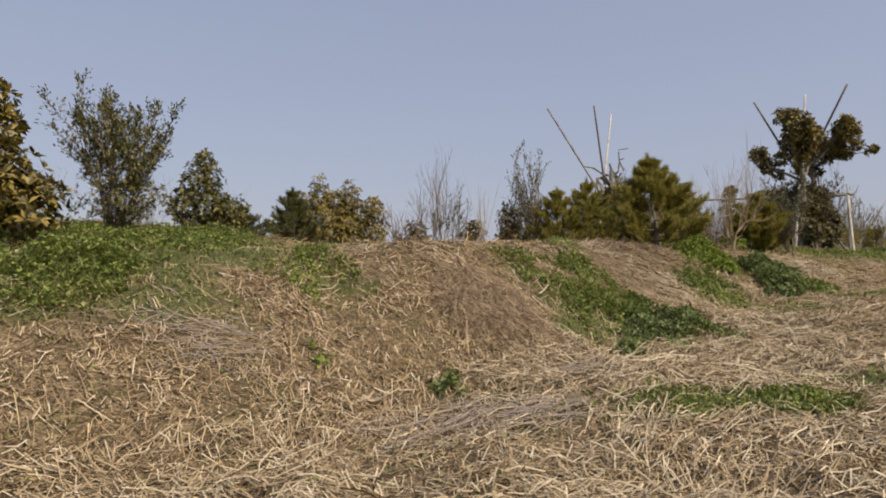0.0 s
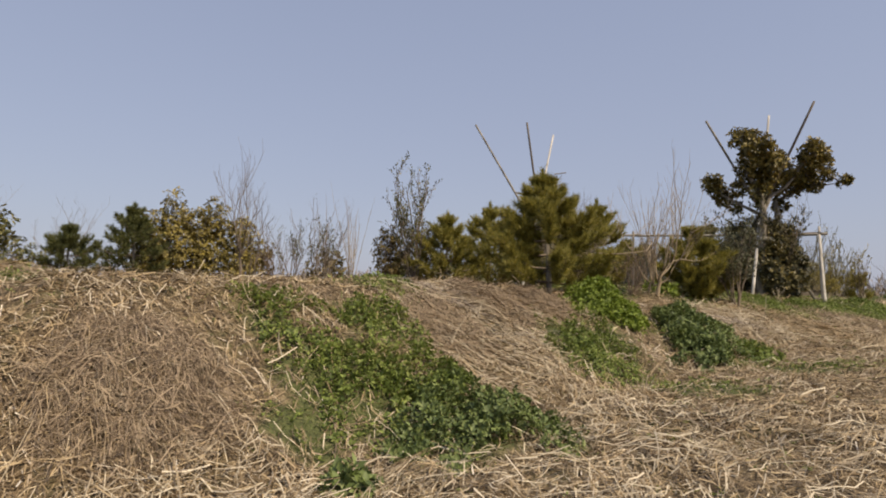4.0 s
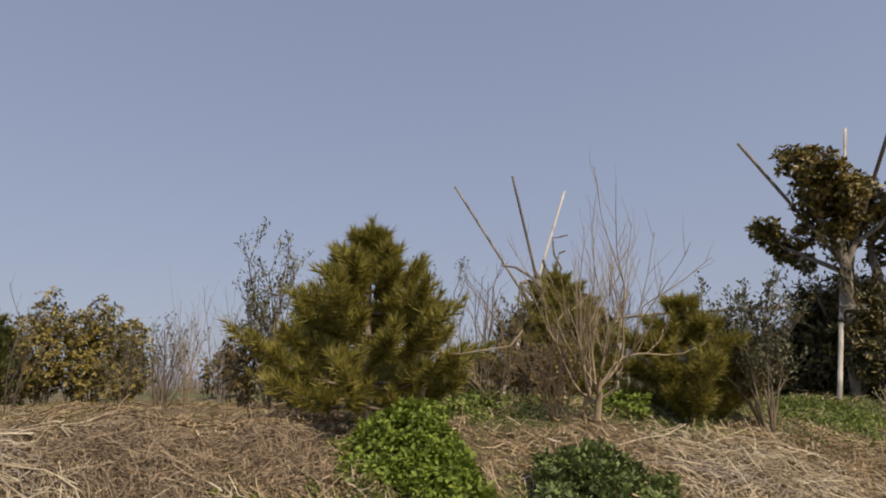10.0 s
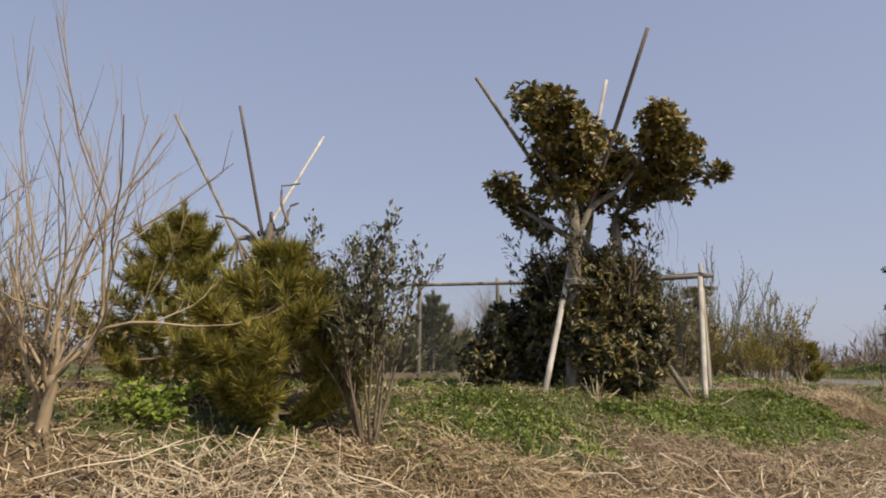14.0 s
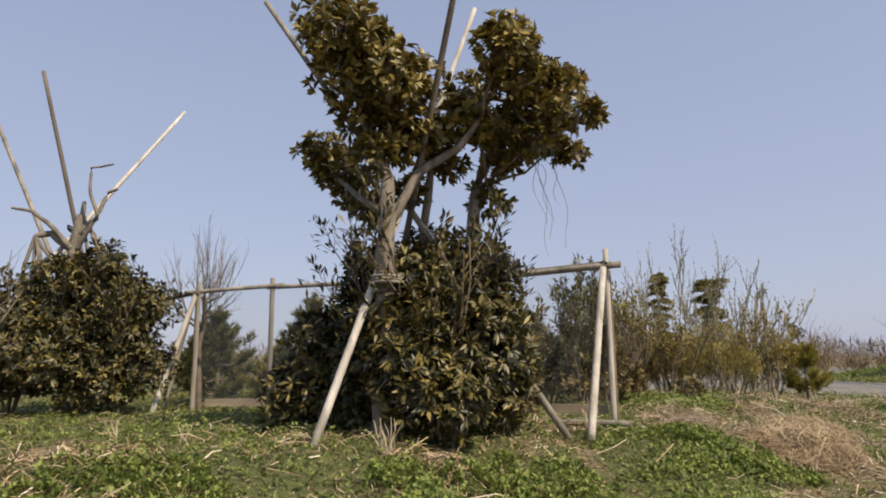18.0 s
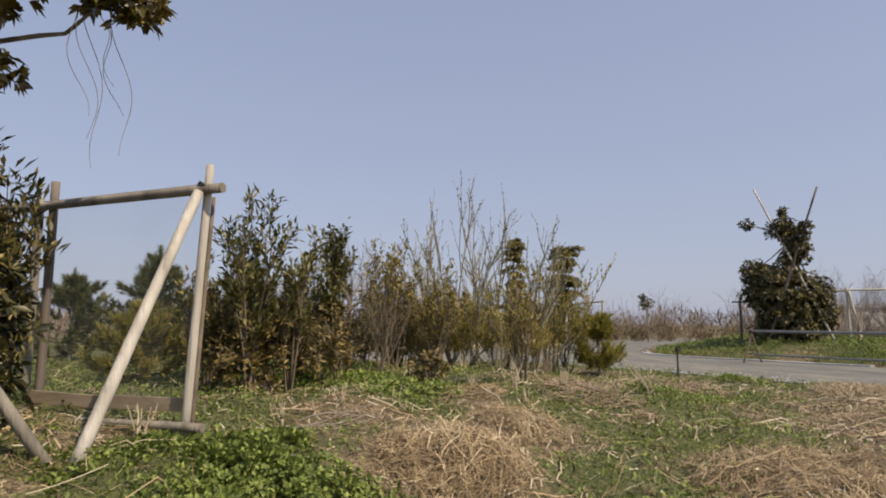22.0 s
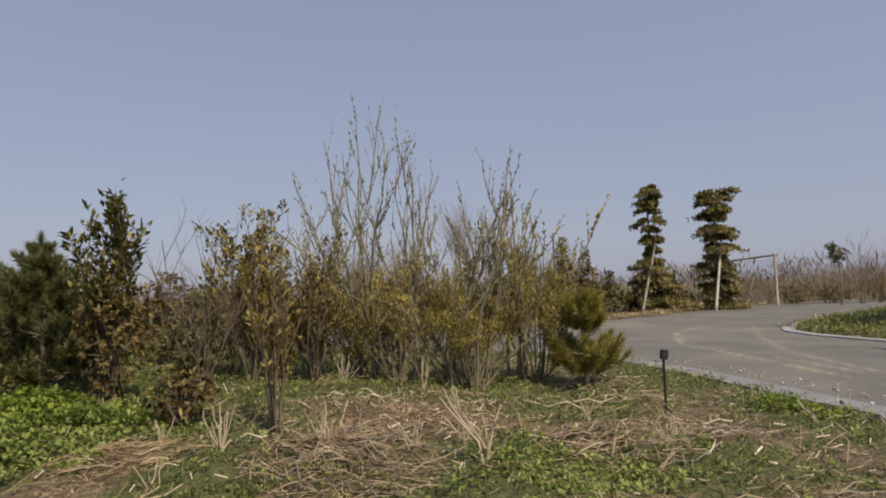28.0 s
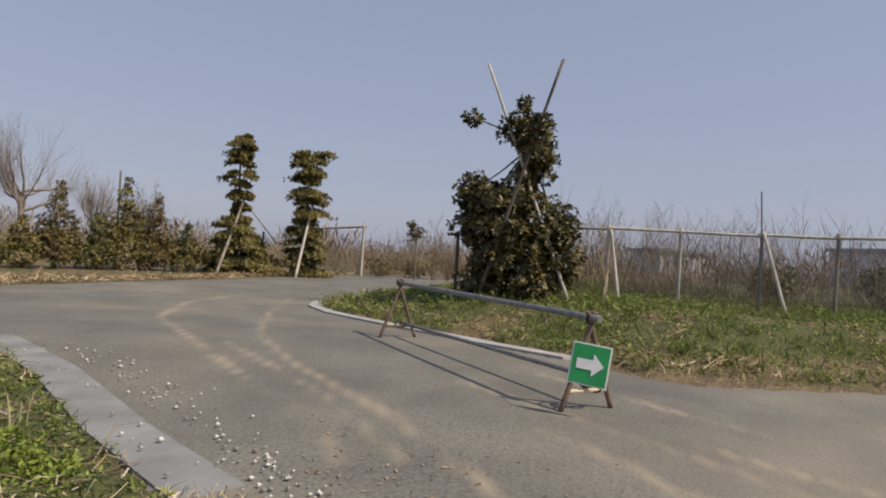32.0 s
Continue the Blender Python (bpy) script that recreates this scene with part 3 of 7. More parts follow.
def green_at(x, y):
    g = np.zeros(np.shape(x))
    for gx, gy, rx, ry in GREEN_BANK + GREEN_TREES + GREEN_ROADSIDE:
        g = np.maximum(g, np.exp(-(((x - gx) / rx) ** 2 + ((y - gy) / ry) ** 2) ** 1.5 * 0.7))
    u, v = along(x, y)
    g = np.maximum(g, 0.76 * smooth((u - 17.5) / 2) * smooth((v - 4.0 - 0.9 * smooth((20 - u) / 3)) / 1.0) * smooth((40 - u) / 6))
    g = np.maximum(g, 0.46 * smooth((u - 24) / 3) * smooth((v - 1.8) / 0.8) * smooth((39 - u) / 3))
    g = np.maximum(g, 0.85 * inside(LAWN, x, y))
    g = np.maximum(g, 0.5 * smooth((v - 12) / 5))
    for gx, gy, rx, ry in DRY:
        g = g * (1 - 0.85 * np.exp(-(((x - gx) / rx) ** 2 + ((y - gy) / ry) ** 2) ** 1.5 * 0.7))
    return np.clip(g + 0.95 * (fbm(x, y, 1.5, 1, 4) - 0.5) * (0.35 + g) - 0.04, 0, 1)


def stretch_axis(lo, hi, step, far):
    mid = np.arange(lo, hi + step, step)
    ring = np.cumsum(np.geomspace(step * 1.5, far * 0.25, 26))
    return np.concatenate([lo - ring[::-1], mid, mid[-1] + ring])


gx, gy = stretch_axis(-13.0, 44.0, 0.2, 600), stretch_axis(-6.0, 60.0, 0.2, 600)
GX, GY = np.meshgrid(gx, gy)
GZ = land(GX, GY)
nx, ny = len(gx), len(gy)
idx = np.arange(nx * ny).reshape(ny, nx)
quads = np.stack([idx[:-1, :-1], idx[:-1, 1:], idx[1:, 1:], idx[1:, :-1]], -1).reshape(-1, 4)
ground = arr_part("ground", (np.stack([GX, GY, GZ], -1).reshape(-1, 3), quads), M_GROUND, smooth=True)
tagged(ground, "uneven ground of mown straw and green weeds rising to a bank", "ground", kind="structure")
att = ground.data.attributes.new("green", "FLOAT", "POINT")
att.data.foreach_set("value", green_at(GX, GY).ravel().astype(np.float32))

# road, a fine sheet of asphalt over the ground
step = 0.105
rx, ry = np.arange(10, 46, step), np.arange(19.5, 66, step)
RX, RY = np.meshgrid(rx, ry)
rid = np.arange(RX.size).reshape(RX.shape)
cx, cy = RX[:-1, :-1] + step / 2, RY[:-1, :-1] + step / 2
keep = inside(ROAD_EDGE, cx, cy)
rq = np.stack([rid[:-1, :-1], rid[:-1, 1:], rid[1:, 1:], rid[1:, :-1]], -1)[keep]
used, rq = np.unique(rq, return_inverse=True)
rq = rq.reshape(-1, 4)
rv = np.stack([RX.ravel()[used], RY.ravel()[used], np.full(len(used), ROAD_Z) + waves(RX.ravel()[used], RY.ravel()[used], 0.8) * 0.008], -1)
road = arr_part("road", (rv, rq), M_ROAD, smooth=True)
tagged(road, "worn grey asphalt road with sandy tyre tracks", "road", kind="structure")
# tyre tracks: a bend swept by cars turning past the barricade
TRACKS = [[(22.8, 39.0), (22.1, 37.2), (21.95, 34.6), (22.7, 32.4), (23.63, 29.44), (23.97, 28.6), (24.16, 27.8), (24.2, 27.2)],
          [(24.3, 39.2), (23.8, 36.1), (23.6, 33.0), (24.05, 30.5), (24.39, 29.45), (24.74, 28.3), (24.87, 27.5), (25.0, 26.8), (25.3, 25.0)],
          [(23.2, 32.0), (23.73, 30.6), (24.2, 29.2), (24.47, 28.05), (24.6, 27.2)],
          [(25.8, 29.6), (26.46, 27.8), (26.73, 27.2), (27.0, 26.4), (28.0, 24.4)], [(26.9, 30.0), (27.28, 28.96), (27.57, 28.1), (27.93, 27.4), (29.2, 25.4)], [(25.9, 27.8), (26.13, 27.0), (26.2, 26.5), (26.8, 24.6)],
          [(27.0, 27.4), (27.3, 26.7), (28.4, 25.0)]]
dirt = np.zeros(len(rv))
for n_t, line in enumerate(TRACKS):
    d = edge_distance(line, rv[:, 0], rv[:, 1], close=False)
    w = 0.045 + 0.03 * (waves(rv[:, 0], rv[:, 1], 1.3, n_t) + 0.5)
    dirt = np.maximum(dirt, 0.85 * np.exp(-(d / np.maximum(w, 0.035)) ** 2) * np.clip(2.4 * (fbm(rv[:, 0], rv[:, 1], 1.6, n_t, 4) - 0.22), 0, 1))
dirt = np.maximum(dirt, 0.6 * smooth((24.6 - rv[:, 0]) / 1.0) * smooth((27.2 - rv[:, 1]) / 1.5))
dirt = np.maximum(dirt, 0.55 * smooth((rv[:, 0] - 24.5) / 3) * smooth((28.6 - rv[:, 1]) / 3) * (0.7 + 0.6 * waves(rv[:, 0], rv[:, 1], 0.9, 4.0)))
dirt = np.clip(dirt * (0.45 + 1.1 * fbm(rv[:, 0], rv[:, 1], 2.2, 21, 4)) + 0.5 * np.clip(fbm(rv[:, 0], rv[:, 1], 0.55, 22, 5) - 0.52, 0, 1) * 2 + 0.1 * np.clip(waves(rv[:, 0], rv[:, 1], 0.6, 9.0), 0, 1), 0, 1)
att = road.data.attributes.new("dirt", "FLOAT", "POINT")
att.data.foreach_set("value", dirt.astype(np.float32))


def strip(line, width, z, mat, name, thick=0.08, label=""):
    """A low concrete band to the left of a line, with its own thickness and joints."""
    p = np.array(line, float)
    seg = np.diff(p, axis=0)
    nrm = unit(np.stack([-seg[:, 1], seg[:, 0]], -1))
    nv = unit(np.concatenate([nrm[:1], nrm[:-1] + nrm[1:], nrm[-1:]]))
    q = p + nv * width
    objs = []
    for k in range(len(p) - 1):
        steps = max(1, int(np.linalg.norm(p[k + 1] - p[k]) / 2.4))
        for j in range(steps):
            a, b = j / steps + 0.002, (j + 1) / steps - 0.002
            c = [p[k] + (p[k + 1] - p[k]) * a, p[k] + (p[k + 1] - p[k]) * b, q[k] + (q[k + 1] - q[k]) * b, q[k] + (q[k + 1] - q[k]) * a]
            bm = bmesh.new()
            top = [bm.verts.new((*v, z + rng.normal() * 0.004)) for v in c]
            f = bm.faces.new(top)
            r = bmesh.ops.extrude_face_region(bm, geom=[f])
            bmesh.ops.translate(bm, vec=(0, 0, -thick), verts=[e for e in r["geom"] if isinstance(e, bmesh.types.BMVert)])
            bmesh.ops.recalc_face_normals(bm, faces=bm.faces[:])
            objs.append(part(name, bm, mat))
    return objs


gutter = thing("gutter", "pale grey concrete gutter slabs along the road", "gutter", kind="structure")
for o in strip(GUTTER, -0.4, 0.6, M_CONCRETE, "slab", 0.14):
    o.parent = gutter
kerb = thing("kerb", "low concrete kerb round the lawn", "kerb", kind="structure")
for o in strip([(29.0, 45.0), (27.5, 42.8), (25.5, 39.8), (24.75, 38.2), (24.6, 37.2), (24.85, 36.0), (25.9, 34.0), (26.95, 32.2), (27.7, 31.0)], 0.26, 0.62, M_KERB, "kerbstone", 0.2):
    o.parent = kerb


# ---- plants ----
def rosettes(centres, axes, count, length, width, droop=0.15):
    """Whorls of leaves round twig ends."""
    n = len(centres)
    c, a = np.repeat(centres, count, 0), np.repeat(unit(axes), count, 0)
    r = ball_dirs(n * count)
    side = unit(r - (r * a).sum(-1, keepdims=True) * a)
    way = a * rng.uniform(0.15, 0.9, (n * count, 1)) + side + np.array([0, 0, -droop])
    ln = length * rng.uniform(0.65, 1.2, n * count)
    return leaves(c + side * 0.01, way, a + np.array([0, 0, 0.3]), ln, ln * width)


def blob_points(n, centre, radius, shell=0.55, squash=None, lumps=5):
    """Points mostly near the skin of a lumpy ellipsoid, and their outward ways."""
    d = ball_dirs(n)
    lump = ball_dirs(lumps)
    r = rng.uniform(shell, 1.0, n) * (0.72 + 0.38 * np.maximum((d @ lump.T), 0).max(1) ** 3)
    rad = np.asarray(radius, float)
    return np.asarray(centre) + d * r[:, None] * rad, unit(d / rad)


def needles_at(points, ways, count, length, width=0.006, shoot=0.16):
    """Bottle-brush tufts: needles round short shoots, spread wide below and closing towards the tip."""
    n = len(points)
    c, a = np.repeat(points, count, 0), np.repeat(unit(ways), count, 0)
    r = ball_dirs(n * count)
    side = unit(r - (r * a).sum(-1, keepdims=True) * a)
    s = rng.random((n * count, 1))
    ang = np.radians(72 - 52 * s + rng.normal(size=s.shape) * 9)
    way = a * np.cos(ang) + side * np.sin(ang)
    start = c + a * (s - 1) * shoot * np.repeat(rng.uniform(0.8, 1.3, n), count)[:, None]
    ln = length * rng.uniform(0.7, 1.15, (n * count, 1))
    flat = unit(np.cross(way, ball_dirs(n * count))) * width
    v = np.stack([start - flat, start + flat, start + way * ln], 1).reshape(-1, 3)
    return v, np.arange(len(v)).reshape(-1, 3)


def pine(x, y, top, radius, label, mat=M_NEEDLE, tufts=420, low=0.1, needle=0.13, count=46, width=0.0055, lean=(0.0, 0.0), shoot=0.17, candles=5, tiers=None):
    """A young pine: trunk, whorls of upturned limbs with side shoots, brushes of needles, upright leaders."""
    z = zat(x, y)
    h = top - z
    t = thing("pine_tree", label, "tree", "young pines", at=(x, y, z))
    axis = np.array([lean[0] / h, lean[1] / h, 1.0])
    trunk = bend((0, 0, -0.05), axis * h * 0.95, 8, 0.04)
    limbs, pts, ways = [(trunk, np.linspace(0.016 + h * 0.018, 0.012, 8))], [], []
    per = 6
    levels = max(5, int(h / 0.27))
    m = max(3, int(tufts / (levels * per)))
    if tiers:
        levels = len(tiers)
        m = max(3, int(tufts / (levels * per)))
    for lv in range(levels):
        s = low + (0.84 - low) * lv / (levels - 1)
        reach = radius * np.interp(s, [0, 0.1, 0.22, 0.4, 0.6, 0.75, 0.86], [0.85, 1.0, 1.0, 0.88, 0.6, 0.3, 0.06])
        if tiers:
            s, reach = tiers[lv][0], radius * tiers[lv][1]
        for c in range(per):
            ang = c * 2 * np.pi / per + lv * 0.9 + rng.normal() * 0.25
            out = np.array([np.cos(ang), np.sin(ang), 0])
            rr = reach * rng.uniform(0.72, 1.12)
            rise = rr * rng.uniform(0.1, 0.32) + 0.05
            base = axis * h * s
            line = bend(base, base + out * rr + np.array([0, 0, rise]), 6, 0.1, sag=0.1)
            limb = [(line, np.linspace(0.012 + 0.006 * h * (1 - s), 0.005, 6))]
            for _ in range(m):
                k = rng.uniform(0.3, 1.0)
                i = min(4, int(k * 5))
                p = line[i] + (line[i + 1] - line[i]) * (k * 5 - i)
                turn = rng.normal() * 0.75
                w = unit(np.array([np.cos(ang + turn), np.sin(ang + turn), rng.uniform(0.25, 1.0)]))
                ln = rng.uniform(0.08, 0.3) * (0.5 + 0.5 * min(rr, 1.2))
                tip = p + w * ln + np.array([0, 0, 0.25 * ln])
                limb.append((np.array([p, p + w * ln * 0.55, tip]), np.array([0.006, 0.005, 0.004])))
                pts.append(tip)
                ways.append(w + np.array([0, 0, 0.55]))
            pts.append(line[-1] + np.array([0, 0, 0.1]))
            ways.append(out * 0.5 + np.array([0, 0, 1.0]))
            limbs.append(limb)
    lead = [axis * (h - 0.05 * q) for q in range(11)]
    pts += lead
    ways += [axis * 2.0 for _ in lead]
    for q in range(candles):
        a, far, high = q * 2 * np.pi / candles + 0.4, radius * rng.uniform(0.16, 0.42), h * rng.uniform(0.74, 0.88)
        foot = axis * h * 0.6 + np.array([np.cos(a), np.sin(a), 0]) * far * 0.5
        tip = axis * high + np.array([np.cos(a), np.sin(a), 0]) * far
        for j in range(4):
            pts.append(tip + np.array([0, 0, -0.07 * j]))
            ways.append(np.array([np.cos(a) * 0.2, np.sin(a) * 0.2, 1.3]))
        limbs.append([(bend(foot, tip, 5, 0.08), np.linspace(0.012, 0.006, 5))])
    arr_part("trunk", tubes(limbs[:1], 7), M_BARK, t, smooth=True)
    for limb in limbs[1:]:
        arr_part("branch", tubes(limb, 3), M_BARK_DARK, t)
    arr_part("crown", needles_at(np.array(pts), np.array(ways), count, needle, width, shoot), mat, t)["kind"] = "stuff"
    return t


def broadleaf(x, y, blobs, label, mat, name="shrub", leaf=0.1, width=0.42, per=7, density=150, stems=9, bark=M_BARK_DARK, z=None, category="shrub", group="", droop=0.15, shell=0.5):
    """A leafy shrub: stems from the foot to lumpy masses of leaf whorls. blobs: (dx, dy, dz, rx, ry, rz)."""
    z = zat(x, y) if z is None else z
    t = thing(name, label, category, group, at=(x, y, z))
    limbs, mesh = [], []
    for b in blobs:
        c, r = np.array(b[:3]), np.array(b[3:])
        n = int(1.65 * density * (r[0] * r[1] + r[1] * r[2] + r[0] * r[2]) / 3 * 4) + 6
        p, w = blob_points(n, c, r, shell)
        p[:, 2] = np.maximum(p[:, 2], 0.05)
        mesh.append(rosettes(p, w + np.array([0, 0, 0.45]) + rng.normal(size=w.shape) * 0.35, per, leaf, width, droop))
        foot = np.array([c[0] * 0.2 + rng.normal() * 0.05, c[1] * 0.2 + rng.normal() * 0.05, -0.04])
        for _ in range(max(1, stems // len(blobs))):
            e = c + ball_dirs(1)[0] * r * 0.6
            line = bend(foot + rng.normal(size=3) * [0.06, 0.06, 0], e, 7, 0.12)
            limbs.append((line, np.linspace(0.02, 0.006, 7)))
            for q in rng.integers(0, len(p), 6):
                limbs.append((bend(line[rng.integers(3, 7)], p[q], 4, 0.1), np.linspace(0.007, 0.003, 4)))
    for k in range(0, len(limbs), 7):
        arr_part("stem", tubes(limbs[k:k + 7], 3), bark, t)
    arr_part("foliage", joined(*mesh), mat, t)["kind"] = "stuff"
    return t


def fitted(stems, height, radius):
    """Scales grown stems to a plant's height and reach. stems: lists of poly-lines."""
    every = np.concatenate([p for s in stems for p, _ in s])
    kz = height / every[:, 2].max()
    kr = radius / max(0.05, np.percentile(np.hypot(every[:, 0], every[:, 1]), 96))
    k = np.array([kr, kr, kz])
    return [[(p * k, r) for p, r in s] for s in stems], k


def sparse_shrub(x, y, top, radius, label, mat, stems=8, leaf=0.055, count=900, bark=M_BARK_DARK, group="", name="shrub", upright=0.85, width=0.45):
    """A loose shrub of thin upright stems, leaves along the twigs."""
    z = zat(x, y)
    h = top - z
    t = thing(name, label, "shrub", group, at=(x, y, z))
    all_stems, tips = [], []
    for k in range(stems):
        a = k * 2.4 + rng.normal() * 0.4
        lean = radius / h * rng.uniform(0.2, 1.1)
        out = []
        grow((np.cos(a) * 0.06, np.sin(a) * 0.06, -0.04), (np.cos(a) * lean, np.sin(a) * lean, upright), h * rng.uniform(0.5, 1.0), 0.010 + 0.003 * h, 2, 0.5, 5, 0.3, 0.42, 0.3, out, tips)
        all_stems.append(out)
    all_stems, scale = fitted(all_stems, h, radius)
    for s in all_stems:
        arr_part("stem", tubes(s, 3), bark, t)
    p = np.array([q[0] for q in tips]) * scale
    w = np.array([q[1] for q in tips])
    if count:
        pick = rng.integers(0, len(p), count)
        base = p[pick] + rng.normal(size=(count, 3)) * 0.03
        arr_part("foliage", leaves(base, w[pick] + ball_dirs(count) * 0.8, ball_dirs(count) * 0.5 + np.array([0, 0, 1]), leaf * rng.uniform(0.6, 1.3, count), leaf * width), mat, t)["kind"] = "stuff"
    return t


def bare_bush(x, y, top, radius, label, stems=9, bark=M_BARK_PALE, depth=2, thick=0.02, kids=4, upright=0.9, trunk=0.0, group="", category="bush", name="bare_bush", spread=0.45):
    z = zat(x, y)
    h = top - z
    t = thing(name, label, category, group, at=(x, y, z))
    all_stems = []
    for k in range(stems):
        a = k * 2.4 + rng.normal() * 0.4
        lean = radius / h * rng.uniform(0.15, 1.3)
        out = []
        grow((np.cos(a) * 0.05, np.sin(a) * 0.05, -0.03), (np.cos(a) * lean, np.sin(a) * lean, upright), (h - trunk) * rng.uniform(0.5, 1.0), thick * rng.uniform(0.6, 1), depth, spread, kids, 0.25, 0.5, 0.2, out)
        all_stems.append(out)
    all_stems, _ = fitted(all_stems, h - trunk, radius)
    if trunk:
        arr_part("trunk", tubes([(bend((0, 0, -0.05), (0, 0, trunk), 5, 0.06), np.linspace(thick * 1.7, thick * 1.2, 5))], 6), bark, t)
    for s in all_stems:
        arr_part("stem", tubes([(p + [0, 0, trunk], r) for p, r in s], 3), bark, t)
    return t


def forked_bush(x, y, top, radius, label, bark, limbs=9, whips=5, trunk=0.3, thick=0.03, fork=0.8, feet=1, name="bare_bush", category="bush"):
    """A bare bush: one or two short trunks, crooked limbs that fork low and bend upwards, long thin whips."""
    z = zat(x, y)
    h = top - z
    t = thing(name, label, category, at=(x, y, z))
    heads, trunks = [], []
    for k in range(feet):
        foot = np.array([k * 0.16 * (-1) ** k, k * 0.1, -0.04])
        head = np.array([rng.normal() * 0.04 + foot[0] * 0.5, rng.normal() * 0.04, trunk * (1 - 0.25 * k)])
        heads.append(head)
        trunks.append((bend(foot, head, 6, 0.12), np.linspace(thick * 1.25, thick * 0.9, 6) * (1 - 0.3 * k)))
    stems = []
    for k in range(limbs):
        a = k * 2.4 + rng.normal() * 0.3
        head = heads[k % feet]
        d = unit(np.array([np.cos(a) * fork, np.sin(a) * fork, rng.uniform(0.5, 1.0)]))
        ln = (h - trunk) * rng.uniform(0.4, 0.6)
        line = [head * rng.uniform(0.7, 1.0)]
        for q in range(8):
            d = unit(d + rng.normal(size=3) * 0.2 + np.array([0, 0, 0.13]))
            line.append(line[-1] + d * ln / 8)
        line = np.array(line)
        r0 = thick * rng.uniform(0.35, 0.6)
        stem = [(line, np.linspace(r0, r0 * 0.35, 9))]
        for w in range(whips):
            i = rng.integers(2, 9)
            grow(line[i], line[i] - line[i - 1] + np.array([0, 0, 0.03 * ln]) + rng.normal(size=3) * 0.05 * ln, (h - trunk) * rng.uniform(0.25, 0.6), min(r0 * 0.4, 0.0065), 1, 0.42, 4, 0.3, 0.42, 0.15, stem)
        stems.append(stem)
    stems, k = fitted(stems, h, radius)
    arr_part("trunk", tubes([(p * [1, 1, k[2]], r) for p, r in trunks], 7), bark, t, smooth=True)
    for stem in stems:
        arr_part("stem", tubes(stem, 4), bark, t)
    return t


def willow(x, y, top, radius, label, stems=14, buds=2600, mat=M_CATKIN, bark=M_BARK_OLIVE, rods=5):
    """A many-stemmed willow: main stems that fork like a candelabra into long upright rods set with catkins."""
    z = zat(x, y)
    h = top - z
    t = thing("willow_shrub", label, "shrub", "willows by the road", at=(x, y, z))
    all_stems, tips = [], []
    for k in range(stems):
        a = k * 2.4 + rng.normal() * 0.3
        d = unit(np.array([np.cos(a), np.sin(a), 0.0]) * rng.uniform(0.15, 1.0) + [0, 0, 0.75])
        ln = h * rng.uniform(0.55, 0.95)
        main = [np.array([np.cos(a), np.sin(a), 0]) * rng.uniform(0.05, 0.35) * radius + [0, 0, -0.04]]
        for q in range(11):
            d = unit(d + rng.normal(size=3) * 0.15 + np.array([0, 0, 0.1]))
            main.append(main[-1] + d * ln / 11)
        main = np.array(main)
        out = [(main, np.linspace(0.025, 0.0075, 12) * rng.uniform(0.75, 1.1))]
        tips += [(main[q], unit(main[q] - main[q - 1])) for q in range(7, 12)]
        for _ in range(rods):
            i = rng.integers(4, 11)
            grow(main[i], (main[i] - main[i - 1]) / ln * 11 + rng.normal(size=3) * [0.55, 0.55, 0.1] + [0, 0, 0.15], h * rng.uniform(0.15, 0.36), 0.0105, 1, 0.5, 3, 0.3, 0.5, 0.2, out, tips)
        all_stems.append(out)
    all_stems, scale = fitted(all_stems, h, radius)
    for stem in all_stems:
        arr_part("stem", tubes(stem, 4), bark, t)
    p, w = np.array([q[0] for q in tips]) * scale, np.array([q[1] for q in tips])
    pick = rng.integers(0, len(p), buds)
    base = p[pick] + w[pick] * rng.uniform(-0.2, 0.05, (buds, 1))
    arr_part("bloom", leaves(base, w[pick] + ball_dirs(buds) * 0.4, ball_dirs(buds), rng.uniform(0.045, 0.085, buds), 0.021, 0.5), mat, t)["kind"] = "stuff"
    return t


# young pine that the walk passes, and the smaller ones behind it
big_pine = pine(5.2, 13.4, 3.05, 1.0, "young black pine with long yellow-green needles on the bank", tufts=1000, count=60, needle=0.14, width=0.007, lean=(-0.08, 0.42), shoot=0.2, candles=6)
arr_part("bare_branch", tubes([(np.array([(0.1, 0.1, 0.85), (0.5, 0.0, 0.78), (0.85, -0.2, 0.72), (1.1, -0.4, 0.7), (1.35, -0.45, 0.73), (1.55, -0.4, 0.76), (1.65, -0.32, 0.9)]), np.linspace(0.014, 0.006, 7))], 6), M_BARK_PALE, big_pine, "pale bent bare branch")
pine(8.58, 15.95, 2.3, 0.85, "small bushy pine with yellow-green needles", tufts=760, count=60, needle=0.14, width=0.007, low=0.05, shoot=0.19)
pine(6.9, 17.6, 3.1, 1.0, "young pine among bare bushes", tufts=520, width=0.008, count=50)
pine(4.31, 16.98, 2.89, 0.9, "young pine behind a larger one", tufts=420, width=0.008)
pine(3.34, 16.22, 2.56, 0.8, "low pine with yellowish needles", tufts=420, width=0.008)
pine(-4.32, 17.35, 2.85, 0.8, "small dark pine in a row of shrubs", M_NEEDLE_DARK, tufts=380, count=40, width=0.008)
pine(-5.75, 17.09, 2.29, 0.8, "small dark pine in a row of shrubs", M_NEEDLE_DARK, tufts=320, count=40, width=0.008)
pine(20.2, 29.1, 1.85, 0.55, "small two-tiered yellow-green pine beside the road", tufts=330, width=0.006, needle=0.12, count=50, candles=0, tiers=[(0.16, 0.8), (0.24, 1.0), (0.34, 0.85), (0.62, 0.5), (0.72, 0.55), (0.82, 0.35)])
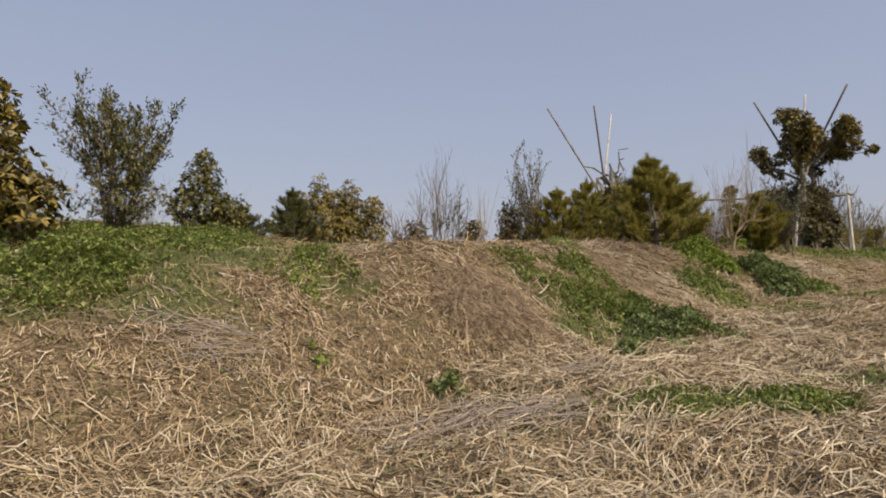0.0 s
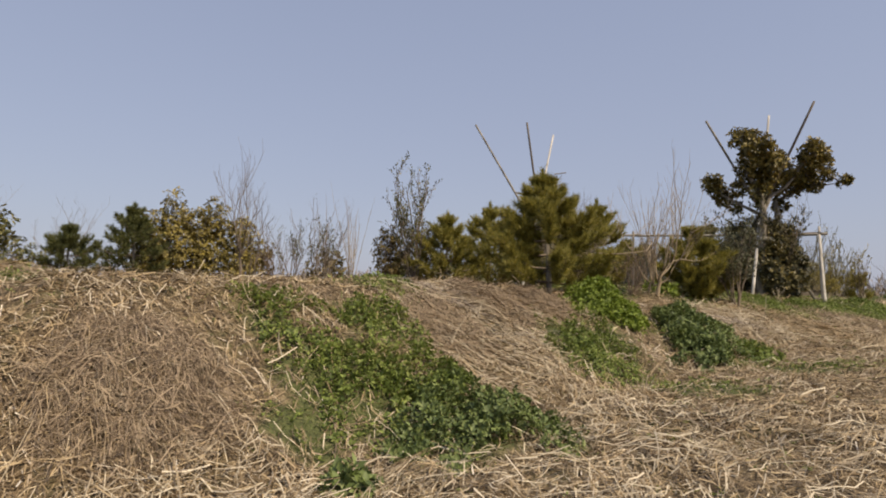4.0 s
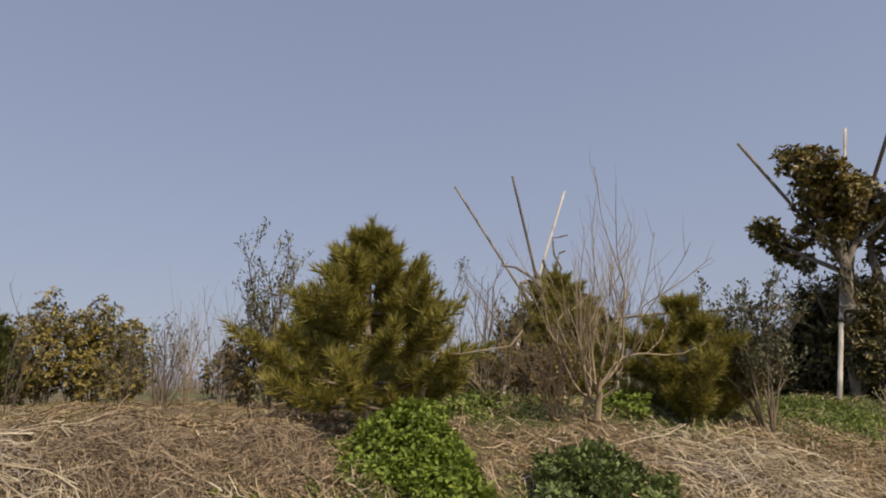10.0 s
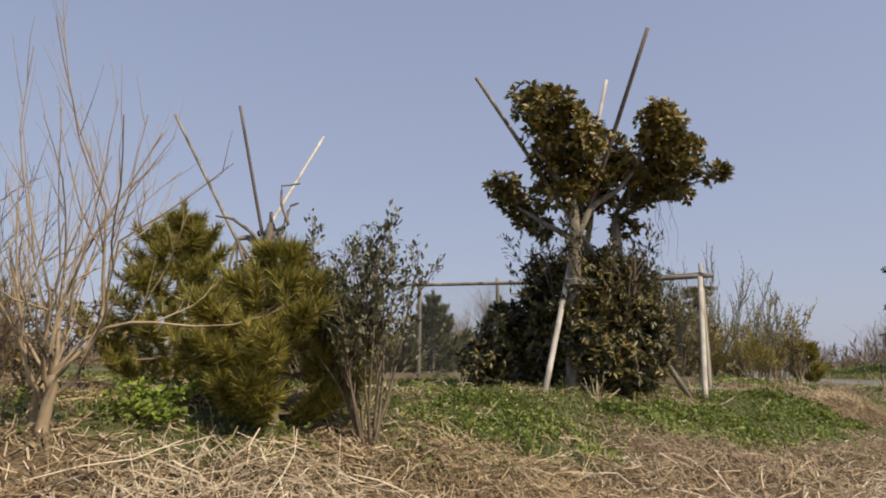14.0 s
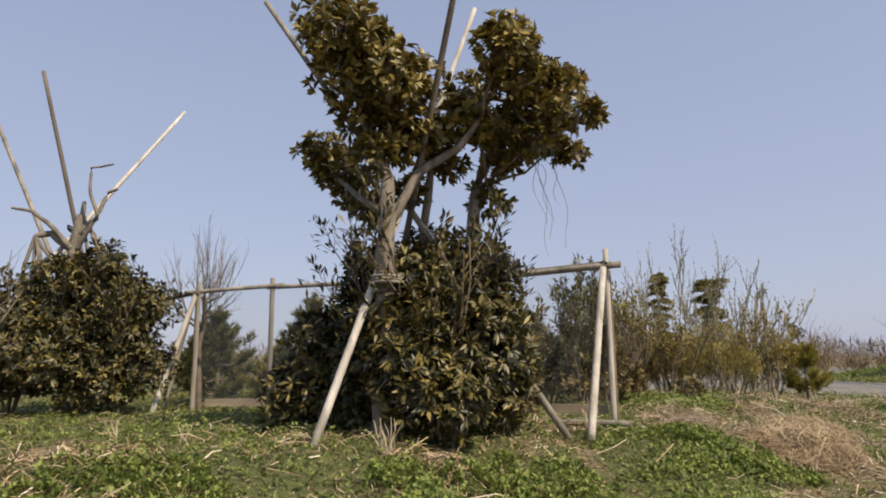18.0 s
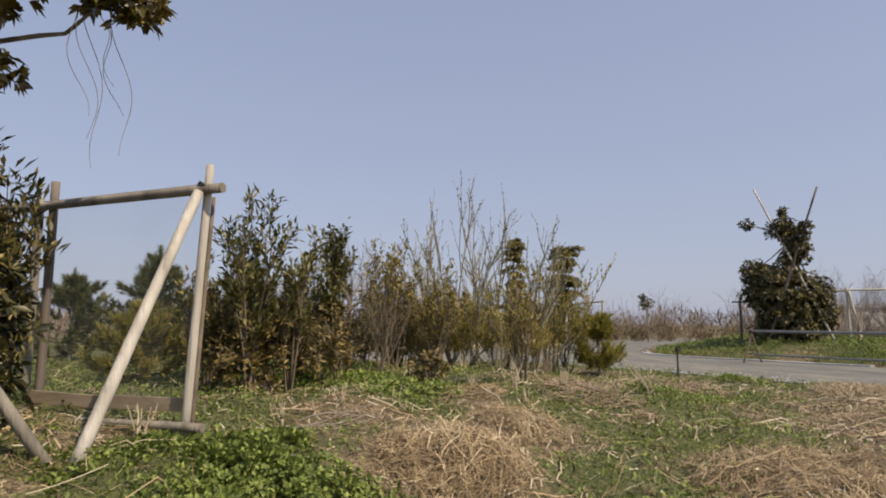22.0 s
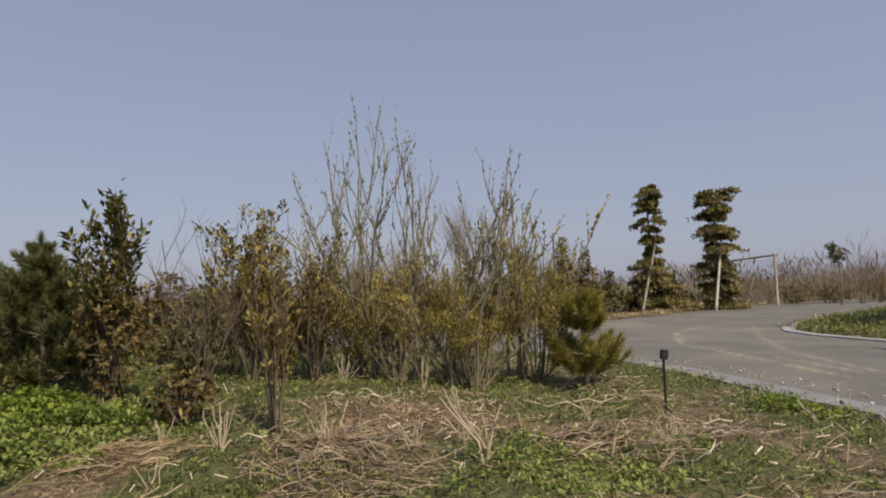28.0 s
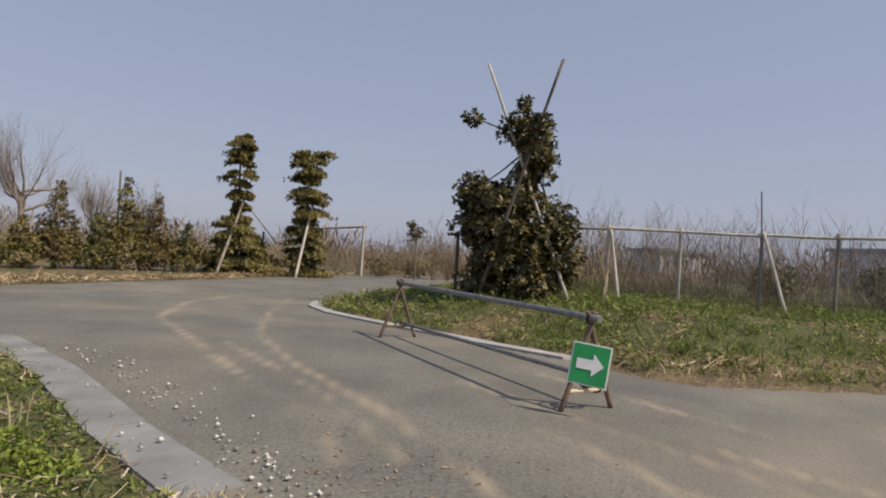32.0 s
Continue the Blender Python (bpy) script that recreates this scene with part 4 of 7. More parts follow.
pine(13.6, 26.6, 2.6, 0.8, "dark green young pine with a tall leader", M_NEEDLE_DARK, tufts=420, count=50, needle=0.14, width=0.007)
pine(11.3, 28.6, 3.1, 1.0, "dark pine in the thicket", M_NEEDLE_DARK, tufts=450, count=40, width=0.008)
pine(9.2, 29.6, 2.7, 1.1, "dark pine in the thicket", M_NEEDLE_DARK, tufts=450, count=40, width=0.008)
pine(8.75, 25.3, 1.85, 0.7, "low yellow-green pine behind the net fence", tufts=380, count=40, width=0.008)
pine(7.6, 25.0, 2.65, 0.75, "dark pine behind the net fence", M_NEEDLE_DARK, tufts=420, count=40, width=0.008)
pine(9.5, 24.9, 2.85, 0.75, "dark pine behind the net fence", M_NEEDLE_DARK, tufts=420, count=40, width=0.008)
pine(12.4, 25.3, 1.9, 0.6, "young pine behind the net fence", tufts=260, count=40, width=0.008)

# left end of the bank
broadleaf(-4.85, 6.25, [(0, 0, 0.8, 0.7, 0.7, 0.75), (-0.1, 0.1, 1.5, 0.5, 0.5, 0.5), (0.3, 0.2, 0.55, 0.55, 0.55, 0.5), (-0.9, 0.3, 1.2, 0.7, 0.7, 1.0), (0.05, 0, 1.85, 0.25, 0.25, 0.28)], "bronze-leaved evergreen shrub on the bank", M_LEAF_OLIVE, leaf=0.13, density=110)
sparse_shrub(-5.35, 9.81, 3.85, 1.0, "loose grey-green shrub with thin upright stems", M_LEAF_GREEN, stems=18, count=7000, leaf=0.075)
broadleaf(-5.35, 9.81, [(0.2, 0, 0.6, 0.8, 0.8, 0.6)], "low twiggy shrub under taller stems", M_LEAF_GREEN, leaf=0.07, density=110)
broadleaf(-5.05, 13.0, [(0, 0, 0.6, 0.8, 0.7, 0.6), (-0.1, 0, 1.25, 0.55, 0.5, 0.5), (-0.05, 0, 1.75, 0.25, 0.25, 0.3), (0.5, 0, 0.5, 0.5, 0.5, 0.5), (-0.55, 0, 0.7, 0.45, 0.4, 0.5)], "dense dark evergreen shrub with bronze tips", M_LEAF_GREEN, leaf=0.1, density=120)
broadleaf(-7.87, 9.41, [(0, 0, 0.9, 1.2, 1.0, 0.9), (-1.6, 0, 1.2, 1.2, 1.0, 1.2)], "dense bronze-green shrub on the bank", M_LEAF_BROWN, leaf=0.1, density=70)
for sx, sy, st, lab in ((-3.73, 18.04, 3.3, "upright brown-green shrub in a row"), (-2.88, 18.59, 3.19, "upright bronze shrub in a row"), (-4.26, 17.86, 2.8, "upright brown-green shrub in a row"), (-3.31, 18.41, 3, "upright olive shrub in a row"), (-2.16, 18.67, 2.79, "low olive shrub in a row")):
    zz = zat(sx, sy)
    hh = st - zz
    broadleaf(sx, sy, [(0, 0, hh * 0.38, 0.7, 0.6, hh * 0.4), (0.05, 0, hh * 0.74, 0.45, 0.42, hh * 0.3)], lab, M_YELLOW_LEAF, leaf=0.095, density=110, group="shrubs in a row")
broadleaf(-6.91, 16.7, [(0, 0, 0.5, 0.9, 0.8, 0.6)], "low dark shrub at the end of a row", M_LEAF_GREEN, leaf=0.08, density=90)
forked_bush(0.33, 11.95, 3.2, 0.62, "bare young tree with upswept branches", M_BARK_DARK, limbs=7, whips=4, trunk=0.5, thick=0.02, fork=0.5, name="bare_tree", category="tree")
bare_bush(-0.4, 14.46, 2.83, 0.5, "thin bare sapling on the bank", stems=4, bark=M_BARK_DARK, thick=0.012)
bare_bush(-1.35, 18.74, 2.74, 0.8, "reddish-brown bare bush with fine twigs", stems=14, bark=M_BARK_RED, thick=0.012)
bare_bush(0, 18.81, 3.49, 0.9, "bare bush behind the bank in haze-tinted colour", stems=10, bark=M_BARK_FAR, thick=0.013)
sparse_shrub(0.51, 16.36, 2.5, 0.6, "thin grey-leaved shrub with bare stems", M_LEAF_GREY, stems=7, count=500)
sparse_shrub(-0.1, 16.19, 2.35, 0.5, "thin grey-leaved shrub with bare stems", M_LEAF_GREY, stems=6, count=400)
bare_bush(1.27, 15.98, 3.24, 0.4, "clump of dry upright reeds", stems=16, bark=M_BARK_PALE, thick=0.008, depth=1, kids=2, name="dry_reeds", category="reeds", spread=0.25)
sparse_shrub(2.6, 16.15, 3.8, 0.6, "tall thin shrub with small leaves on loose twigs", M_LEAF_GREEN, stems=9, count=1500, leaf=0.065)
broadleaf(2.57, 16.78, [(0, 0, 0.7, 0.7, 0.6, 0.75), (0.3, 0, 1.2, 0.4, 0.4, 0.4)], "olive shrub below thin leafy stems", M_LEAF_GREEN, leaf=0.085, density=100)
broadleaf(2, 16.33, [(0, 0, 0.8, 0.4, 0.4, 0.8)], "narrow bronze shrub with dense leaves", M_LEAF_BROWN, leaf=0.08, density=120)
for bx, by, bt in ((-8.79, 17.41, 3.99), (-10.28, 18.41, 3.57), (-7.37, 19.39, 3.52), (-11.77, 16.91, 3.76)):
    bare_bush(bx, by, bt, 1.1, "bare sapling group on the bank in haze-tinted colour", stems=10, bark=M_BARK_FAR, thick=0.014, group="bare saplings")

# bare bushes in front of the pines
forked_bush(7.45, 14.72, 3.75, 1.2, "many-stemmed bare bush with pale crooked limbs", M_BARK_PALE, limbs=11, whips=4, trunk=0.42, thick=0.036, fork=0.95, feet=2)
bare_bush(7.0, 14.75, 2.3, 0.55, "low bare bush with reddish twigs", stems=16, bark=M_BARK_RED, thick=0.009)
forked_bush(6.1, 15.4, 2.7, 0.9, "bare bush with thin pale stems fanning from the ground", M_BARK_PALE, limbs=10, whips=4, trunk=0.06, thick=0.02, fork=0.75)
bare_bush(5.9, 15.9, 3.1, 0.8, "bare bush with a few dry leaves", stems=12, bark=M_BARK_DARK, thick=0.014)
sparse_shrub(5.1, 15.99, 3, 0.6, "thin leafy shrub between pines", M_LEAF_GREY, stems=8, count=700)
broadleaf(6.4, 15.9, [(0, 0, 0.55, 0.9, 0.6, 0.55)], "low brown bramble under the bushes", M_LEAF_BROWN, leaf=0.06, density=90, per=5)
sparse_shrub(9.4, 15.8, 2.55, 0.6, "loose shrub with small rounded leaves", M_LEAF_GREY, stems=11, count=2600, leaf=0.06, width=0.55)
bare_bush(8.3, 18.2, 2.7, 0.7, "brown bare bush with fine twigs", stems=14, bark=M_BARK_DARK, thick=0.013)
forked_bush(7.9, 23.75, 4.3, 0.75, "small bare tree with a rounded crown behind the fence", M_BARK_DARK, limbs=9, whips=8, trunk=1.9, thick=0.045, fork=1.5, name="bare_tree", category="tree")


# ---- staked evergreen trees ----
def stakes(cross, tops, feet, label, mats, at):
    """Three long poles that cross at the trunk, tied with dark cord."""
    t = thing("tree_support", label, "tree support", "tree supports", at=at)
    o = np.array(at)
    for top, foot, m in zip(tops, feet, mats):
        part("pole", log_mesh(np.array(foot) - o, np.array(top) - o, 0.042, 0.03), m, t)
    c = np.array(cross) - o
    ring = [(c[0] + 0.11 * np.cos(a), c[1] + 0.11 * np.sin(a), c[2] + 0.03 * np.sin(2 * a)) for a in np.linspace(0, 2 * np.pi, 14)]
    arr_part("cord", tubes([(np.array(ring), 0.014), (np.array(ring) + [0, 0, 0.035], 0.014)], 6), M_WIRE, t)
    return t


def crown_tree(x, y, limbs, clusters, label, mat, z, leaf=0.14, density=95, group="staked evergreen trees", per=9, width=0.38):
    """An evergreen tree: trunk and limbs as poly-lines, leaf masses as lumpy clusters (world places)."""
    t = thing("evergreen_tree", label, "tree", group, at=(x, y, z))
    o = np.array((x, y, z))
    wood = []
    for pts, r0, r1 in limbs:
        p = np.array(pts, float) - o
        fine = np.concatenate([bend(a, b, 5, 0.05)[:-1] for a, b in zip(p, p[1:])] + [p[-1:]])
        wood.append((fine, np.linspace(r0, r1, len(fine)) * (1 + rng.normal(size=len(fine)) * 0.05)))
    mesh = []
    ends = [np.array(l[0][-1], float) - o for l in limbs]
    for cx_, cy_, cz_, r in clusters:
        c = np.array((cx_, cy_, cz_)) - o
        rad = np.array((r, r, r * 0.85)) if np.isscalar(r) else np.array(r)
        n = int(density * 4 * (rad[0] * rad[1] + rad[1] * rad[2] + rad[0] * rad[2]) / 3) + 5
        p, w = blob_points(n, c, rad * 0.93, 0.45, lumps=9)
        arr_part("leaf_mass", rosettes(p, w + np.array([0, 0, 0.5]) + rng.normal(size=w.shape) * 0.3, per, leaf, width), mat, t)["kind"] = "stuff"
        e = min(ends, key=lambda q: np.linalg.norm(q - c))
        wood.append((bend(e, c, 5, 0.1), np.linspace(0.03, 0.012, 5)))
        for q in rng.integers(0, n, 12):
            wood.append((bend(c + rng.normal(size=3) * 0.05, p[q], 4, 0.12), np.linspace(0.012, 0.004, 4)))
    for k in range(len(limbs)):
        arr_part("trunk" if k == 0 else "limb", tubes(wood[k:k + 1], 10), M_BARK, t, smooth=True)
    arr_part("twig_work", tubes(wood[len(limbs):], 6), M_BARK, t, smooth=True)["kind"] = "stuff"
    return t


# tree A, which the walk passes closest
ZA = zat(12.0, 20.0)
A_TRUNKS = [([(11.8, 19.8, 0.7), (11.8, 19.75, 2.0), (11.84, 19.65, 2.9), (11.84, 19.7, 3.5), (11.55, 19.85, 4.2), (11.4, 19.95, 4.9)], 0.125, 0.04), ([(12.5, 20.3, 0.7), (12.62, 20.4, 2.2), (12.7, 20.6, 3.1), (12.75, 20.85, 3.7), (13.0, 20.5, 4.2), (13.15, 20.2, 4.5)], 0.115, 0.04), ([(12.15, 20.4, 0.7), (12.1, 20.35, 2.2), (12.2, 20.3, 3.4), (12.3, 20.2, 4.3)], 0.08, 0.03)]
A_BOUGHS = [([(11.83, 19.8, 3.0), (12.15, 19.9, 3.6), (12.6, 19.95, 3.9), (12.85, 19.9, 4.2)], 0.06, 0.03), ([(11.8, 19.8, 3.1), (11.4, 20.2, 3.45), (11.05, 20.6, 3.8)], 0.05, 0.025), ([(12.75, 20.8, 3.65), (13.4, 20.2, 3.95), (13.85, 19.5, 3.95)], 0.025, 0.01), ([(12.76, 20.82, 3.68), (13.35, 21.05, 3.9), (13.6, 21.0, 4.1), (13.85, 21.15, 4.15)], 0.022, 0.008)]
A_CROWN_LEFT = [(11.7, 19.6, 3.75, 0.28), (12.0, 20.2, 3.5, 0.22), (11.3, 19.5, 5.15, 0.44), (11.45, 19.2, 4.9, 0.45), (11.75, 19.3, 4.75, 0.42), (11.95, 19.4, 4.45, 0.42), (11.4, 19.4, 4.55, 0.42), (11.85, 19.9, 4.25, 0.42),
    (11.55, 19.9, 4.35, 0.4), (10.85, 20.6, 4.15, 0.36), (11.0, 20.7, 3.9, 0.34), (11.25, 20.75, 3.65, 0.34), (11.5, 20.3, 3.95, 0.32), (11.9, 19.8, 3.9, 0.28), (11.45, 20.5, 3.4, 0.24)]
A_CROWN_RIGHT = [(12.2, 20.0, 4.05, 0.36), (12.4, 20.3, 3.85, 0.28), (12.1, 19.8, 4.6, 0.36), (12.6, 20.1, 4.3, 0.4), (12.95, 20.2, 4.25, 0.42), (13.1, 19.4, 4.75, 0.38), (13.15, 19.6, 4.95, 0.33), (13.2, 19.8, 4.6, 0.4),
    (13.55, 20.1, 4.7, 0.34), (13.75, 20.2, 4.65, 0.3), (13.35, 20.4, 4.25, 0.38), (13.05, 20.5, 3.95, 0.3), (13.9, 19.4, 4.0, 0.22), (13.5, 20.1, 4.0, 0.26), (12.9, 20.8, 3.55, 0.28), (12.65, 20.4, 4.75, 0.28),
    (13.7, 19.9, 4.25, 0.25), (13.7, 21.05, 4.2, 0.26), (13.95, 21.0, 4.15, 0.22), (13.6, 20.8, 4.4, 0.3)]
crown_tree(12.0, 20.0, A_TRUNKS + A_BOUGHS, A_CROWN_LEFT + A_CROWN_RIGHT, "tall evergreen tree with olive and rust-brown leaves, held by poles", M_LEAF_OLIVE, ZA, leaf=0.125, density=120, per=9, width=0.46)
SKIRT_LOW = [(0, 0, 0.85, 1.15, 0.85, 0.95), (-0.5, 0, 1.4, 0.55, 0.5, 0.6), (0.55, 0, 1.45, 0.6, 0.55, 0.6), (0.05, 0.1, 1.7, 0.6, 0.5, 0.5), (-0.7, 0.15, 0.65, 0.5, 0.5, 0.65), (0.8, 0, 0.7, 0.55, 0.5, 0.7), (0.15, -0.4, 0.75, 0.7, 0.45, 0.7), (0.6, -0.35, 0.95, 0.5, 0.4, 0.6), (-0.15, -0.72, 0.8, 0.5, 0.36, 0.8)]
SKIRT_HIGH = [(-0.3, -0.6, 1.3, 0.35, 0.3, 0.4), (-1.1, 0.4, 0.65, 0.55, 0.5, 0.75), (-0.85, 0.2, 1.35, 0.45, 0.42, 0.5), (-0.15, -0.3, 1.75, 0.45, 0.4, 0.4), (0.1, 0.1, 2.0, 0.6, 0.5, 0.45), (0.65, 0.1, 1.85, 0.45, 0.4, 0.45), (-0.6, 0.15, 1.85, 0.45, 0.4, 0.4), (-1.55, 0.35, 0.5, 0.55, 0.5, 0.6), (-1.25, 0.3, 1.05, 0.45, 0.45, 0.5), (0.35, -0.75, 0.45, 0.6, 0.4, 0.5), (0.8, 0.5, 0.85, 0.45, 0.45, 0.85), (0.7, 0.45, 1.55, 0.42, 0.4, 0.5)]
broadleaf(12.15, 20.4, SKIRT_LOW + SKIRT_HIGH,
          "dense dark glossy evergreen shrub round the foot of a tree", M_LEAF_DARK, leaf=0.135, width=0.33, density=105, stems=27, per=9, shell=0.4, droop=0.3)
sparse_shrub(12.15, 20.3, 3.45, 1.0, "leafy upright shoots over a dense shrub", M_LEAF_DARK, stems=18, count=3600, leaf=0.12, width=0.3)
sparse_shrub(12.95, 20.85, 2.95, 0.45, "leafy upright shoots over a dense shrub", M_LEAF_DARK, stems=9, count=1300, leaf=0.12, width=0.3)
stakes((12.02, 20.1, 3.3), [(12.77, 21.14, 6.26), (10.39, 19.81, 5.70), (12.82, 18.84, 5.97)], [(11.23, 19.09, 0.70), (13.74, 20.58, 0.66), (11.3, 21.35, 0.74)], "three long weathered poles tied to a tree trunk", (M_LOG_PALE, M_LOG, M_LOG_DARK), (12.0, 20.1, ZA))
collar_path = np.array([(11.82 + 0.14 * np.cos(a), 19.71 + 0.14 * np.sin(a), 2.38) for a in np.linspace(0, 2 * np.pi, 16)])
wrap = thing("trunk_wrap", "straw matting band tied round a tree trunk", "wrap", at=(11.82, 19.71, 2.38))
arr_part("band", tubes([(collar_path - [11.82, 19.71, 2.38] + [0, 0, dz], 0.018) for dz in (0.0, 0.03, 0.06)], 6), M_LOG, wrap)
vine = thing("hanging_vine", "thin dry vines hanging from a branch", "vine", at=(13.66, 21.06, 3.95))
for ln in (0.6, 0.85, 1.25, 1.05, 0.75, 1.15):
    s_ = np.linspace(0, 1, 14)
    off = rng.normal(size=2) * 0.12
    arr_part("tendril", tubes([(np.stack([off[0] + 0.12 * s_ + 0.05 * np.sin(s_ * 7 + ln * 9), off[1] + 0.05 * np.sin(s_ * 5 + ln * 4), 0.12 - ln * s_], -1), np.linspace(0.0035, 0.002, 14))], 4), M_BARK_DARK, vine)

# tree B behind the pines
ZB = zat(6.4, 22.6)
crown_tree(6.4, 22.6, [([(6.4, 22.6, ZB - 0.1), (6.35, 22.6, 2.2), (6.3, 22.55, 3.3), (6.35, 22.6, 3.95)], 0.14, 0.07), ([(6.35, 22.6, 3.3), (5.95, 22.5, 3.65), (5.75, 22.4, 3.6)], 0.07, 0.04),
                       ([(6.3, 22.55, 3.6), (6.6, 22.6, 3.9), (6.7, 22.7, 4.35), (6.85, 22.7, 4.4)], 0.045, 0.02), ([(6.35, 22.6, 3.9), (6.3, 22.7, 4.2)], 0.05, 0.03), ([(6.3, 22.5, 3.4), (6.0, 22.4, 3.75), (5.65, 22.4, 4.0), (5.3, 22.4, 4.07)], 0.045, 0.022), ([(6.4, 22.5, 3.4), (6.75, 22.4, 3.9), (6.6, 22.4, 4.25), (6.58, 22.4, 4.68), (6.95, 22.4, 4.72)], 0.035, 0.014)],
           [(6.3, 22.4, 2.9, 0.65), (5.8, 22.3, 2.4, 0.75), (6.9, 22.6, 2.75, 0.7), (7.1, 22.6, 2.1, 0.75), (6.3, 22.2, 1.8, 0.9), (5.6, 22.3, 1.6, 0.7), (6.9, 22.5, 1.4, 0.7), (7.4, 22.7, 2.5, 0.6), (7.5, 22.6, 1.6, 0.65), (7.0, 22.3, 3.1, 0.45)], "broad evergreen tree with cut-back top limbs", M_LEAF_DARK, ZB, leaf=0.11, density=180)
stakes((6.15, 22.75, 3.75), [(4.03, 22.95, 6.42), (5.67, 22.30, 6.33), (6.85, 24.64, 6.53)], [(7.2, 22.55, 0.85), (6.6, 23.5, 0.8), (5.4, 20.9, 0.85)], "three long weathered poles tied to a cut-back tree", (M_LOG, M_LOG_DARK, M_LOG_PALE), (6.4, 22.6, ZB))

sparse_shrub(6.7, 22.4, 3.55, 0.9, "leafy upright shoots in a cut-back tree", M_LEAF_DARK, stems=14, count=2200, leaf=0.11, width=0.36)
sparse_shrub(5.7, 22.3, 3.2, 0.7, "leafy upright shoots in a cut-back tree", M_LEAF_DARK, stems=10, count=1400, leaf=0.11, width=0.36)

# tree C on the lawn across the road
ZC = zat(29.1, 36.1)
crown_tree(29.1, 36.1, [([(29.1, 36.1, ZC - 0.1), (29.15, 36.1, 2.5), (29.2, 36.1, 3.6), (29.15, 36.1, 4.4)], 0.13, 0.05), ([(29.2, 36.1, 3.5), (29.45, 36.0, 4.2), (29.4, 36.0, 4.6)], 0.06, 0.03), ([(29.15, 36.1, 4.2), (28.6, 36.3, 4.85), (28.0, 36.5, 5.05)], 0.03, 0.012), ([(29.15, 36.1, 4.6), (29.1, 36.1, 5.4)], 0.03, 0.012)],
           [(28.9, 36.15, 4.85, 0.55), (29.25, 36.0, 4.65, 0.58), (29.4, 36.0, 4.25, 0.45), (27.95, 36.5, 5.05, 0.24), (29.05, 36.15, 5.45, 0.2), (29.5, 36.0, 3.9, 0.3),
            (28.4, 36.3, 3.2, 0.75), (28.05, 36.4, 3.4, 0.6), (28.7, 36.2, 2.6, 1.0), (29.5, 36.0, 2.8, 0.85), (29.9, 35.9, 2.6, 0.65), (29.2, 35.9, 2.0, 1.0), (28.5, 36.3, 1.9, 0.75), (29.8, 35.9, 1.7, 0.75), (28.9, 36.0, 3.3, 0.6), (28.3, 36.1, 1.4, 0.7), (29.1, 36.05, 3.8, 0.42), (28.1, 36.4, 2.6, 0.6), (29.2, 35.7, 1.4, 0.8), (29.95, 35.8, 1.9, 0.65), (28.55, 35.5, 2.5, 0.5), (28.4, 35.6, 2.0, 0.5), (28.72, 34.95, 4.25, 0.28), (28.85, 34.75, 4.7, 0.3)], "evergreen tree with a dense skirt, held by poles", M_LEAF_DARK, ZC, leaf=0.14, density=110)
stakes((29.25, 36.05, 4.05), [(28.21, 36.42, 6.28), (29.05, 34.37, 5.94), (30.2, 37.4, 5.0)], [(29.95, 35.2, 0.98), (28.05, 35.85, 0.98), (28.9, 37.6, 1.0)], "three long poles tied to an evergreen tree", (M_LOG_PALE, M_LOG_DARK, M_LOG), (29.1, 36.1, ZC))


# ---- net fences of round timber ----
def fence_post(parent, x, y, top, mat=M_LOG, r=0.045, low=None, lean=(0, 0), o=(0, 0, 0)):
    z = zat(x, y) - 0.05 if low is None else low
    part("post", log_mesh(np.array((x, y, z)) - o, np.array((x + lean[0], y + lean[1], top)) - o, r, r * 0.92), mat, parent)


def rail(parent, a, b, mat=M_LOG, r=0.04, o=(0, 0, 0), name="rail"):
    part(name, log_mesh(np.array(a) - o, np.array(b) - o, r, r * 0.9), mat, parent)


def net(parent, a, b, low, top, o, name="net"):
    n = 14
    a, b = np.array(a, float), np.array(b, float)
    v = []
    for k in range(n + 1):
        p = a + (b - a) * k / n
        for j in range(5):
            v.append((p[0] - o[0] + rng.normal() * 0.008, p[1] - o[1] + rng.normal() * 0.012, low + (top - low) * j / 4 - o[2]))
    f = [(k * 5 + j, k * 5 + 5 + j, k * 5 + 6 + j, k * 5 + 1 + j) for k in range(n) for j in range(4)]
    return arr_part(name, (np.array(v), np.array(f)), M_NET, parent, "fine grey netting")


o1 = np.array((14.4, 21.5, 0.8))
f1 = thing("net_fence", "round timber fence frame with fine grey netting and a pale brace", "fence", "net fences", at=o1)
part("post", log_mesh(np.array((14.33, 21.37, 0.74)) - o1, np.array((14.375, 21.54, 2.98)) - o1, 0.037, 0.034), M_LOG_PALE, f1)
part("bark_strip", log_mesh(np.array((14.375, 21.39, 0.75)) - o1, np.array((14.415, 21.55, 2.7)) - o1, 0.02, 0.016), M_BARK_DARK, f1, "dark strip of bark left on a post")
fence_post(f1, 12.75, 22.18, 2.95, M_LOG_DARK, 0.04, o=o1)
rail(f1, (14.53, 21.40, 2.755), (12.3, 22.32, 2.70), M_LOG, 0.044, o1)
rail(f1, (14.33, 21.58, 2.80), (12.6, 22.3, 2.76), M_LOG_DARK, 0.026, o1)
rail(f1, (14.5, 21.27, 0.81), (12.7, 21.97, 0.80), M_LOG, 0.036, o1, "bottom_rail")
rail(f1, (13.92, 20.53, 0.70), (14.32, 21.44, 2.72), M_LOG_PALE, 0.046, o1, "brace")
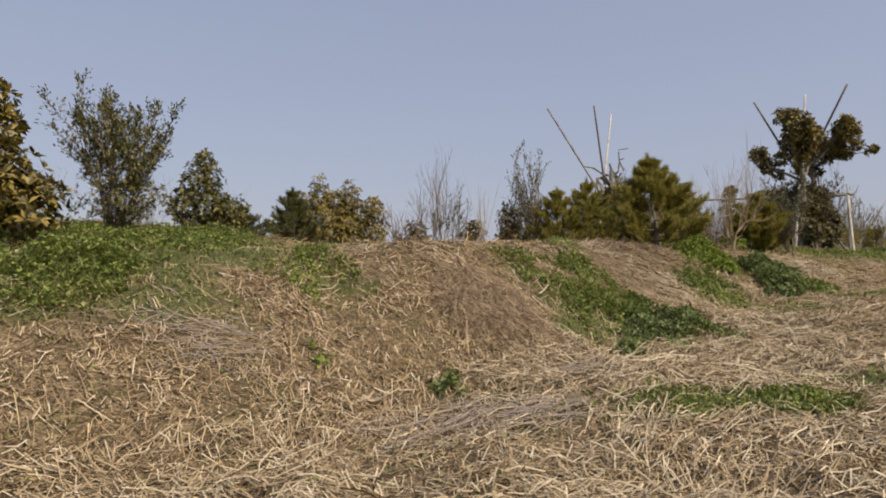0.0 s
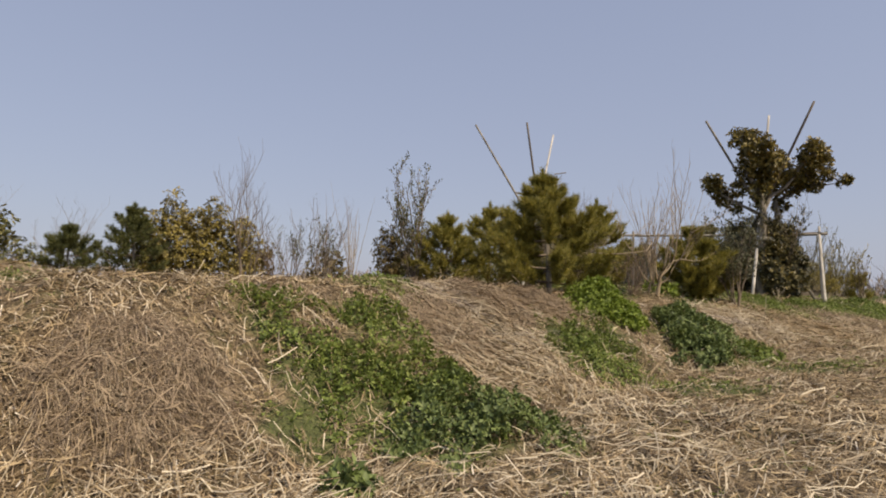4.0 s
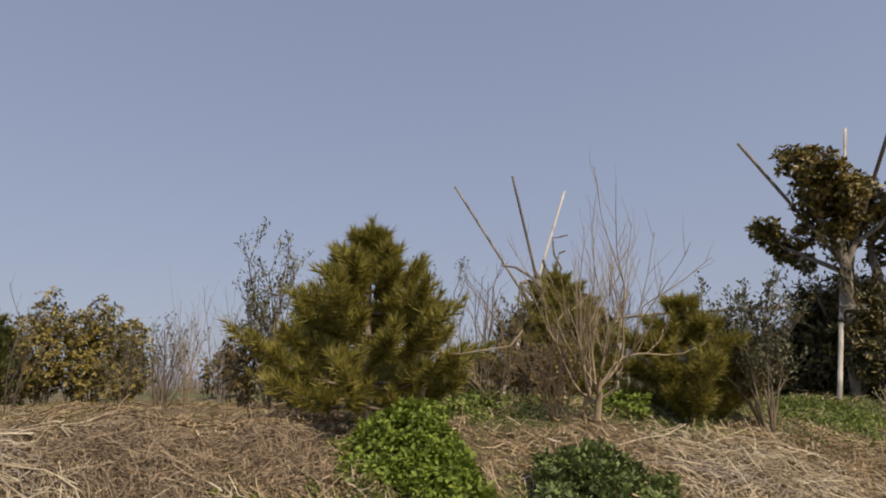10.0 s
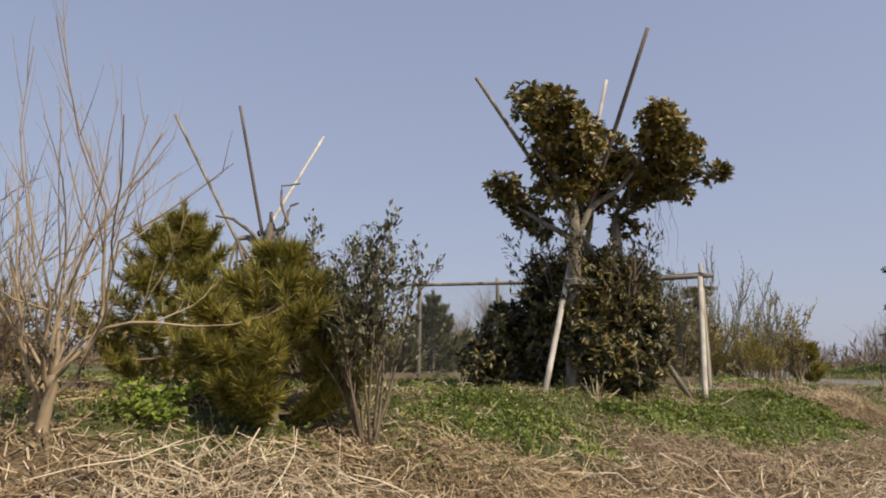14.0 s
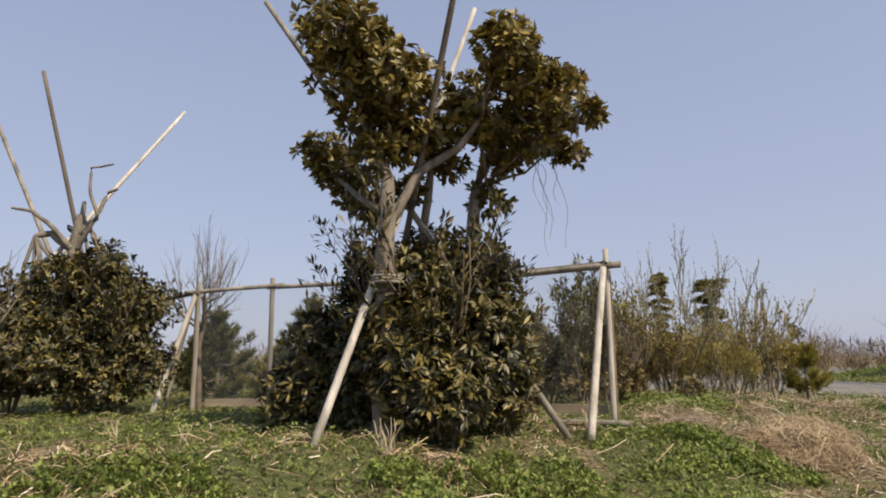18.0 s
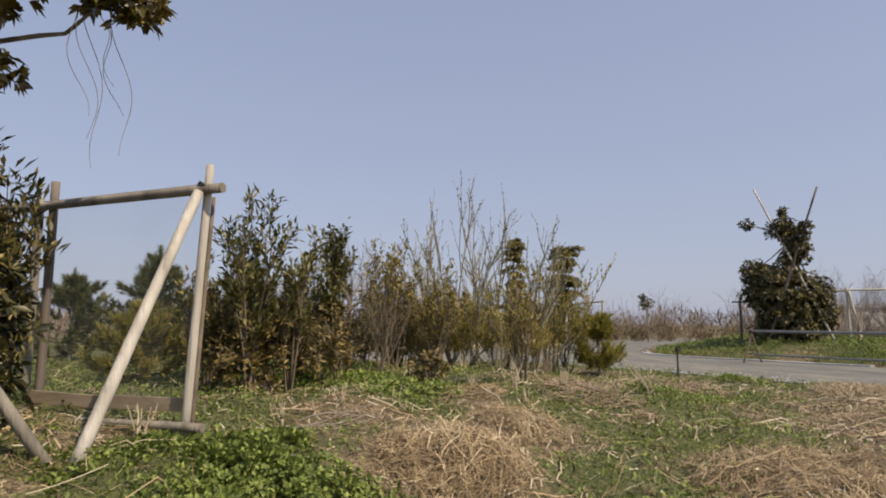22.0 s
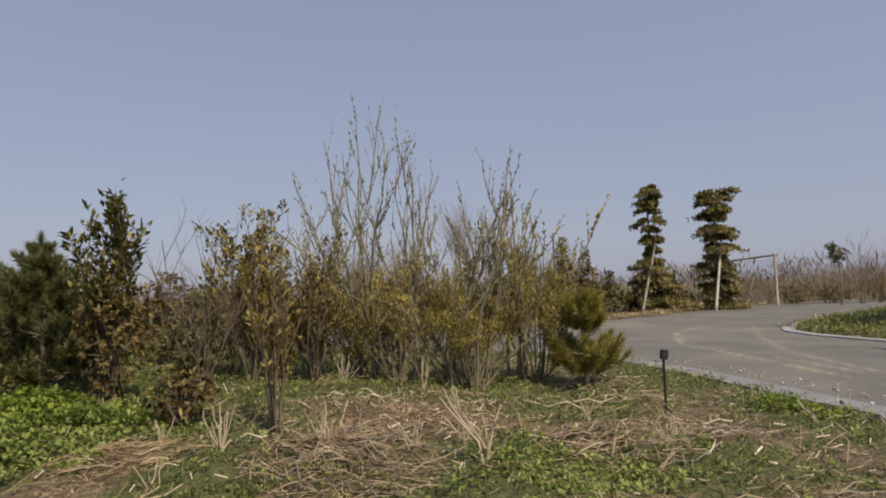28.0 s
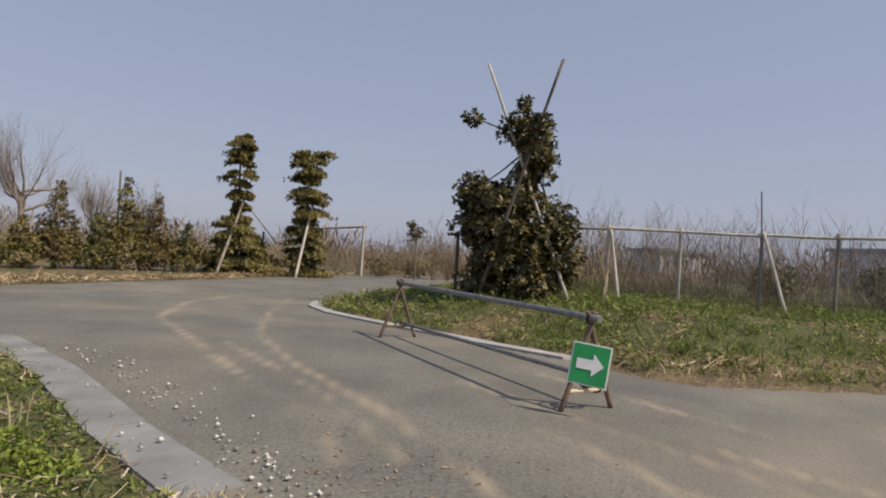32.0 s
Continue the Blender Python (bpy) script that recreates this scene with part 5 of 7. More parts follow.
part("board", box((0.78, 0.03, 0.11), Matrix.Translation(Vector((13.92, 21.62, 0.96)) - Vector(o1)) @ pose(0, 0, 0, 0, 0, -21), 0.004), M_BOARD, f1)
part("board", box((0.78, 0.03, 0.11), Matrix.Translation(Vector((13.1, 21.93, 0.96)) - Vector(o1)) @ pose(0, 0, 0, 0, 1.5, -21), 0.004), M_BOARD, f1)
net(f1, (14.34, 21.56), (12.3, 22.34), 0.95, 2.74, o1)
arr_part("tie", tubes([(np.array([(14.37 + 0.07 * np.cos(a) - o1[0], 21.5 + 0.07 * np.sin(a) - o1[1], 2.78 - o1[2] + 0.03 * np.sin(a * 2)) for a in np.linspace(0, 2 * np.pi, 12)]), 0.012)], 5), M_WIRE, f1)

o2 = np.array((8.1, 23.1, 0.8))
f2 = thing("net_fence", "long round timber fence with grey netting behind the trees", "fence", "net fences", at=o2)
for px, py, pt in ((12.3, 22.75, 2.9), (10.9, 23.3, 2.95), (9.3, 23.25, 2.95), (8.12, 23.1, 2.9), (6.2, 24.0, 2.7)):
    fence_post(f2, px, py, pt, M_LOG, 0.042, o=o2)
rail(f2, (12.5, 22.65, 2.8), (9.2, 23.27, 2.8), M_LOG, 0.038, o2)
rail(f2, (9.5, 23.24, 2.83), (7.9, 23.08, 2.72), M_LOG, 0.036, o2)
rail(f2, (8.15, 23.05, 2.72), (5.9, 24.2, 2.55), M_LOG_DARK, 0.036, o2)
rail(f2, (7.78, 22.5, 0.8), (8.1, 23.1, 2.75), M_LOG_PALE, 0.04, o2, "brace")
rail(f2, (7.6, 23.15, 0.82), (8.05, 23.12, 2.65), M_LOG, 0.036, o2, "brace")
net(f2, (12.3, 22.76), (8.12, 23.16), 0.95, 2.78, o2)
part("board", box((3.6, 0.03, 0.13), Matrix.Translation((10.0 - o2[0], 23.15 - o2[1], 0.96 - o2[2])) @ pose(0, 0, 0, 0, 0, -6), 0.004), M_BOARD, f2)

o3 = np.array((32.2, 37.6, 1.05))
f3 = thing("net_fence", "long pale round timber fence with dark netting on the lawn", "fence", "net fences", at=o3)
R_POSTS = [(32.15, 37.5), (33.73, 36.68), (35.18, 35.55), (36.35, 34.5), (37.4, 33.3), (38.6, 31.8)]
for k, (px, py) in enumerate(R_POSTS):
    fence_post(f3, px, py, 2.98, M_LOG_PALE if k in (0, 1) else M_LOG, 0.045, o=o3)
for (ax, ay), (bx, by) in zip(R_POSTS, R_POSTS[1:]):
    ex, ey = (bx - ax) * 0.06, (by - ay) * 0.06
    rail(f3, (ax - ex, ay - ey, 2.88), (bx + ex, by + ey, 2.88 + rng.normal() * 0.015), M_LOG_PALE, 0.04, o3)
rail(f3, (32.15, 37.5, 2.86), (30.2, 38.2, 2.80), M_LOG, 0.036, o3)
fence_post(f3, 30.3, 38.2, 2.85, M_LOG, 0.04, o=o3)
rail(f3, (35.33, 34.85, 1.0), (35.16, 35.5, 2.95), M_LOG_PALE, 0.043, o3, "brace")
rail(f3, (32.3, 37.1, 1.02), (32.18, 37.46, 2.85), M_LOG_PALE, 0.043, o3, "brace")
rail(f3, (35.18, 35.57, 2.9), (35.13, 35.6, 3.95), M_LOG_DARK, 0.018, o3, "stick")
net(f3, R_POSTS[0], R_POSTS[2], 1.15, 2.86, o3)
net(f3, R_POSTS[2], R_POSTS[5], 1.15, 2.86, o3)

o4 = np.array((27.8, 51.8, 0.6))
f4 = thing("net_fence", "weathered timber frame with grey netting past the road", "fence", "net fences", at=o4)
fence_post(f4, 27.85, 51.8, 3.05, M_LOG_PALE, 0.06, o=o4)
fence_post(f4, 24.6, 53.6, 2.7, M_LOG, 0.05, o=o4)
fence_post(f4, 23.4, 51.2, 2.4, M_LOG_DARK, 0.05, o=o4)
rail(f4, (27.95, 51.75, 2.95), (24.4, 53.7, 2.6), M_LOG, 0.05, o4)
net(f4, (27.8, 51.85), (24.6, 53.6), 0.75, 2.75, o4)
rail(f4, (24.0, 51.9, 1.9), (22.6, 53.4, 3.6), M_LOG, 0.03, o4, "stick")
o5 = np.array((28.0, 37.3, 1.0))
f5 = thing("support_post", "dark timber post with a short cross bar", "post", at=o5)
fence_post(f5, 28.0, 37.3, 2.5, M_LOG_DARK, 0.045, o=o5)
rail(f5, (27.75, 37.38, 2.42), (28.25, 37.2, 2.42), M_LOG_DARK, 0.03, o5, "cross_bar")
o6 = np.array((30.75, 35.2, 0.95))
f6 = thing("cut_sapling", "thin cut sapling trunk with short side twigs", "sapling", at=o6)
arr_part("stem", tubes([(bend((0, 0, -0.05), (0.02, 0.05, 0.75), 6, 0.08), np.linspace(0.035, 0.025, 6))], 6), M_BARK_PALE, f6)
for a, b, r0 in [((0, 0, 0.5), (0.12, 0, 1.1), 0.022), ((0, 0, 0.6), (-0.18, 0.05, 1.25), 0.02)] + [((0.015, 0.04, 0.7), (rng.normal() * 0.4, rng.normal() * 0.3, rng.uniform(1.2, 1.7)), 0.007) for _ in range(9)]:
    arr_part("twig", tubes([(bend(a, b, 6, 0.1), np.linspace(r0, r0 * 0.45, 6))], 5), M_BARK_PALE, f6)


# ---- barricade and arrow sign ----
def barricade():
    L, R = np.array((25.72, 32.8, ROAD_Z)), np.array((26.62, 28.4, ROAD_Z))
    t = thing("barricade", "steel pipe barricade on two trestles across the road", "barricade", at=L)
    o = L
    d = unit(np.array([(R - L)[:2]]))[0]
    ax, sd = np.array((*d, 0)), np.array((-d[1], d[0], 0))
    for end in (L, R):
        tr = thing("trestle", "", "")
        tr.parent = t
        tr.location = end - o
        for s in (-1, 1):
            part("leg", log_mesh(sd * 0.3 * s, sd * -0.05 * s + np.array((0, 0, 0.92)), 0.024, 0.024, 10), M_RUST, tr)
        part("cross_bar", log_mesh(sd * 0.24 + np.array((0, 0, 0.18)), sd * -0.24 + np.array((0, 0, 0.18)), 0.02, 0.02, 10), M_RUST if end is L else M_STALK, tr)
    part("top_pipe", log_mesh(L - ax * 0.12 + (0, 0, 0.86) - o, R + ax * 0.12 + (0, 0, 0.86) - o, 0.032, 0.032, 12), M_STEEL, t)
    part("lower_pipe", log_mesh(L + ax * 0.02 + sd * 0.1 + (0, 0, 0.22) - o, R - ax * 0.02 + sd * 0.14 + (0, 0, 0.28) - o, 0.026, 0.026, 12), M_STEEL, t)
    for end, z in ((L, 0.86), (R, 0.86), (R, 0.3), (L, 0.22)):
        c = end - o + (0, 0, z)
        ring = np.array([c + sd * 0.05 * np.cos(a) + np.array((0, 0, 0.055)) * np.sin(a) + ax * 0.02 * np.sin(3 * a) for a in np.linspace(0, 4 * np.pi, 22)])
        arr_part("binding", tubes([(ring, 0.013)], 5), M_BLACK, t, "black rope binding")
    for k in range(3):
        c = R - o + np.array((0, 0, 0.34 - 0.05 * k)) + sd * 0.06 * (k - 1)
        coil = np.array([c + ax * 0.09 * np.cos(a) + sd * 0.05 * np.cos(2 * a + k) + np.array((0, 0, 0.075)) * np.sin(a) for a in np.linspace(0, 2 * np.pi, 18)])
        arr_part("rope_coil", tubes([(coil, 0.012)], 5), M_RUST if k else M_BLACK, t, "coil of reddish-brown rope")
    return t, R, ax, sd


bar, bar_R, bar_ax, bar_sd = barricade()
sign_at = Vector((26.47, 28.12, ROAD_Z + 0.47))
sg = thing("arrow_sign", "green sign plate with a white arrow pointing sideways", "sign", at=sign_at)
face = (Vector((23.6, 23.3, 0)) - Vector((sign_at.x, sign_at.y, 0))).normalized()
turn = Matrix.Rotation(math.atan2(face.x, -face.y) - radians(8), 4, "Z") @ pose(0, 0, 0, -12, 5, 0)
part("plate", box((0.345, 0.012, 0.37), turn, 0.003), M_WHITE_PLATE, sg, "white plate rim")
part("panel", box((0.32, 0.006, 0.345), turn @ Matrix.Translation((0, -0.008, 0)), 0.002), M_GREEN_PLATE, sg, "green enamel face")
bm = bmesh.new()
outline = [(-0.115, -0.045), (0.025, -0.045), (0.025, -0.1), (0.125, 0.0), (0.025, 0.1), (0.025, 0.045), (-0.115, 0.045)]
f0 = bm.faces.new([bm.verts.new(turn @ Vector((px, -0.0135, pz))) for px, pz in outline])
ext = bmesh.ops.extrude_face_region(bm, geom=[f0])
bmesh.ops.translate(bm, vec=turn.to_3x3() @ Vector((0, -0.003, 0)), verts=[e for e in ext["geom"] if isinstance(e, bmesh.types.BMVert)])
bmesh.ops.recalc_face_normals(bm, faces=bm.faces[:])
part("arrow", bm, M_WHITE_PLATE, sg, "white arrow")

mp_z = zat(21.08, 27.29)
mk = thing("marker_post", "thin black marker post with a small box on top", "post", at=(21.08, 27.29, mp_z))
part("stake", box((0.027, 0.025, 0.62), Matrix.Translation((0, 0, 0.28)), 0.004), M_BLACK, mk)
part("head", box((0.075, 0.05, 0.1), Matrix.Translation((0.01, 0, 0.6)) @ pose(0, 0, 0, 0, 8, 20), 0.006), M_BLACK, mk)

# ---- shrubs towards the road ----
broadleaf(14.3, 23.8, [(0, 0, 0.4, 0.6, 0.5, 0.5), (0.3, 0.1, 0.75, 0.4, 0.35, 0.4), (-0.45, 0.1, 0.6, 0.4, 0.35, 0.5), (0.55, 0.3, 0.45, 0.4, 0.35, 0.45)], "bushy evergreen shrub with bronze-olive leaves", M_LEAF_BROWN, leaf=0.1, width=0.3, density=105, shell=0.15, per=6)
sparse_shrub(14.25, 23.7, 3.15, 0.42, "tall leafy shoots above a bushy shrub", M_LEAF_GREEN, stems=8, count=1700, leaf=0.11, width=0.32)
sparse_shrub(14.7, 23.85, 2.75, 0.34, "tall leafy shoots above a bushy shrub", M_LEAF_GREEN, stems=7, count=800, leaf=0.11, width=0.32)
sparse_shrub(13.75, 23.9, 2.5, 0.4, "leafy shoots with yellowish tips behind a fence post", M_YELLOW_LEAF, stems=8, count=750, leaf=0.1, width=0.32)
sparse_shrub(15.15, 24.3, 1.7, 0.4, "low loose bronze shrub at the edge of the weeds", M_LEAF_BROWN, stems=9, count=800, leaf=0.09, width=0.35)
sparse_shrub(14.85, 26.4, 3.25, 0.35, "narrow upright evergreen shrub", M_LEAF_GREEN, stems=7, count=1500, leaf=0.11)
broadleaf(14.85, 26.4, [(0, 0, 0.8, 0.4, 0.4, 0.7)], "narrow leafy shrub with bronze leaves", M_LEAF_BROWN, leaf=0.09, density=110)
sparse_shrub(17.8, 25.1, 2.45, 0.3, "small slender shrub with loose olive leaves", M_YELLOW_LEAF, stems=7, count=520, leaf=0.075, bark=M_BARK_DARK)
broadleaf(16.45, 25.6, [(0, 0, 0.3, 0.4, 0.35, 0.3)], "low golden-brown shrub in the grass", M_LEAF_BROWN, leaf=0.09, density=90)
for sx, sy, st, lab, m_ in ((13.4, 25.2, 2.4, "bushy olive shrub near the road", M_LEAF_GREEN), (13.2, 27.6, 2.6, "bushy brown-green shrub near the road", M_LEAF_BROWN), (12.6, 30.0, 2.5, "bushy brown-green shrub near the road", M_LEAF_BROWN), (14.0, 30.6, 2.4, "bushy olive shrub near the road", M_LEAF_GREEN), (15.2, 30.9, 2.6, "bushy brown shrub near the road", M_LEAF_BROWN), (15.9, 28.3, 1.9, "low olive shrub near the road", M_LEAF_GREEN), (14.4, 28.6, 2.2, "bushy olive shrub near the road", M_LEAF_GREEN), (16.6, 31.3, 2.3, "bushy brown shrub near the road", M_LEAF_BROWN)):
    hh = st - zat(sx, sy)
    broadleaf(sx, sy, [(0, 0, hh * 0.4, 0.6, 0.55, hh * 0.42), (0.1, 0, hh * 0.75, 0.38, 0.36, hh * 0.28)], lab, m_, leaf=0.085, density=85, group="shrubs by the road")
bare_bush(15.7, 26.9, 3.2, 0.7, "brown bare bush with fine twigs", stems=12, bark=M_BARK_DARK, thick=0.013)
bare_bush(15, 28.6, 3.2, 0.8, "dark bare bush with fine twigs", stems=10, bark=M_BARK_DARK, thick=0.014)
willow(17.2, 29.0, 4.75, 1.7, "tall grey willow with upright rods and pale catkins", stems=16, buds=2200, rods=5)
willow(18.5, 28.8, 4.0, 1.35, "grey willow with upright rods and catkins", stems=12, buds=1800, rods=5)
willow(16.2, 29.2, 3.6, 1.1, "grey willow with thin rods", stems=6, buds=900)
willow(19.3, 29.4, 3.3, 1.1, "yellow-twigged willow beside the road", stems=9, buds=2400, mat=M_YELLOW)
for sx, sy, hh, rr, m_ in ((16.9, 28.5, 1.0, 0.8, M_YELLOW_LEAF), (17.8, 28.5, 1.15, 0.95, M_YELLOW), (18.7, 28.7, 1.2, 0.95, M_YELLOW), (19.5, 29.3, 1.1, 0.8, M_YELLOW), (16.1, 28.1, 0.9, 0.7, M_LEAF_BROWN), (18.2, 29.9, 1.25, 0.9, M_YELLOW_LEAF)):
    sparse_shrub(sx, sy, zat(sx, sy) + hh * 1.5, rr, "loose yellow-olive sprays of leafy twigs among willow rods", m_, stems=11, leaf=0.056, count=5600, bark=M_BARK_OLIVE, group="shrubs under the willows", width=0.3)
sparse_shrub(15.9, 27.7, 3.3, 0.7, "loose olive shrub with upright stems", M_YELLOW_LEAF, stems=10, count=1500, leaf=0.09)
sparse_shrub(16.7, 27.9, 2.9, 0.6, "loose olive shrub with upright stems", M_YELLOW_LEAF, stems=9, count=1200, leaf=0.08)
bare_bush(18, 29.3, 1.5, 1.2, "tangle of dry stems under the willows", stems=16, bark=M_BARK_OLIVE, thick=0.008, name="dry_tangle", category="reeds")


for rx_, ry_, rt in ((17.9, 27.9, 1.5), (18.9, 28.4, 1.5)):
    bare_bush(rx_, ry_, rt, 0.35, "clump of golden dry reed stalks", stems=12, bark=M_BARK_PALE, thick=0.006, depth=1, kids=2, name="dry_reeds", category="reeds", spread=0.25, group="dry reeds")
for k, (sx, sy, st) in enumerate(((6.0, 28.0, 2.2), (7.6, 30.2, 2.4), (4.6, 30.6, 2.6), (10.2, 31.6, 2.3), (2.8, 29.4, 2.4), (1.0, 27.5, 2.5), (3.9, 26.6, 2.2), (-1.5, 26.0, 2.4), (12.0, 31.8, 2.2), (-4.0, 25.0, 2.6), (-7.0, 24.0, 2.6))):
    hh = st - zat(sx, sy)
    broadleaf(sx, sy, [(0, 0, hh * 0.42, 1.0, 0.8, hh * 0.45), (0.2, 0, hh * 0.72, 0.6, 0.5, hh * 0.3)], "dense olive-brown shrub in the far thicket", M_LEAF_BROWN if k % 2 else M_LEAF_GREEN, leaf=0.17, density=24, group="far thicket")


# ---- past the road ----
def tiered_conifer(x, y, top, label, tiers, z=None):
    """A pruned conifer: trunk with separate flat pads of foliage."""
    z = zat(x, y) if z is None else z
    h = top - z
    t = thing("pruned_conifer", label, "tree", "pruned conifers", at=(x, y, z))
    wood, mesh = [(bend((0, 0, -0.1), (-0.1, 0, h * 0.97), 9, 0.03), np.linspace(0.11, 0.03, 9))], []
    for s, tier_r, n in tiers:
        for k in range(n):
            r = tier_r * 1.6 * rng.uniform(0.5, 1.3)
            a = k * 2 * np.pi / n + rng.random() * 2
            c = np.array([np.cos(a) * r * 0.55, np.sin(a) * r * 0.55, h * (s + rng.normal() * 0.012)])
            wood.append((bend((-0.1 * s, 0, h * s - 0.12), c, 4, 0.08), np.linspace(0.03, 0.012, 4)))
            m = 78
            p, w = blob_points(m, c, (r * rng.uniform(0.35, 0.7), r * rng.uniform(0.35, 0.7), rng.uniform(0.05, 0.1) + 0.04 * r), 0.2)
            p[:, 2] -= np.hypot(p[:, 0], p[:, 1]) * rng.uniform(0.1, 0.42)
            mesh.append(rosettes(p, unit(np.stack([p[:, 0], p[:, 1], np.full(m, 0.3)], -1)) + rng.normal(size=(m, 3)) * 0.45, 6, 0.15, 0.38, 0.1))
    arr_part("trunk", tubes(wood, 6), M_BARK, t)
    arr_part("foliage", joined(*mesh), M_PAD, t)["kind"] = "stuff"
    return t


LOW = [(0.03, 1.2, 9), (0.08, 1.35, 10), (0.13, 1.25, 10), (0.18, 1.12, 9), (0.24, 0.98, 8), (0.3, 0.84, 7), (0.36, 0.66, 6), (0.42, 0.5, 5)]
tiered_conifer(22.4, 50.3, 6.35, "tall pruned conifer leaning slightly, with tiers of foliage", LOW + [(0.5, 0.34, 4), (0.58, 0.44, 5), (0.66, 0.32, 4), (0.73, 0.46, 5), (0.81, 0.36, 4), (0.88, 0.54, 6), (0.94, 0.46, 5), (0.99, 0.25, 3)])
tiered_conifer(25.2, 50.2, 5.95, "tall pruned conifer with a flat top and a pole", [(0.03, 0.66, 8), (0.09, 0.72, 8), (0.15, 0.64, 7), (0.22, 0.66, 7), (0.3, 0.54, 6), (0.38, 0.6, 6), (0.46, 0.44, 5), (0.54, 0.56, 6), (0.62, 0.46, 5), (0.7, 0.6, 6), (0.78, 0.5, 6), (0.86, 0.64, 7), (0.92, 0.56, 6), (0.98, 0.62, 7)])
for a, b, m_, lab in (((24.75, 48.7, 0.56), (25.35, 49.95, 3.75), M_LOG_PALE, "pale pole leaning on a conifer"), ((21.75, 48.3, 0.56), (22.55, 50.0, 3.6), M_LOG, "pole leaning on a conifer")):
    pp = thing("support_pole", lab, "pole", "leaning poles", at=a)
    part("pole", log_mesh((0, 0, -0.05), np.array(b) - a, 0.06, 0.045), m_, pp)
for k, (sx, sy, st) in enumerate(((13.2, 44.6, 2.5), (14.6, 46.0, 3.1), (15.6, 47.0, 2.4), (16.5, 47.6, 3.7), (17.6, 48.3, 2.7), (18.4, 48.7, 4.1), (19.4, 49.2, 3.5), (20.4, 49.8, 2.5), (12.0, 43.6, 2.6), (10.5, 43.4, 2.8), (9.0, 43.2, 2.6), (7.0, 43.5, 2.9), (5.0, 43.6, 2.7))):
    hh = st - zat(sx, sy)
    broadleaf(sx, sy, [(0, 0, hh * 0.25, 0.95, 0.85, hh * 0.28), (0.2, 0, hh * 0.5, 0.62, 0.55, hh * 0.24), (-0.3, 0, hh * 0.42, 0.5, 0.45, hh * 0.2), (0.0, 0, hh * 0.72, 0.36, 0.34, hh * 0.18), (0.08, 0.05, hh * 0.88, 0.2, 0.2, hh * 0.12)], "dense brown-green shrub in a row along the road", (M_LEAF_BROWN, M_LEAF_GREEN, M_PAD)[k % 3], leaf=0.12, density=64, group="roadside hedge shrubs")
sparse_shrub(18.9, 49.3, 4, 0.6, "thin grey-leaved shrub above a hedge", M_LEAF_GREY, stems=7, count=500, leaf=0.09)
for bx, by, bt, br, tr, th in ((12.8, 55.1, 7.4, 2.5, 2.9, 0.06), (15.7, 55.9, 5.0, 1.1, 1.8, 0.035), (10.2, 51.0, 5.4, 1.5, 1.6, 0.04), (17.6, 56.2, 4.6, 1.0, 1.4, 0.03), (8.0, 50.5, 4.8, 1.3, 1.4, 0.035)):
    forked_bush(bx, by, bt, br, "bare tree with a rounded crown behind the hedge, haze-tinted bark", M_BARK_FAR, limbs=14, whips=18, trunk=tr, thick=th * 2.2, fork=1.0, name="bare_tree", category="tree")
po = thing("thin_pole", "thin dark upright pole in a hedge", "pole", at=(18.0, 49.5, 0.55))
part("pole", log_mesh((0, 0, -0.05), (0, 0, 3.8), 0.04, 0.035), M_LOG_DARK, po)
small = zat(30.2, 51.0)
crown_tree(30.2, 51.0, [([(30.2, 51.0, small - 0.1), (30.2, 51.0, 2.3)], 0.04, 0.03)], [(30.2, 51.0, 2.8, 0.5), (29.9, 51.0, 3.2, 0.25)], "small round-headed evergreen tree", M_LEAF_DARK, small, leaf=0.13, density=70, group="")
for bx, by, bt in ((27.0, 54.6, 2.4), (28.4, 56.0, 2.6), (30.0, 57.4, 2.5), (31.6, 58.6, 3.0), (33.4, 59.8, 2.8), (31.5, 52.5, 4.1), (32.4, 53.0, 3.7), (33.8, 53.6, 2.6), (35.0, 54.5, 2.4)):
    bare_bush(bx, by, bt, 1.2, "brown bare thicket beside the road", stems=16, bark=M_BARK_RED, thick=0.016, group="roadside thicket")
for sx, sy in ((29.2, 54.2), (31.0, 54.6), (33.4, 55.5), (36.0, 56.0), (38.5, 57.0)):
    broadleaf(sx, sy, [(0, 0, 0.5, 1.0, 0.9, 0.6)], "low brown-green bush beside the road", M_LEAF_BROWN, leaf=0.1, density=45, group="low roadside bushes")
for k in range(16):
    s = k / 15
    bx, by = 31.5 + 10.5 * s + rng.normal() * 0.5, 41.5 - 4.5 * s + rng.normal() * 0.8 + 1.5
    bare_bush(bx, by, 3.6 + rng.random() * 1.1, 1.3, "brown bare thicket behind the fence", stems=15, bark=M_BARK_RED if k % 3 else M_BARK_DARK, thick=0.015, group="thicket behind the fence")
for sx, sy, sh in ((38.5, 38.5, 1.0), (41.0, 37.0, 1.3), (43.0, 34.5, 1.1), (45.0, 37.0, 1.6), (47.0, 33.0, 1.3)):
    broadleaf(sx, sy, [(0, 0, sh * 0.6, 1.0, 0.9, sh * 0.6)], "dark round bush on the lawn", M_LEAF_GREEN, leaf=0.12, density=40, group="bushes on the lawn")


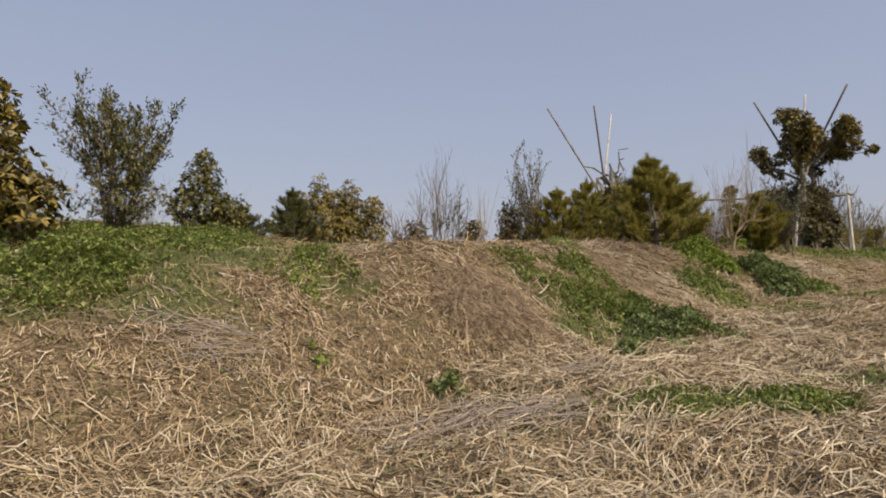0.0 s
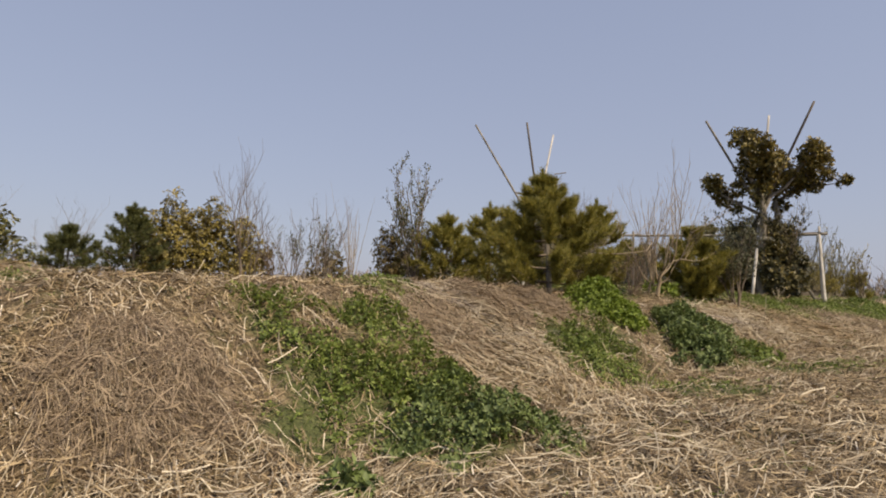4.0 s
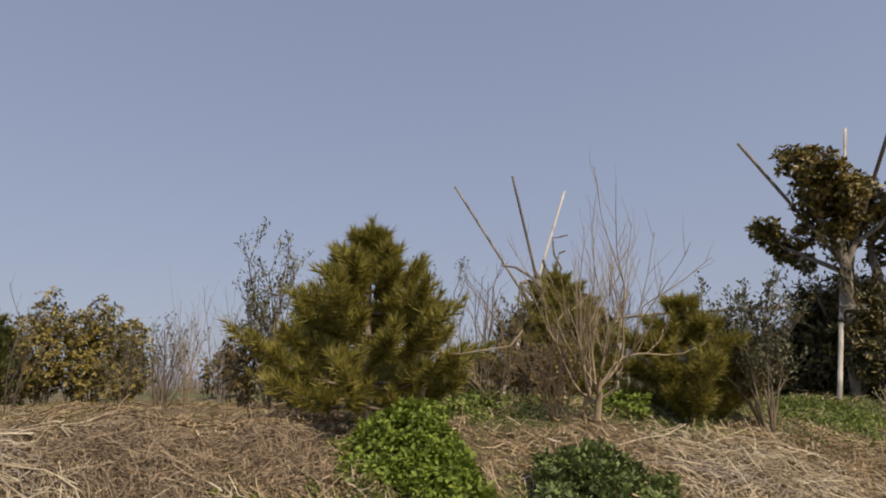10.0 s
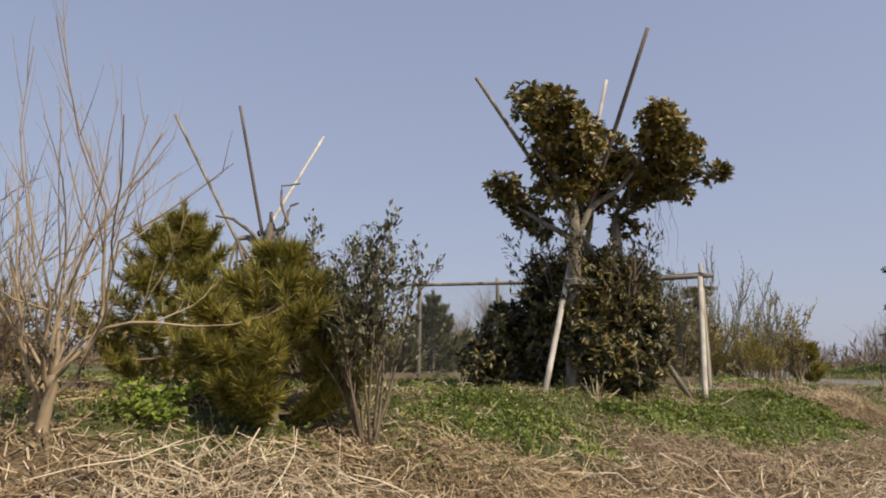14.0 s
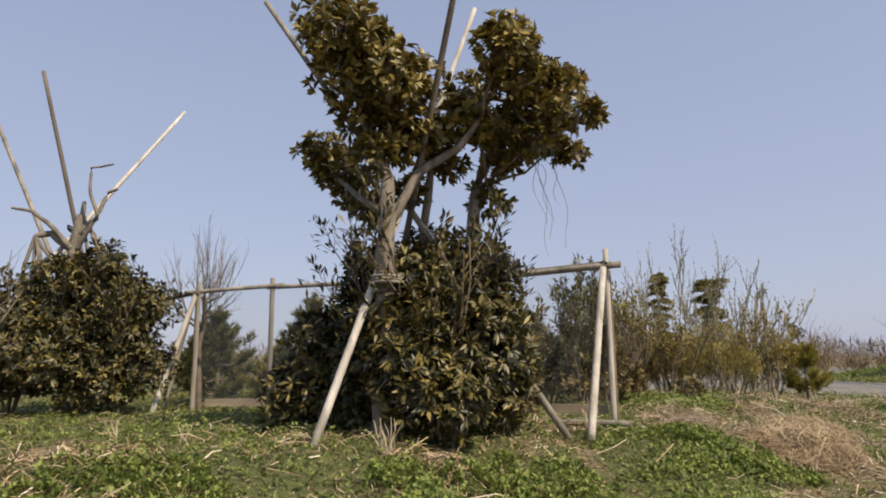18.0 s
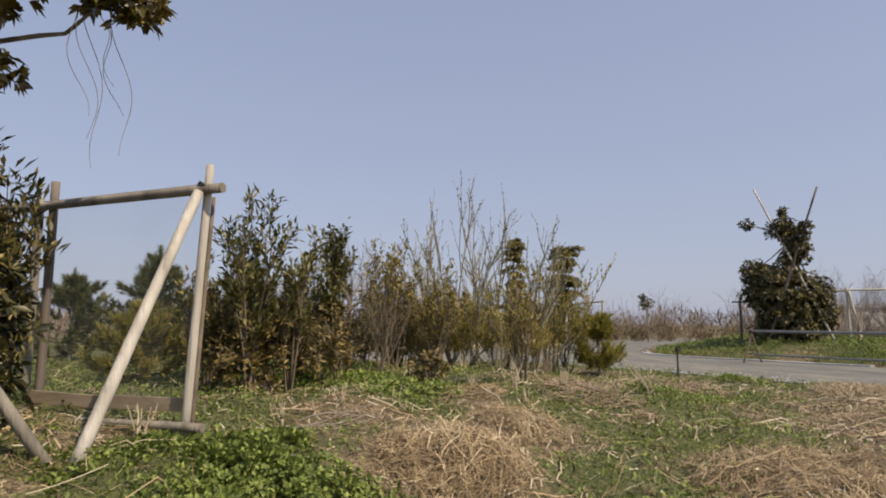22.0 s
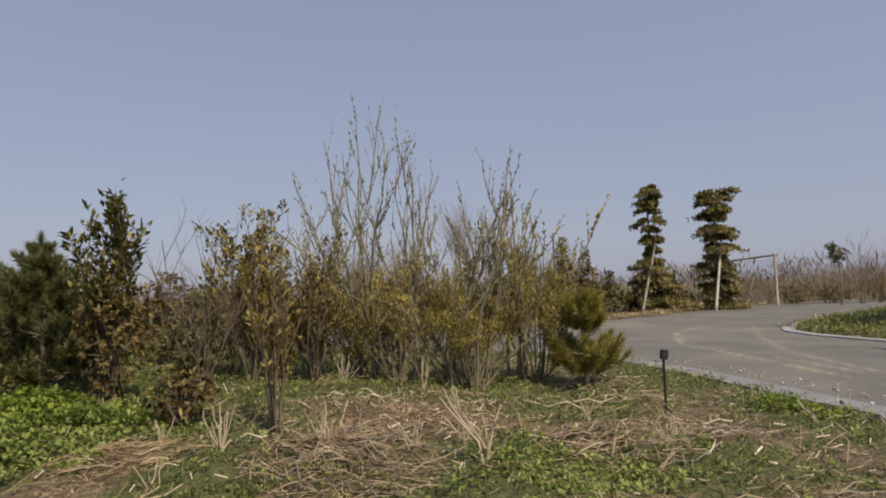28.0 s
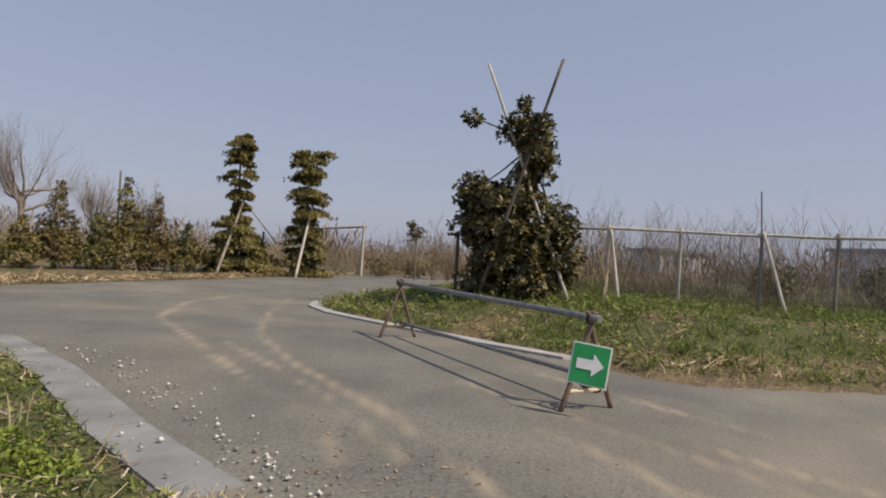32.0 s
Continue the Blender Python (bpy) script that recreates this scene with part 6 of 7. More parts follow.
# ---- distance ----
def far_wood(a, b, height, n, loose=6.0, m=38, thin=0.045):
    """Woods far off: upright clumps of twigs and dry crowns; any haze is in their material's colour."""
    a, b = np.array(a, float), np.array(b, float)
    s = rng.random(n)[:, None]
    p = a + (b - a) * s + rng.normal(size=(n, 2)) * loose
    h = height * rng.uniform(0.35, 1.0, n) * (0.7 + 0.3 * np.sin(s[:, 0] * 37))
    z = land(p[:, 0], p[:, 1])
    base = np.concatenate([np.repeat(p, m, 0), np.repeat(z, m)[:, None]], 1)
    spread = np.repeat(h, m)[:, None]
    base[:, :2] += rng.normal(size=(n * m, 2)) * spread * 0.28
    base[:, 2] += rng.random(n * m) ** 1.4 * spread[:, 0] * 0.75
    return leaves(base, np.array([0, 0, 1.0]) + rng.normal(size=(n * m, 3)) * 0.45, ball_dirs(n * m), spread[:, 0] * rng.uniform(0.2, 0.45, n * m), spread[:, 0] * thin)


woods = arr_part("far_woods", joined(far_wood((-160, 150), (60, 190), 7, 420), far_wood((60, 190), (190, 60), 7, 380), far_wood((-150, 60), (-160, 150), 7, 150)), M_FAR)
thicket = tagged(arr_part("far_thicket", joined(far_wood((30, 72), (75, 66), 3.6, 150), far_wood((75, 66), (95, 25), 3.2, 150), far_wood((-40, 62), (20, 66), 3.2, 160)), M_THICKET), "brown leafless thicket past the fields", "thicket", kind="stuff")
scrub = arr_part("fence_scrub", joined(far_wood((31.0, 40.6), (42.5, 35.2), 2.6, 75, 0.9, 150, 0.006), far_wood((24.0, 55.5), (36.0, 61.0), 3.4, 34, 1.3, 190, 0.005)), M_THICKET)
tagged(scrub, "brown leafless scrub behind a net fence", "scrub", kind="stuff")
tagged(woods, "leafless woods along the horizon in haze-tinted colour", "woods", kind="stuff")
for bx, by, w, d, hh in ((100, 128, 12, 10, 4.5), (128, 100, 26, 12, 6), (145, 70, 18, 10, 5.5)):
    z = zat(bx, by)
    hs = thing("far_building", "low pale building far off in the haze", "building", "far buildings", at=(bx, by, z))
    part("wall", box((w, d, hh), Matrix.Translation((0, 0, hh / 2 - 0.3))), M_WALL_FAR, hs)
    part("roof", box((w + 1, d + 1, 0.6), Matrix.Translation((0, 0, hh))), M_ROOF_FAR, hs)
    for k in range(int(w // 4)):
        part("window", box((1.6, 0.1, 1.2), Matrix.Translation((-w / 2 + 2.4 + k * 4, -d / 2 - 0.06, hh * 0.55))), M_ROOF_FAR, hs)


# ---- loose cover on the ground ----
def scatter(n, x0, x1, y0, y1, keep):
    x, y = rng.uniform(x0, x1, n), rng.uniform(y0, y1, n)
    k = keep(x, y)
    return x[k], y[k]


def bank_scatter(n, u0, u1, v0, v1, keep):
    """Places on the strip beside the walk, u metres along it and v aside of it."""
    u, v = rng.uniform(u0, u1, n), rng.uniform(v0, v1, n)
    x, y = 0.694 * u - 0.719 * v, 0.719 * u + 0.694 * v - 1.5
    k = keep(x, y)
    return x[k], y[k]


def near_walk(x, y):
    u, v = along(x, y)
    return (v > 0.3) & (v < 17) & (u > -1) & (u < 46) & ~inside(ROAD_EDGE, x, y)


def straw_mesh(x, y, length, width, lift=0.02, tilt=0.12, segs=3, mess=1.1, heading=None):
    """Crooked flat stalks that lie on the ground."""
    n = len(x)
    a = (0.1 + (fbm(x, y, 0.9, 4, 2) - 0.5) * 4.5 if heading is None else heading) + rng.normal(size=n) * mess
    ln = length * np.clip(rng.lognormal(-0.25, 0.5, n), 0.25, 1.7)
    curve = rng.normal(size=n) * min(0.5, 0.11 / length)
    rows = []
    rise = rng.normal(size=n) * tilt
    for k in range(segs + 1):
        s = k / segs - 0.5
        ang = a + curve * s
        px, py = x + np.cos(ang) * ln * s, y + np.sin(ang) * ln * s
        rows.append(np.stack([px, py, cover_top(px, py) + lift * rng.uniform(0.3, 1.6, n) + np.maximum(0, rise * ln * (s + 0.5))], -1))
    side = np.stack([-np.sin(a), np.cos(a), rng.normal(size=n) * 0.5], -1) * (width * rng.uniform(0.6, 1.4, n))[:, None]
    v = np.stack([r + side * o for r in rows for o in (-0.5, 0.5)], 1).reshape(-1, 3)
    i = np.arange(n)[:, None] * (2 * (segs + 1))
    f = np.concatenate([i + [2 * k, 2 * k + 1, 2 * k + 3, 2 * k + 2] for k in range(segs)], 1).reshape(-1, 4)
    return v, f


def dry_here(x, y):
    thin = 1 - 0.5 * smooth((along(x, y)[0] - 23) / 3)
    return near_walk(x, y) & (rng.random(len(x)) < thin) & (rng.random(len(x)) > green_at(x, y) * 0.85) & (rng.random(len(x)) < np.clip(3.0 * (fbm(x, y, 1.3, 6, 4) - 0.28), 0.34, 1))


def dry_near(x, y):
    u, v = along(x, y)
    return dry_here(x, y) & (v < 8.5)


def green_here(level):
    return lambda x, y: near_walk(x, y) & (rng.random(len(x)) < (green_at(x, y) - level) * 1.6)


def blades(x, y, length, width, lean=0.5):
    n = len(x)
    base = np.stack([x, y, land(x, y) - 0.01], -1)
    way = unit(np.stack([rng.normal(size=n) * lean, rng.normal(size=n) * lean, np.ones(n)], -1))
    side = unit(np.cross(way, ball_dirs(n))) * (width * rng.uniform(0.6, 1.4, n))[:, None]
    ln = (length * rng.uniform(0.4, 1.3, n))[:, None]
    mid = base + way * ln * 0.6
    tip = base + way * ln + np.stack([rng.normal(size=n), rng.normal(size=n), -np.abs(rng.normal(size=n))], -1) * ln * 0.18
    v = np.stack([base - side, base + side, mid - side * 0.7, mid + side * 0.7, tip], 1).reshape(-1, 3)
    i = np.arange(n)[:, None] * 5
    f = np.concatenate([i + [0, 1, 3], i + [0, 3, 2], i + [2, 3, 4]], 1).reshape(-1, 3)
    return v, f


def herbs(x, y, leaf, height, per=6):
    """Low leafy weeds: whorls of small leaves at several heights."""
    n = len(x)
    c = np.stack([x, y, land(x, y) + rng.random(n) * height], -1)
    up = np.stack([rng.normal(size=n) * 0.4, rng.normal(size=n) * 0.4, np.ones(n)], -1)
    return rosettes(c, up, per, leaf, 0.55, 0.0)


def stuff(name, vf, mat, label, category):
    return tagged(arr_part(name, vf, mat), label, category, kind="stuff")


AREA = (-12.0, 25.0, 1.0, 34.0)
x, y = scatter(270000, *AREA, dry_here)
stuff("cut_straw", straw_mesh(x, y, 0.25, 0.0056, 0.03, 0.18, 2, 0.95), M_STRAW, "cut dry straw lying all over the ground", "straw")
x, y = scatter(26000, -4.0, 26.0, -6.0, 24.0, lambda a, c: (np.abs(along(a, c)[1] + 1.2) < 2.6) & ~inside(ROAD_EDGE, a, c))
stuff("path_straw", straw_mesh(x, y, 0.26, 0.006, 0.03, 0.15, 2, 1.0), M_STRAW, "trodden dry straw beside the walk", "straw")
x, y = bank_scatter(75000, -1.0, 24.0, 0.2, 7.2, dry_here)
stuff("tangled_straw", straw_mesh(x, y, 0.2, 0.0066, 0.04, 0.22, 2, 1.3), M_STRAW, "tangled cut straw on the bank", "straw")
x, y = bank_scatter(170000, -1.0, 38.0, 0.2, 7.2, dry_here)
stuff("fine_straw", straw_mesh(x, y, 0.1, 0.0085, 0.025, 0.3, 1, 2.0), M_LITTER, "short chopped straw and dead leaves on the ground", "straw")
x, y = scatter(85000, *AREA, lambda a, c: dry_near(a, c) & (fbm(a, c, 0.8, 8) > 0.49))
stuff("dry_stalks", straw_mesh(x, y, 0.42, 0.0076, 0.07, 0.07, 3, 0.6), M_STALK, "long pale dry stalks lying on the straw", "stalks")
x, y = bank_scatter(16000, -1.0, 12.0, 0.2, 4.8, dry_here)
stuff("pale_straw", straw_mesh(x, y, 0.26, 0.007, 0.06, 0.14, 2, 0.9), M_STALK, "bleached straw strewn on the flat ground", "straw")
x, y = scatter(9000, *AREA, dry_near)
k = np.repeat(np.arange(len(x)), 20)
stuff("dry_tussocks", blades(x[k] + rng.normal(size=len(k)) * 0.03, y[k] + rng.normal(size=len(k)) * 0.03, 0.2, 0.003, 1.3), M_STRAW, "bent dry grass tussocks standing out of the straw", "grass")
x, y = scatter(70000, *AREA, dry_near)
stuff("dry_stubble", blades(x, y, 0.09, 0.003, 0.8), M_STRAW, "short dry stubble", "straw")
x, y = scatter(300000, *AREA, green_here(0.22))
stuff("green_grass", blades(x, y, 0.11, 0.006, 0.7), M_GRASS, "short green grass and weeds", "grass")
x, y = scatter(150000, *AREA, lambda a, c: near_walk(a, c) & (fbm(a, c, 1.9, 2, 4) > 0.535) & (rng.random(len(a)) < 0.55))
stuff("sparse_grass", blades(x, y, 0.075, 0.004, 0.9), M_GRASS, "sparse green blades in the straw", "grass")
x, y = scatter(60000, *AREA, lambda a, c: near_walk(a, c) & (fbm(a, c, 2.6, 3, 4) > 0.55) & (rng.random(len(a)) < 0.6))
stuff("seedling_weeds", herbs(x, y, 0.032, 0.05, 5), M_HERB, "scattered small green weeds in the straw", "weeds")
x, y = scatter(95000, *AREA, green_here(0.3))
stuff("green_weeds", herbs(x, y, 0.045, 0.09, 5), M_HERB, "low leafy green weeds", "weeds")
x, y = scatter(60000, -9.5, -2.7, 3.0, 12.5, lambda a, c: near_walk(a, c) & (rng.random(len(a)) < (green_at(a, c) - 0.3) * 1.6) & (rng.random(len(a)) < 3.2 * (fbm(a, c, 1.8, 5, 4) - 0.33)))
stuff("tall_weeds", herbs(x, y, 0.05, 0.15), M_HERB, "dense knee-high green weeds on the bank", "weeds")
k = rng.random(len(x)) < 0.8
stuff("tall_grass", blades(x[k], y[k], 0.24, 0.006, 0.6), M_GRASS, "knee-high grass among the weeds on the bank", "grass")
x, y = scatter(26000, *AREA, lambda a, c: green_here(0.25)(a, c) & (rng.random(len(a)) < 1 - 0.75 * smooth((along(a, c)[0] - 15) / 4)))
stuff("loose_straw", straw_mesh(x, y, 0.2, 0.006, 0.09, 0.16, 2, 1.4), M_STRAW, "loose pale straw lying over the weeds", "straw")
x, y = scatter(80000, 20.0, 44.0, 27.0, 50.0, lambda a, c: inside(LAWN, a, c) & (edge_distance(LAWN, a, c) < 12) & (rng.random(len(a)) < 2.6 * (fbm(a, c, 1.1, 14, 4) - 0.25)))
stuff("lawn_grass", blades(x, y, 0.16, 0.008, 0.7), M_GRASS, "tufted lawn grass across the road", "grass")
x, y = scatter(28000, 24.0, 44.0, 27.0, 48.0, lambda a, c: inside(LAWN, a, c) & (edge_distance(LAWN, a, c) < 10) & (rng.random(len(a)) < 2.8 * (fbm(a, c, 0.8, 15, 4) - 0.42)))
stuff("lawn_weeds", herbs(x, y, 0.075, 0.14, 6), M_HERB, "dark leafy weeds in clumps on the lawn", "weeds")
x, y = scatter(18000, 24.0, 44.0, 27.0, 48.0, lambda a, c: inside(LAWN, a, c) & (edge_distance(LAWN, a, c) < 9) & (rng.random(len(a)) < 2.5 * (fbm(a, c, 0.9, 16, 4) - 0.4)))
stuff("lawn_brown_grass", blades(x, y, 0.14, 0.008, 1.0), M_HEAP, "brown dead grass on the lawn", "grass")
x, y = scatter(900, 24.0, 44.0, 27.0, 46.0, lambda a, c: inside(LAWN, a, c) & (edge_distance(LAWN, a, c) < 10))
k = np.repeat(np.arange(len(x)), 26)
stuff("lawn_tussocks", blades(x[k] + rng.normal(size=len(k)) * 0.09, y[k] + rng.normal(size=len(k)) * 0.09, 0.3, 0.007, 0.6), M_GRASS, "scruffy taller tufts of grass on the lawn", "grass")
x, y = scatter(14000, 24.0, 42.0, 27.0, 46.0, lambda a, b: inside(LAWN, a, b) & (edge_distance(LAWN, a, b) < 4) & (waves(a, b, 1.4, 3.0) > 0.05))
stuff("lawn_straw", straw_mesh(x, y, 0.3, 0.009, 0.05), M_STRAW, "dry straw on the lawn edge", "straw")


x, y = scatter(26000, 10.0, 28.0, 38.0, 54.0, lambda a, c: ~inside(ROAD_EDGE, a, c) & (edge_distance(ROAD_EDGE, a, c) < 1.5) & ~inside(LAWN, a, c))
stuff("verge_straw", straw_mesh(x, y, 0.3, 0.014, 0.08, 0.3, 2, 1.5), M_STRAW, "dry straw on the verge below the hedge", "straw")


def clump(cx_, cy_, rad, height, leaf, n, mat, label, squash=1.0):
    """A ragged mound of leafy weeds with gaps in it."""
    n = int(n * 1.8)
    r = rng.random(n) ** 0.6 * rad * 1.35
    a = rng.uniform(0, 2 * np.pi, n)
    px, py = cx_ + np.cos(a) * r, cy_ + np.sin(a) * r * squash
    lump = fbm(px, py, 2.4, 7, 3)
    keep = (r / rad < 0.1 + 1.65 * fbm(px, py, 2.0, 9, 4)) & (rng.random(n) < 2.6 * (lump - 0.22))
    r, a, px, py, lump = r[keep], a[keep], px[keep], py[keep], lump[keep]
    n = len(r)
    dome = height * np.sqrt(np.clip(1 - (r / rad) ** 2, 0.06, 1)) * (0.35 + 1.3 * lump)
    c = np.stack([px, py, land(px, py) + dome * rng.uniform(0.2, 1.1, n)], -1)
    up = np.stack([np.cos(a) * r / rad, np.sin(a) * r / rad, np.full(n, 0.9)], -1) + rng.normal(size=(n, 3)) * 0.5
    ob = stuff("weed_clump", rosettes(c, up, 5, leaf, 0.55, 0.05), mat, label, "weeds")
    return ob


clump(5.9, 12.8, 0.55, 0.32, 0.06, 1300, M_HERB_BRIGHT, "mound of bright green leafy weeds")
clump(6.25, 12.45, 0.4, 0.25, 0.06, 700, M_HERB_BRIGHT, "mound of bright green leafy weeds")
clump(7.5, 12.75, 0.85, 0.34, 0.06, 2800, M_HERB_DARK, "mound of dark green leafy weeds")
clump(7.25, 11.95, 0.6, 0.24, 0.06, 1300, M_HERB_DARK, "mound of dark green leafy weeds")
clump(8.25, 12.55, 0.5, 0.16, 0.055, 900, M_HERB, "patch of green leafy weeds")
clump(3.4, 9.15, 0.55, 0.22, 0.05, 1000, M_HERB, "patch of green leafy weeds")
clump(5.5, 11.3, 0.95, 0.14, 0.045, 2300, M_HERB, "patch of green leafy weeds")
clump(3.85, 8.6, 0.85, 0.3, 0.055, 2500, M_HERB_DARK, "mound of dark green leafy weeds")
clump(3.3, 5.0, 1.1, 0.07, 0.04, 2200, M_HERB, "patch of low green weeds in the straw", 0.4)
clump(2.85, 8.7, 0.65, 0.16, 0.05, 800, M_HERB, "patch of green leafy weeds")
clump(1.9, 9.2, 0.6, 0.14, 0.05, 800, M_HERB, "patch of green leafy weeds")
clump(2.85, 9.75, 0.55, 0.14, 0.05, 700, M_HERB, "patch of green leafy weeds")
clump(2.75, 10.88, 0.6, 0.08, 0.045, 500, M_HERB, "patch of green leafy weeds")
clump(2.93, 7.24, 0.2, 0.16, 0.09, 60, M_HERB_DARK, "small leafy weed in the straw")
clump(0.62, 5.8, 0.17, 0.13, 0.09, 45, M_HERB_DARK, "small leafy weed in the straw")
clump(-0.75, 5.65, 0.16, 0.12, 0.08, 40, M_HERB, "small leafy weed in the straw")
clump(-1.2, 7.35, 0.7, 0.12, 0.045, 800, M_HERB, "patch of green weeds in the straw")
clump(14.9, 20.5, 1.0, 0.1, 0.045, 2600, M_HERB, "patch of green leafy weeds")
clump(16, 24.6, 0.9, 0.18, 0.055, 1400, M_HERB, "patch of green leafy weeds")
clump(15, 25.2, 0.9, 0.2, 0.06, 1200, M_HERB_BRIGHT, "patch of bright green weeds")
clump(7.8, 15.5, 0.45, 0.3, 0.07, 400, M_HERB_BRIGHT, "bright green weeds under bushes")
clump(5.9, 15.2, 0.6, 0.2, 0.06, 700, M_HERB, "green weeds under bushes")
clump(20.2, 25.4, 0.7, 0.1, 0.045, 700, M_HERB, "patch of green weeds")
clump(22.3, 27.4, 0.4, 0.12, 0.04, 500, M_HERB_BRIGHT, "green weeds along the gutter")
clump(10.6, 17.3, 0.9, 0.1, 0.045, 1900, M_HERB, "patch of green leafy weeds")
clump(12.5, 18.4, 0.8, 0.18, 0.05, 1700, M_HERB, "mound of green leafy weeds")
clump(15.2, 20.6, 0.75, 0.2, 0.05, 1500, M_HERB, "mound of green leafy weeds")
clump(13.3, 18.8, 0.8, 0.16, 0.05, 1000, M_HERB, "patch of green leafy weeds")


def straw_heap(cx_, cy_, rad, n, mat, label, length=0.35, width=0.006, height=0.14, squash=1.0, heading=None, mess=1.1):
    r = np.sqrt(rng.random(n)) * rad
    a = rng.uniform(0, 2 * np.pi, n)
    px, py = cx_ + np.cos(a) * r, cy_ + np.sin(a) * r * squash
    v, f = straw_mesh(px, py, length, width, 0.03, 0.25 if heading is None else 0.06, 3, mess, heading)
    v = v.copy()
    lift = height * np.clip(1 - (r / rad) ** 2, 0, 1) * rng.random(n)
    v[:, 2] += np.repeat(lift, len(v) // n)
    return stuff("straw_heap", (v, f), mat, label, "straw")


straw_heap(1.14, 7.57, 0.8, 4200, M_HEAP, "heap of thin brown cut brambles", 0.26, 0.0036, 0.16)
straw_heap(4.09, 11.6, 0.65, 3600, M_HEAP, "heap of thin brown cut brambles", 0.26, 0.0036, 0.16)
straw_heap(4.87, 12.3, 0.5, 2200, M_HEAP, "heap of thin brown cut brambles", 0.24, 0.0036, 0.14)
straw_heap(3.51, 10.45, 0.6, 2400, M_HEAP, "heap of thin brown cut brambles", 0.26, 0.0036, 0.12)
straw_heap(3.74, 10.7, 1.2, 1500, M_STALK, "heap of pale cut reeds", 0.5, 0.006, 0.09, 1.0, 0.15, 0.5)
straw_heap(16.5, 21.45, 0.65, 3000, M_STRAW, "mound of pale cut straw", 0.26, 0.0042, 0.14)
straw_heap(17.3, 22.9, 0.45, 900, M_STRAW, "mound of pale cut straw", 0.26, 0.0042, 0.12)
r, a = np.sqrt(rng.random(9000)) * (0.55 + 0.35 * rng.random(9000)), rng.uniform(0, 2 * np.pi, 9000)
px, py = 23.42 + np.cos(a) * r * 0.75, 25.75 + np.sin(a) * r * 1.25
stuff("corner_grass", blades(px, py, 0.12, 0.0042, 1.1), M_STALK, "mat of short golden dry grass at the road corner", "grass")
straw_heap(23.45, 25.7, 0.75, 1500, M_STRAW, "mat of golden dry straw at the road corner", 0.12, 0.0045, 0.05)
straw_heap(19.4, 21.4, 0.9, 2600, M_STRAW, "mat of pale dry straw", 0.24, 0.004, 0.06)
straw_heap(10.6, 15.6, 1.0, 1800, M_STRAW, "mat of pale dry straw on the bank", 0.28, 0.0045, 0.08)
straw_heap(12.6, 17.4, 0.9, 1500, M_HEAP, "brown mat of cut brambles on the bank", 0.24, 0.0035, 0.1)
straw_heap(8.9, 14.4, 0.9, 800, M_STALK, "scattered pale reeds on the bank", 0.5, 0.006, 0.06)


def twig_pile(cx_, cy_, rad, n, heading, label, length=0.8):
    """Cut twigs thrown on the ground, each a thin round stick."""
    t = thing("twig_pile", label, "twigs", "cut twigs", at=(cx_, cy_, zat(cx_, cy_)))
    z0 = zat(cx_, cy_)
    for _ in range(n):
        p = rng.normal(size=2) * rad * np.array([0.9, 0.5])
        ca, sa = math.cos(heading), math.sin(heading)
        px, py = p[0] * ca - p[1] * sa, p[0] * sa + p[1] * ca
        a = heading + rng.normal() * 0.5
        ln = length * rng.uniform(0.4, 1.3)
        e0 = np.array([px - math.cos(a) * ln / 2, py - math.sin(a) * ln / 2])
        e1 = np.array([px + math.cos(a) * ln / 2, py + math.sin(a) * ln / 2])
        high = 0.1 * math.exp(-(p[0] ** 2 + p[1] ** 2) / rad ** 2) * rng.random()
        a3 = (*e0, zat(cx_ + e0[0], cy_ + e0[1]) - z0 + 0.015 + high)
        b3 = (*e1, zat(cx_ + e1[0], cy_ + e1[1]) - z0 + 0.015 + high + rng.random() * 0.05)
        r = rng.uniform(0.003, 0.0075)
        arr_part("stick", tubes([(bend(a3, b3, 6, 0.17), np.linspace(r, r * 0.5, 6))], 4), M_TWIG_GREY, t)


twig_pile(0.75, 5.0, 0.5, 80, 0.45, "pile of thin grey-purple cut twigs on the straw", 0.5)
twig_pile(1.55, 5.1, 0.45, 90, 0.2, "pile of thin grey-purple cut twigs on the straw", 0.5)
twig_pile(-1.75, 5.25, 0.5, 90, 0.42, "loose bundle of dark grey cut twigs on the bank", 0.5)
twig_pile(2.1, 6.3, 0.45, 45, 0.6, "scattered pale cut twigs at the foot of the bank", 0.45)
twig_pile(3.62, 10.98, 0.6, 34, 0.1, "scattered pale cut reeds across the bank", 1.1)
twig_pile(8.6, 14, 0.55, 22, 0.3, "scattered pale sticks below a bare bush", 1.0)
twig_pile(18.6, 25, 0.5, 18, 0.9, "pale broken reeds lying in the grass", 0.6)
twig_pile(15.6, 22.3, 0.4, 14, 0.5, "pale broken reeds lying in the grass", 0.5)
lying = thing("dry_leaf", "large pale curled dry leaf lying on the straw", "leaf", at=(-0.05, 5.2, zat(-0.05, 5.2)))
bm = bmesh.new()
bmesh.ops.create_grid(bm, x_segments=6, y_segments=5, size=0.5)
for vert in bm.verts:
    px_, py_ = vert.co.x, vert.co.y
    vert.co = Vector((px_ * 0.2, py_ * 0.15 * (1 - 3.2 * px_ * px_), 0.05 + 0.16 * py_ * py_ + 0.05 * px_ + 0.1 * px_ * px_))
part("blade", bm, M_STALK, lying)


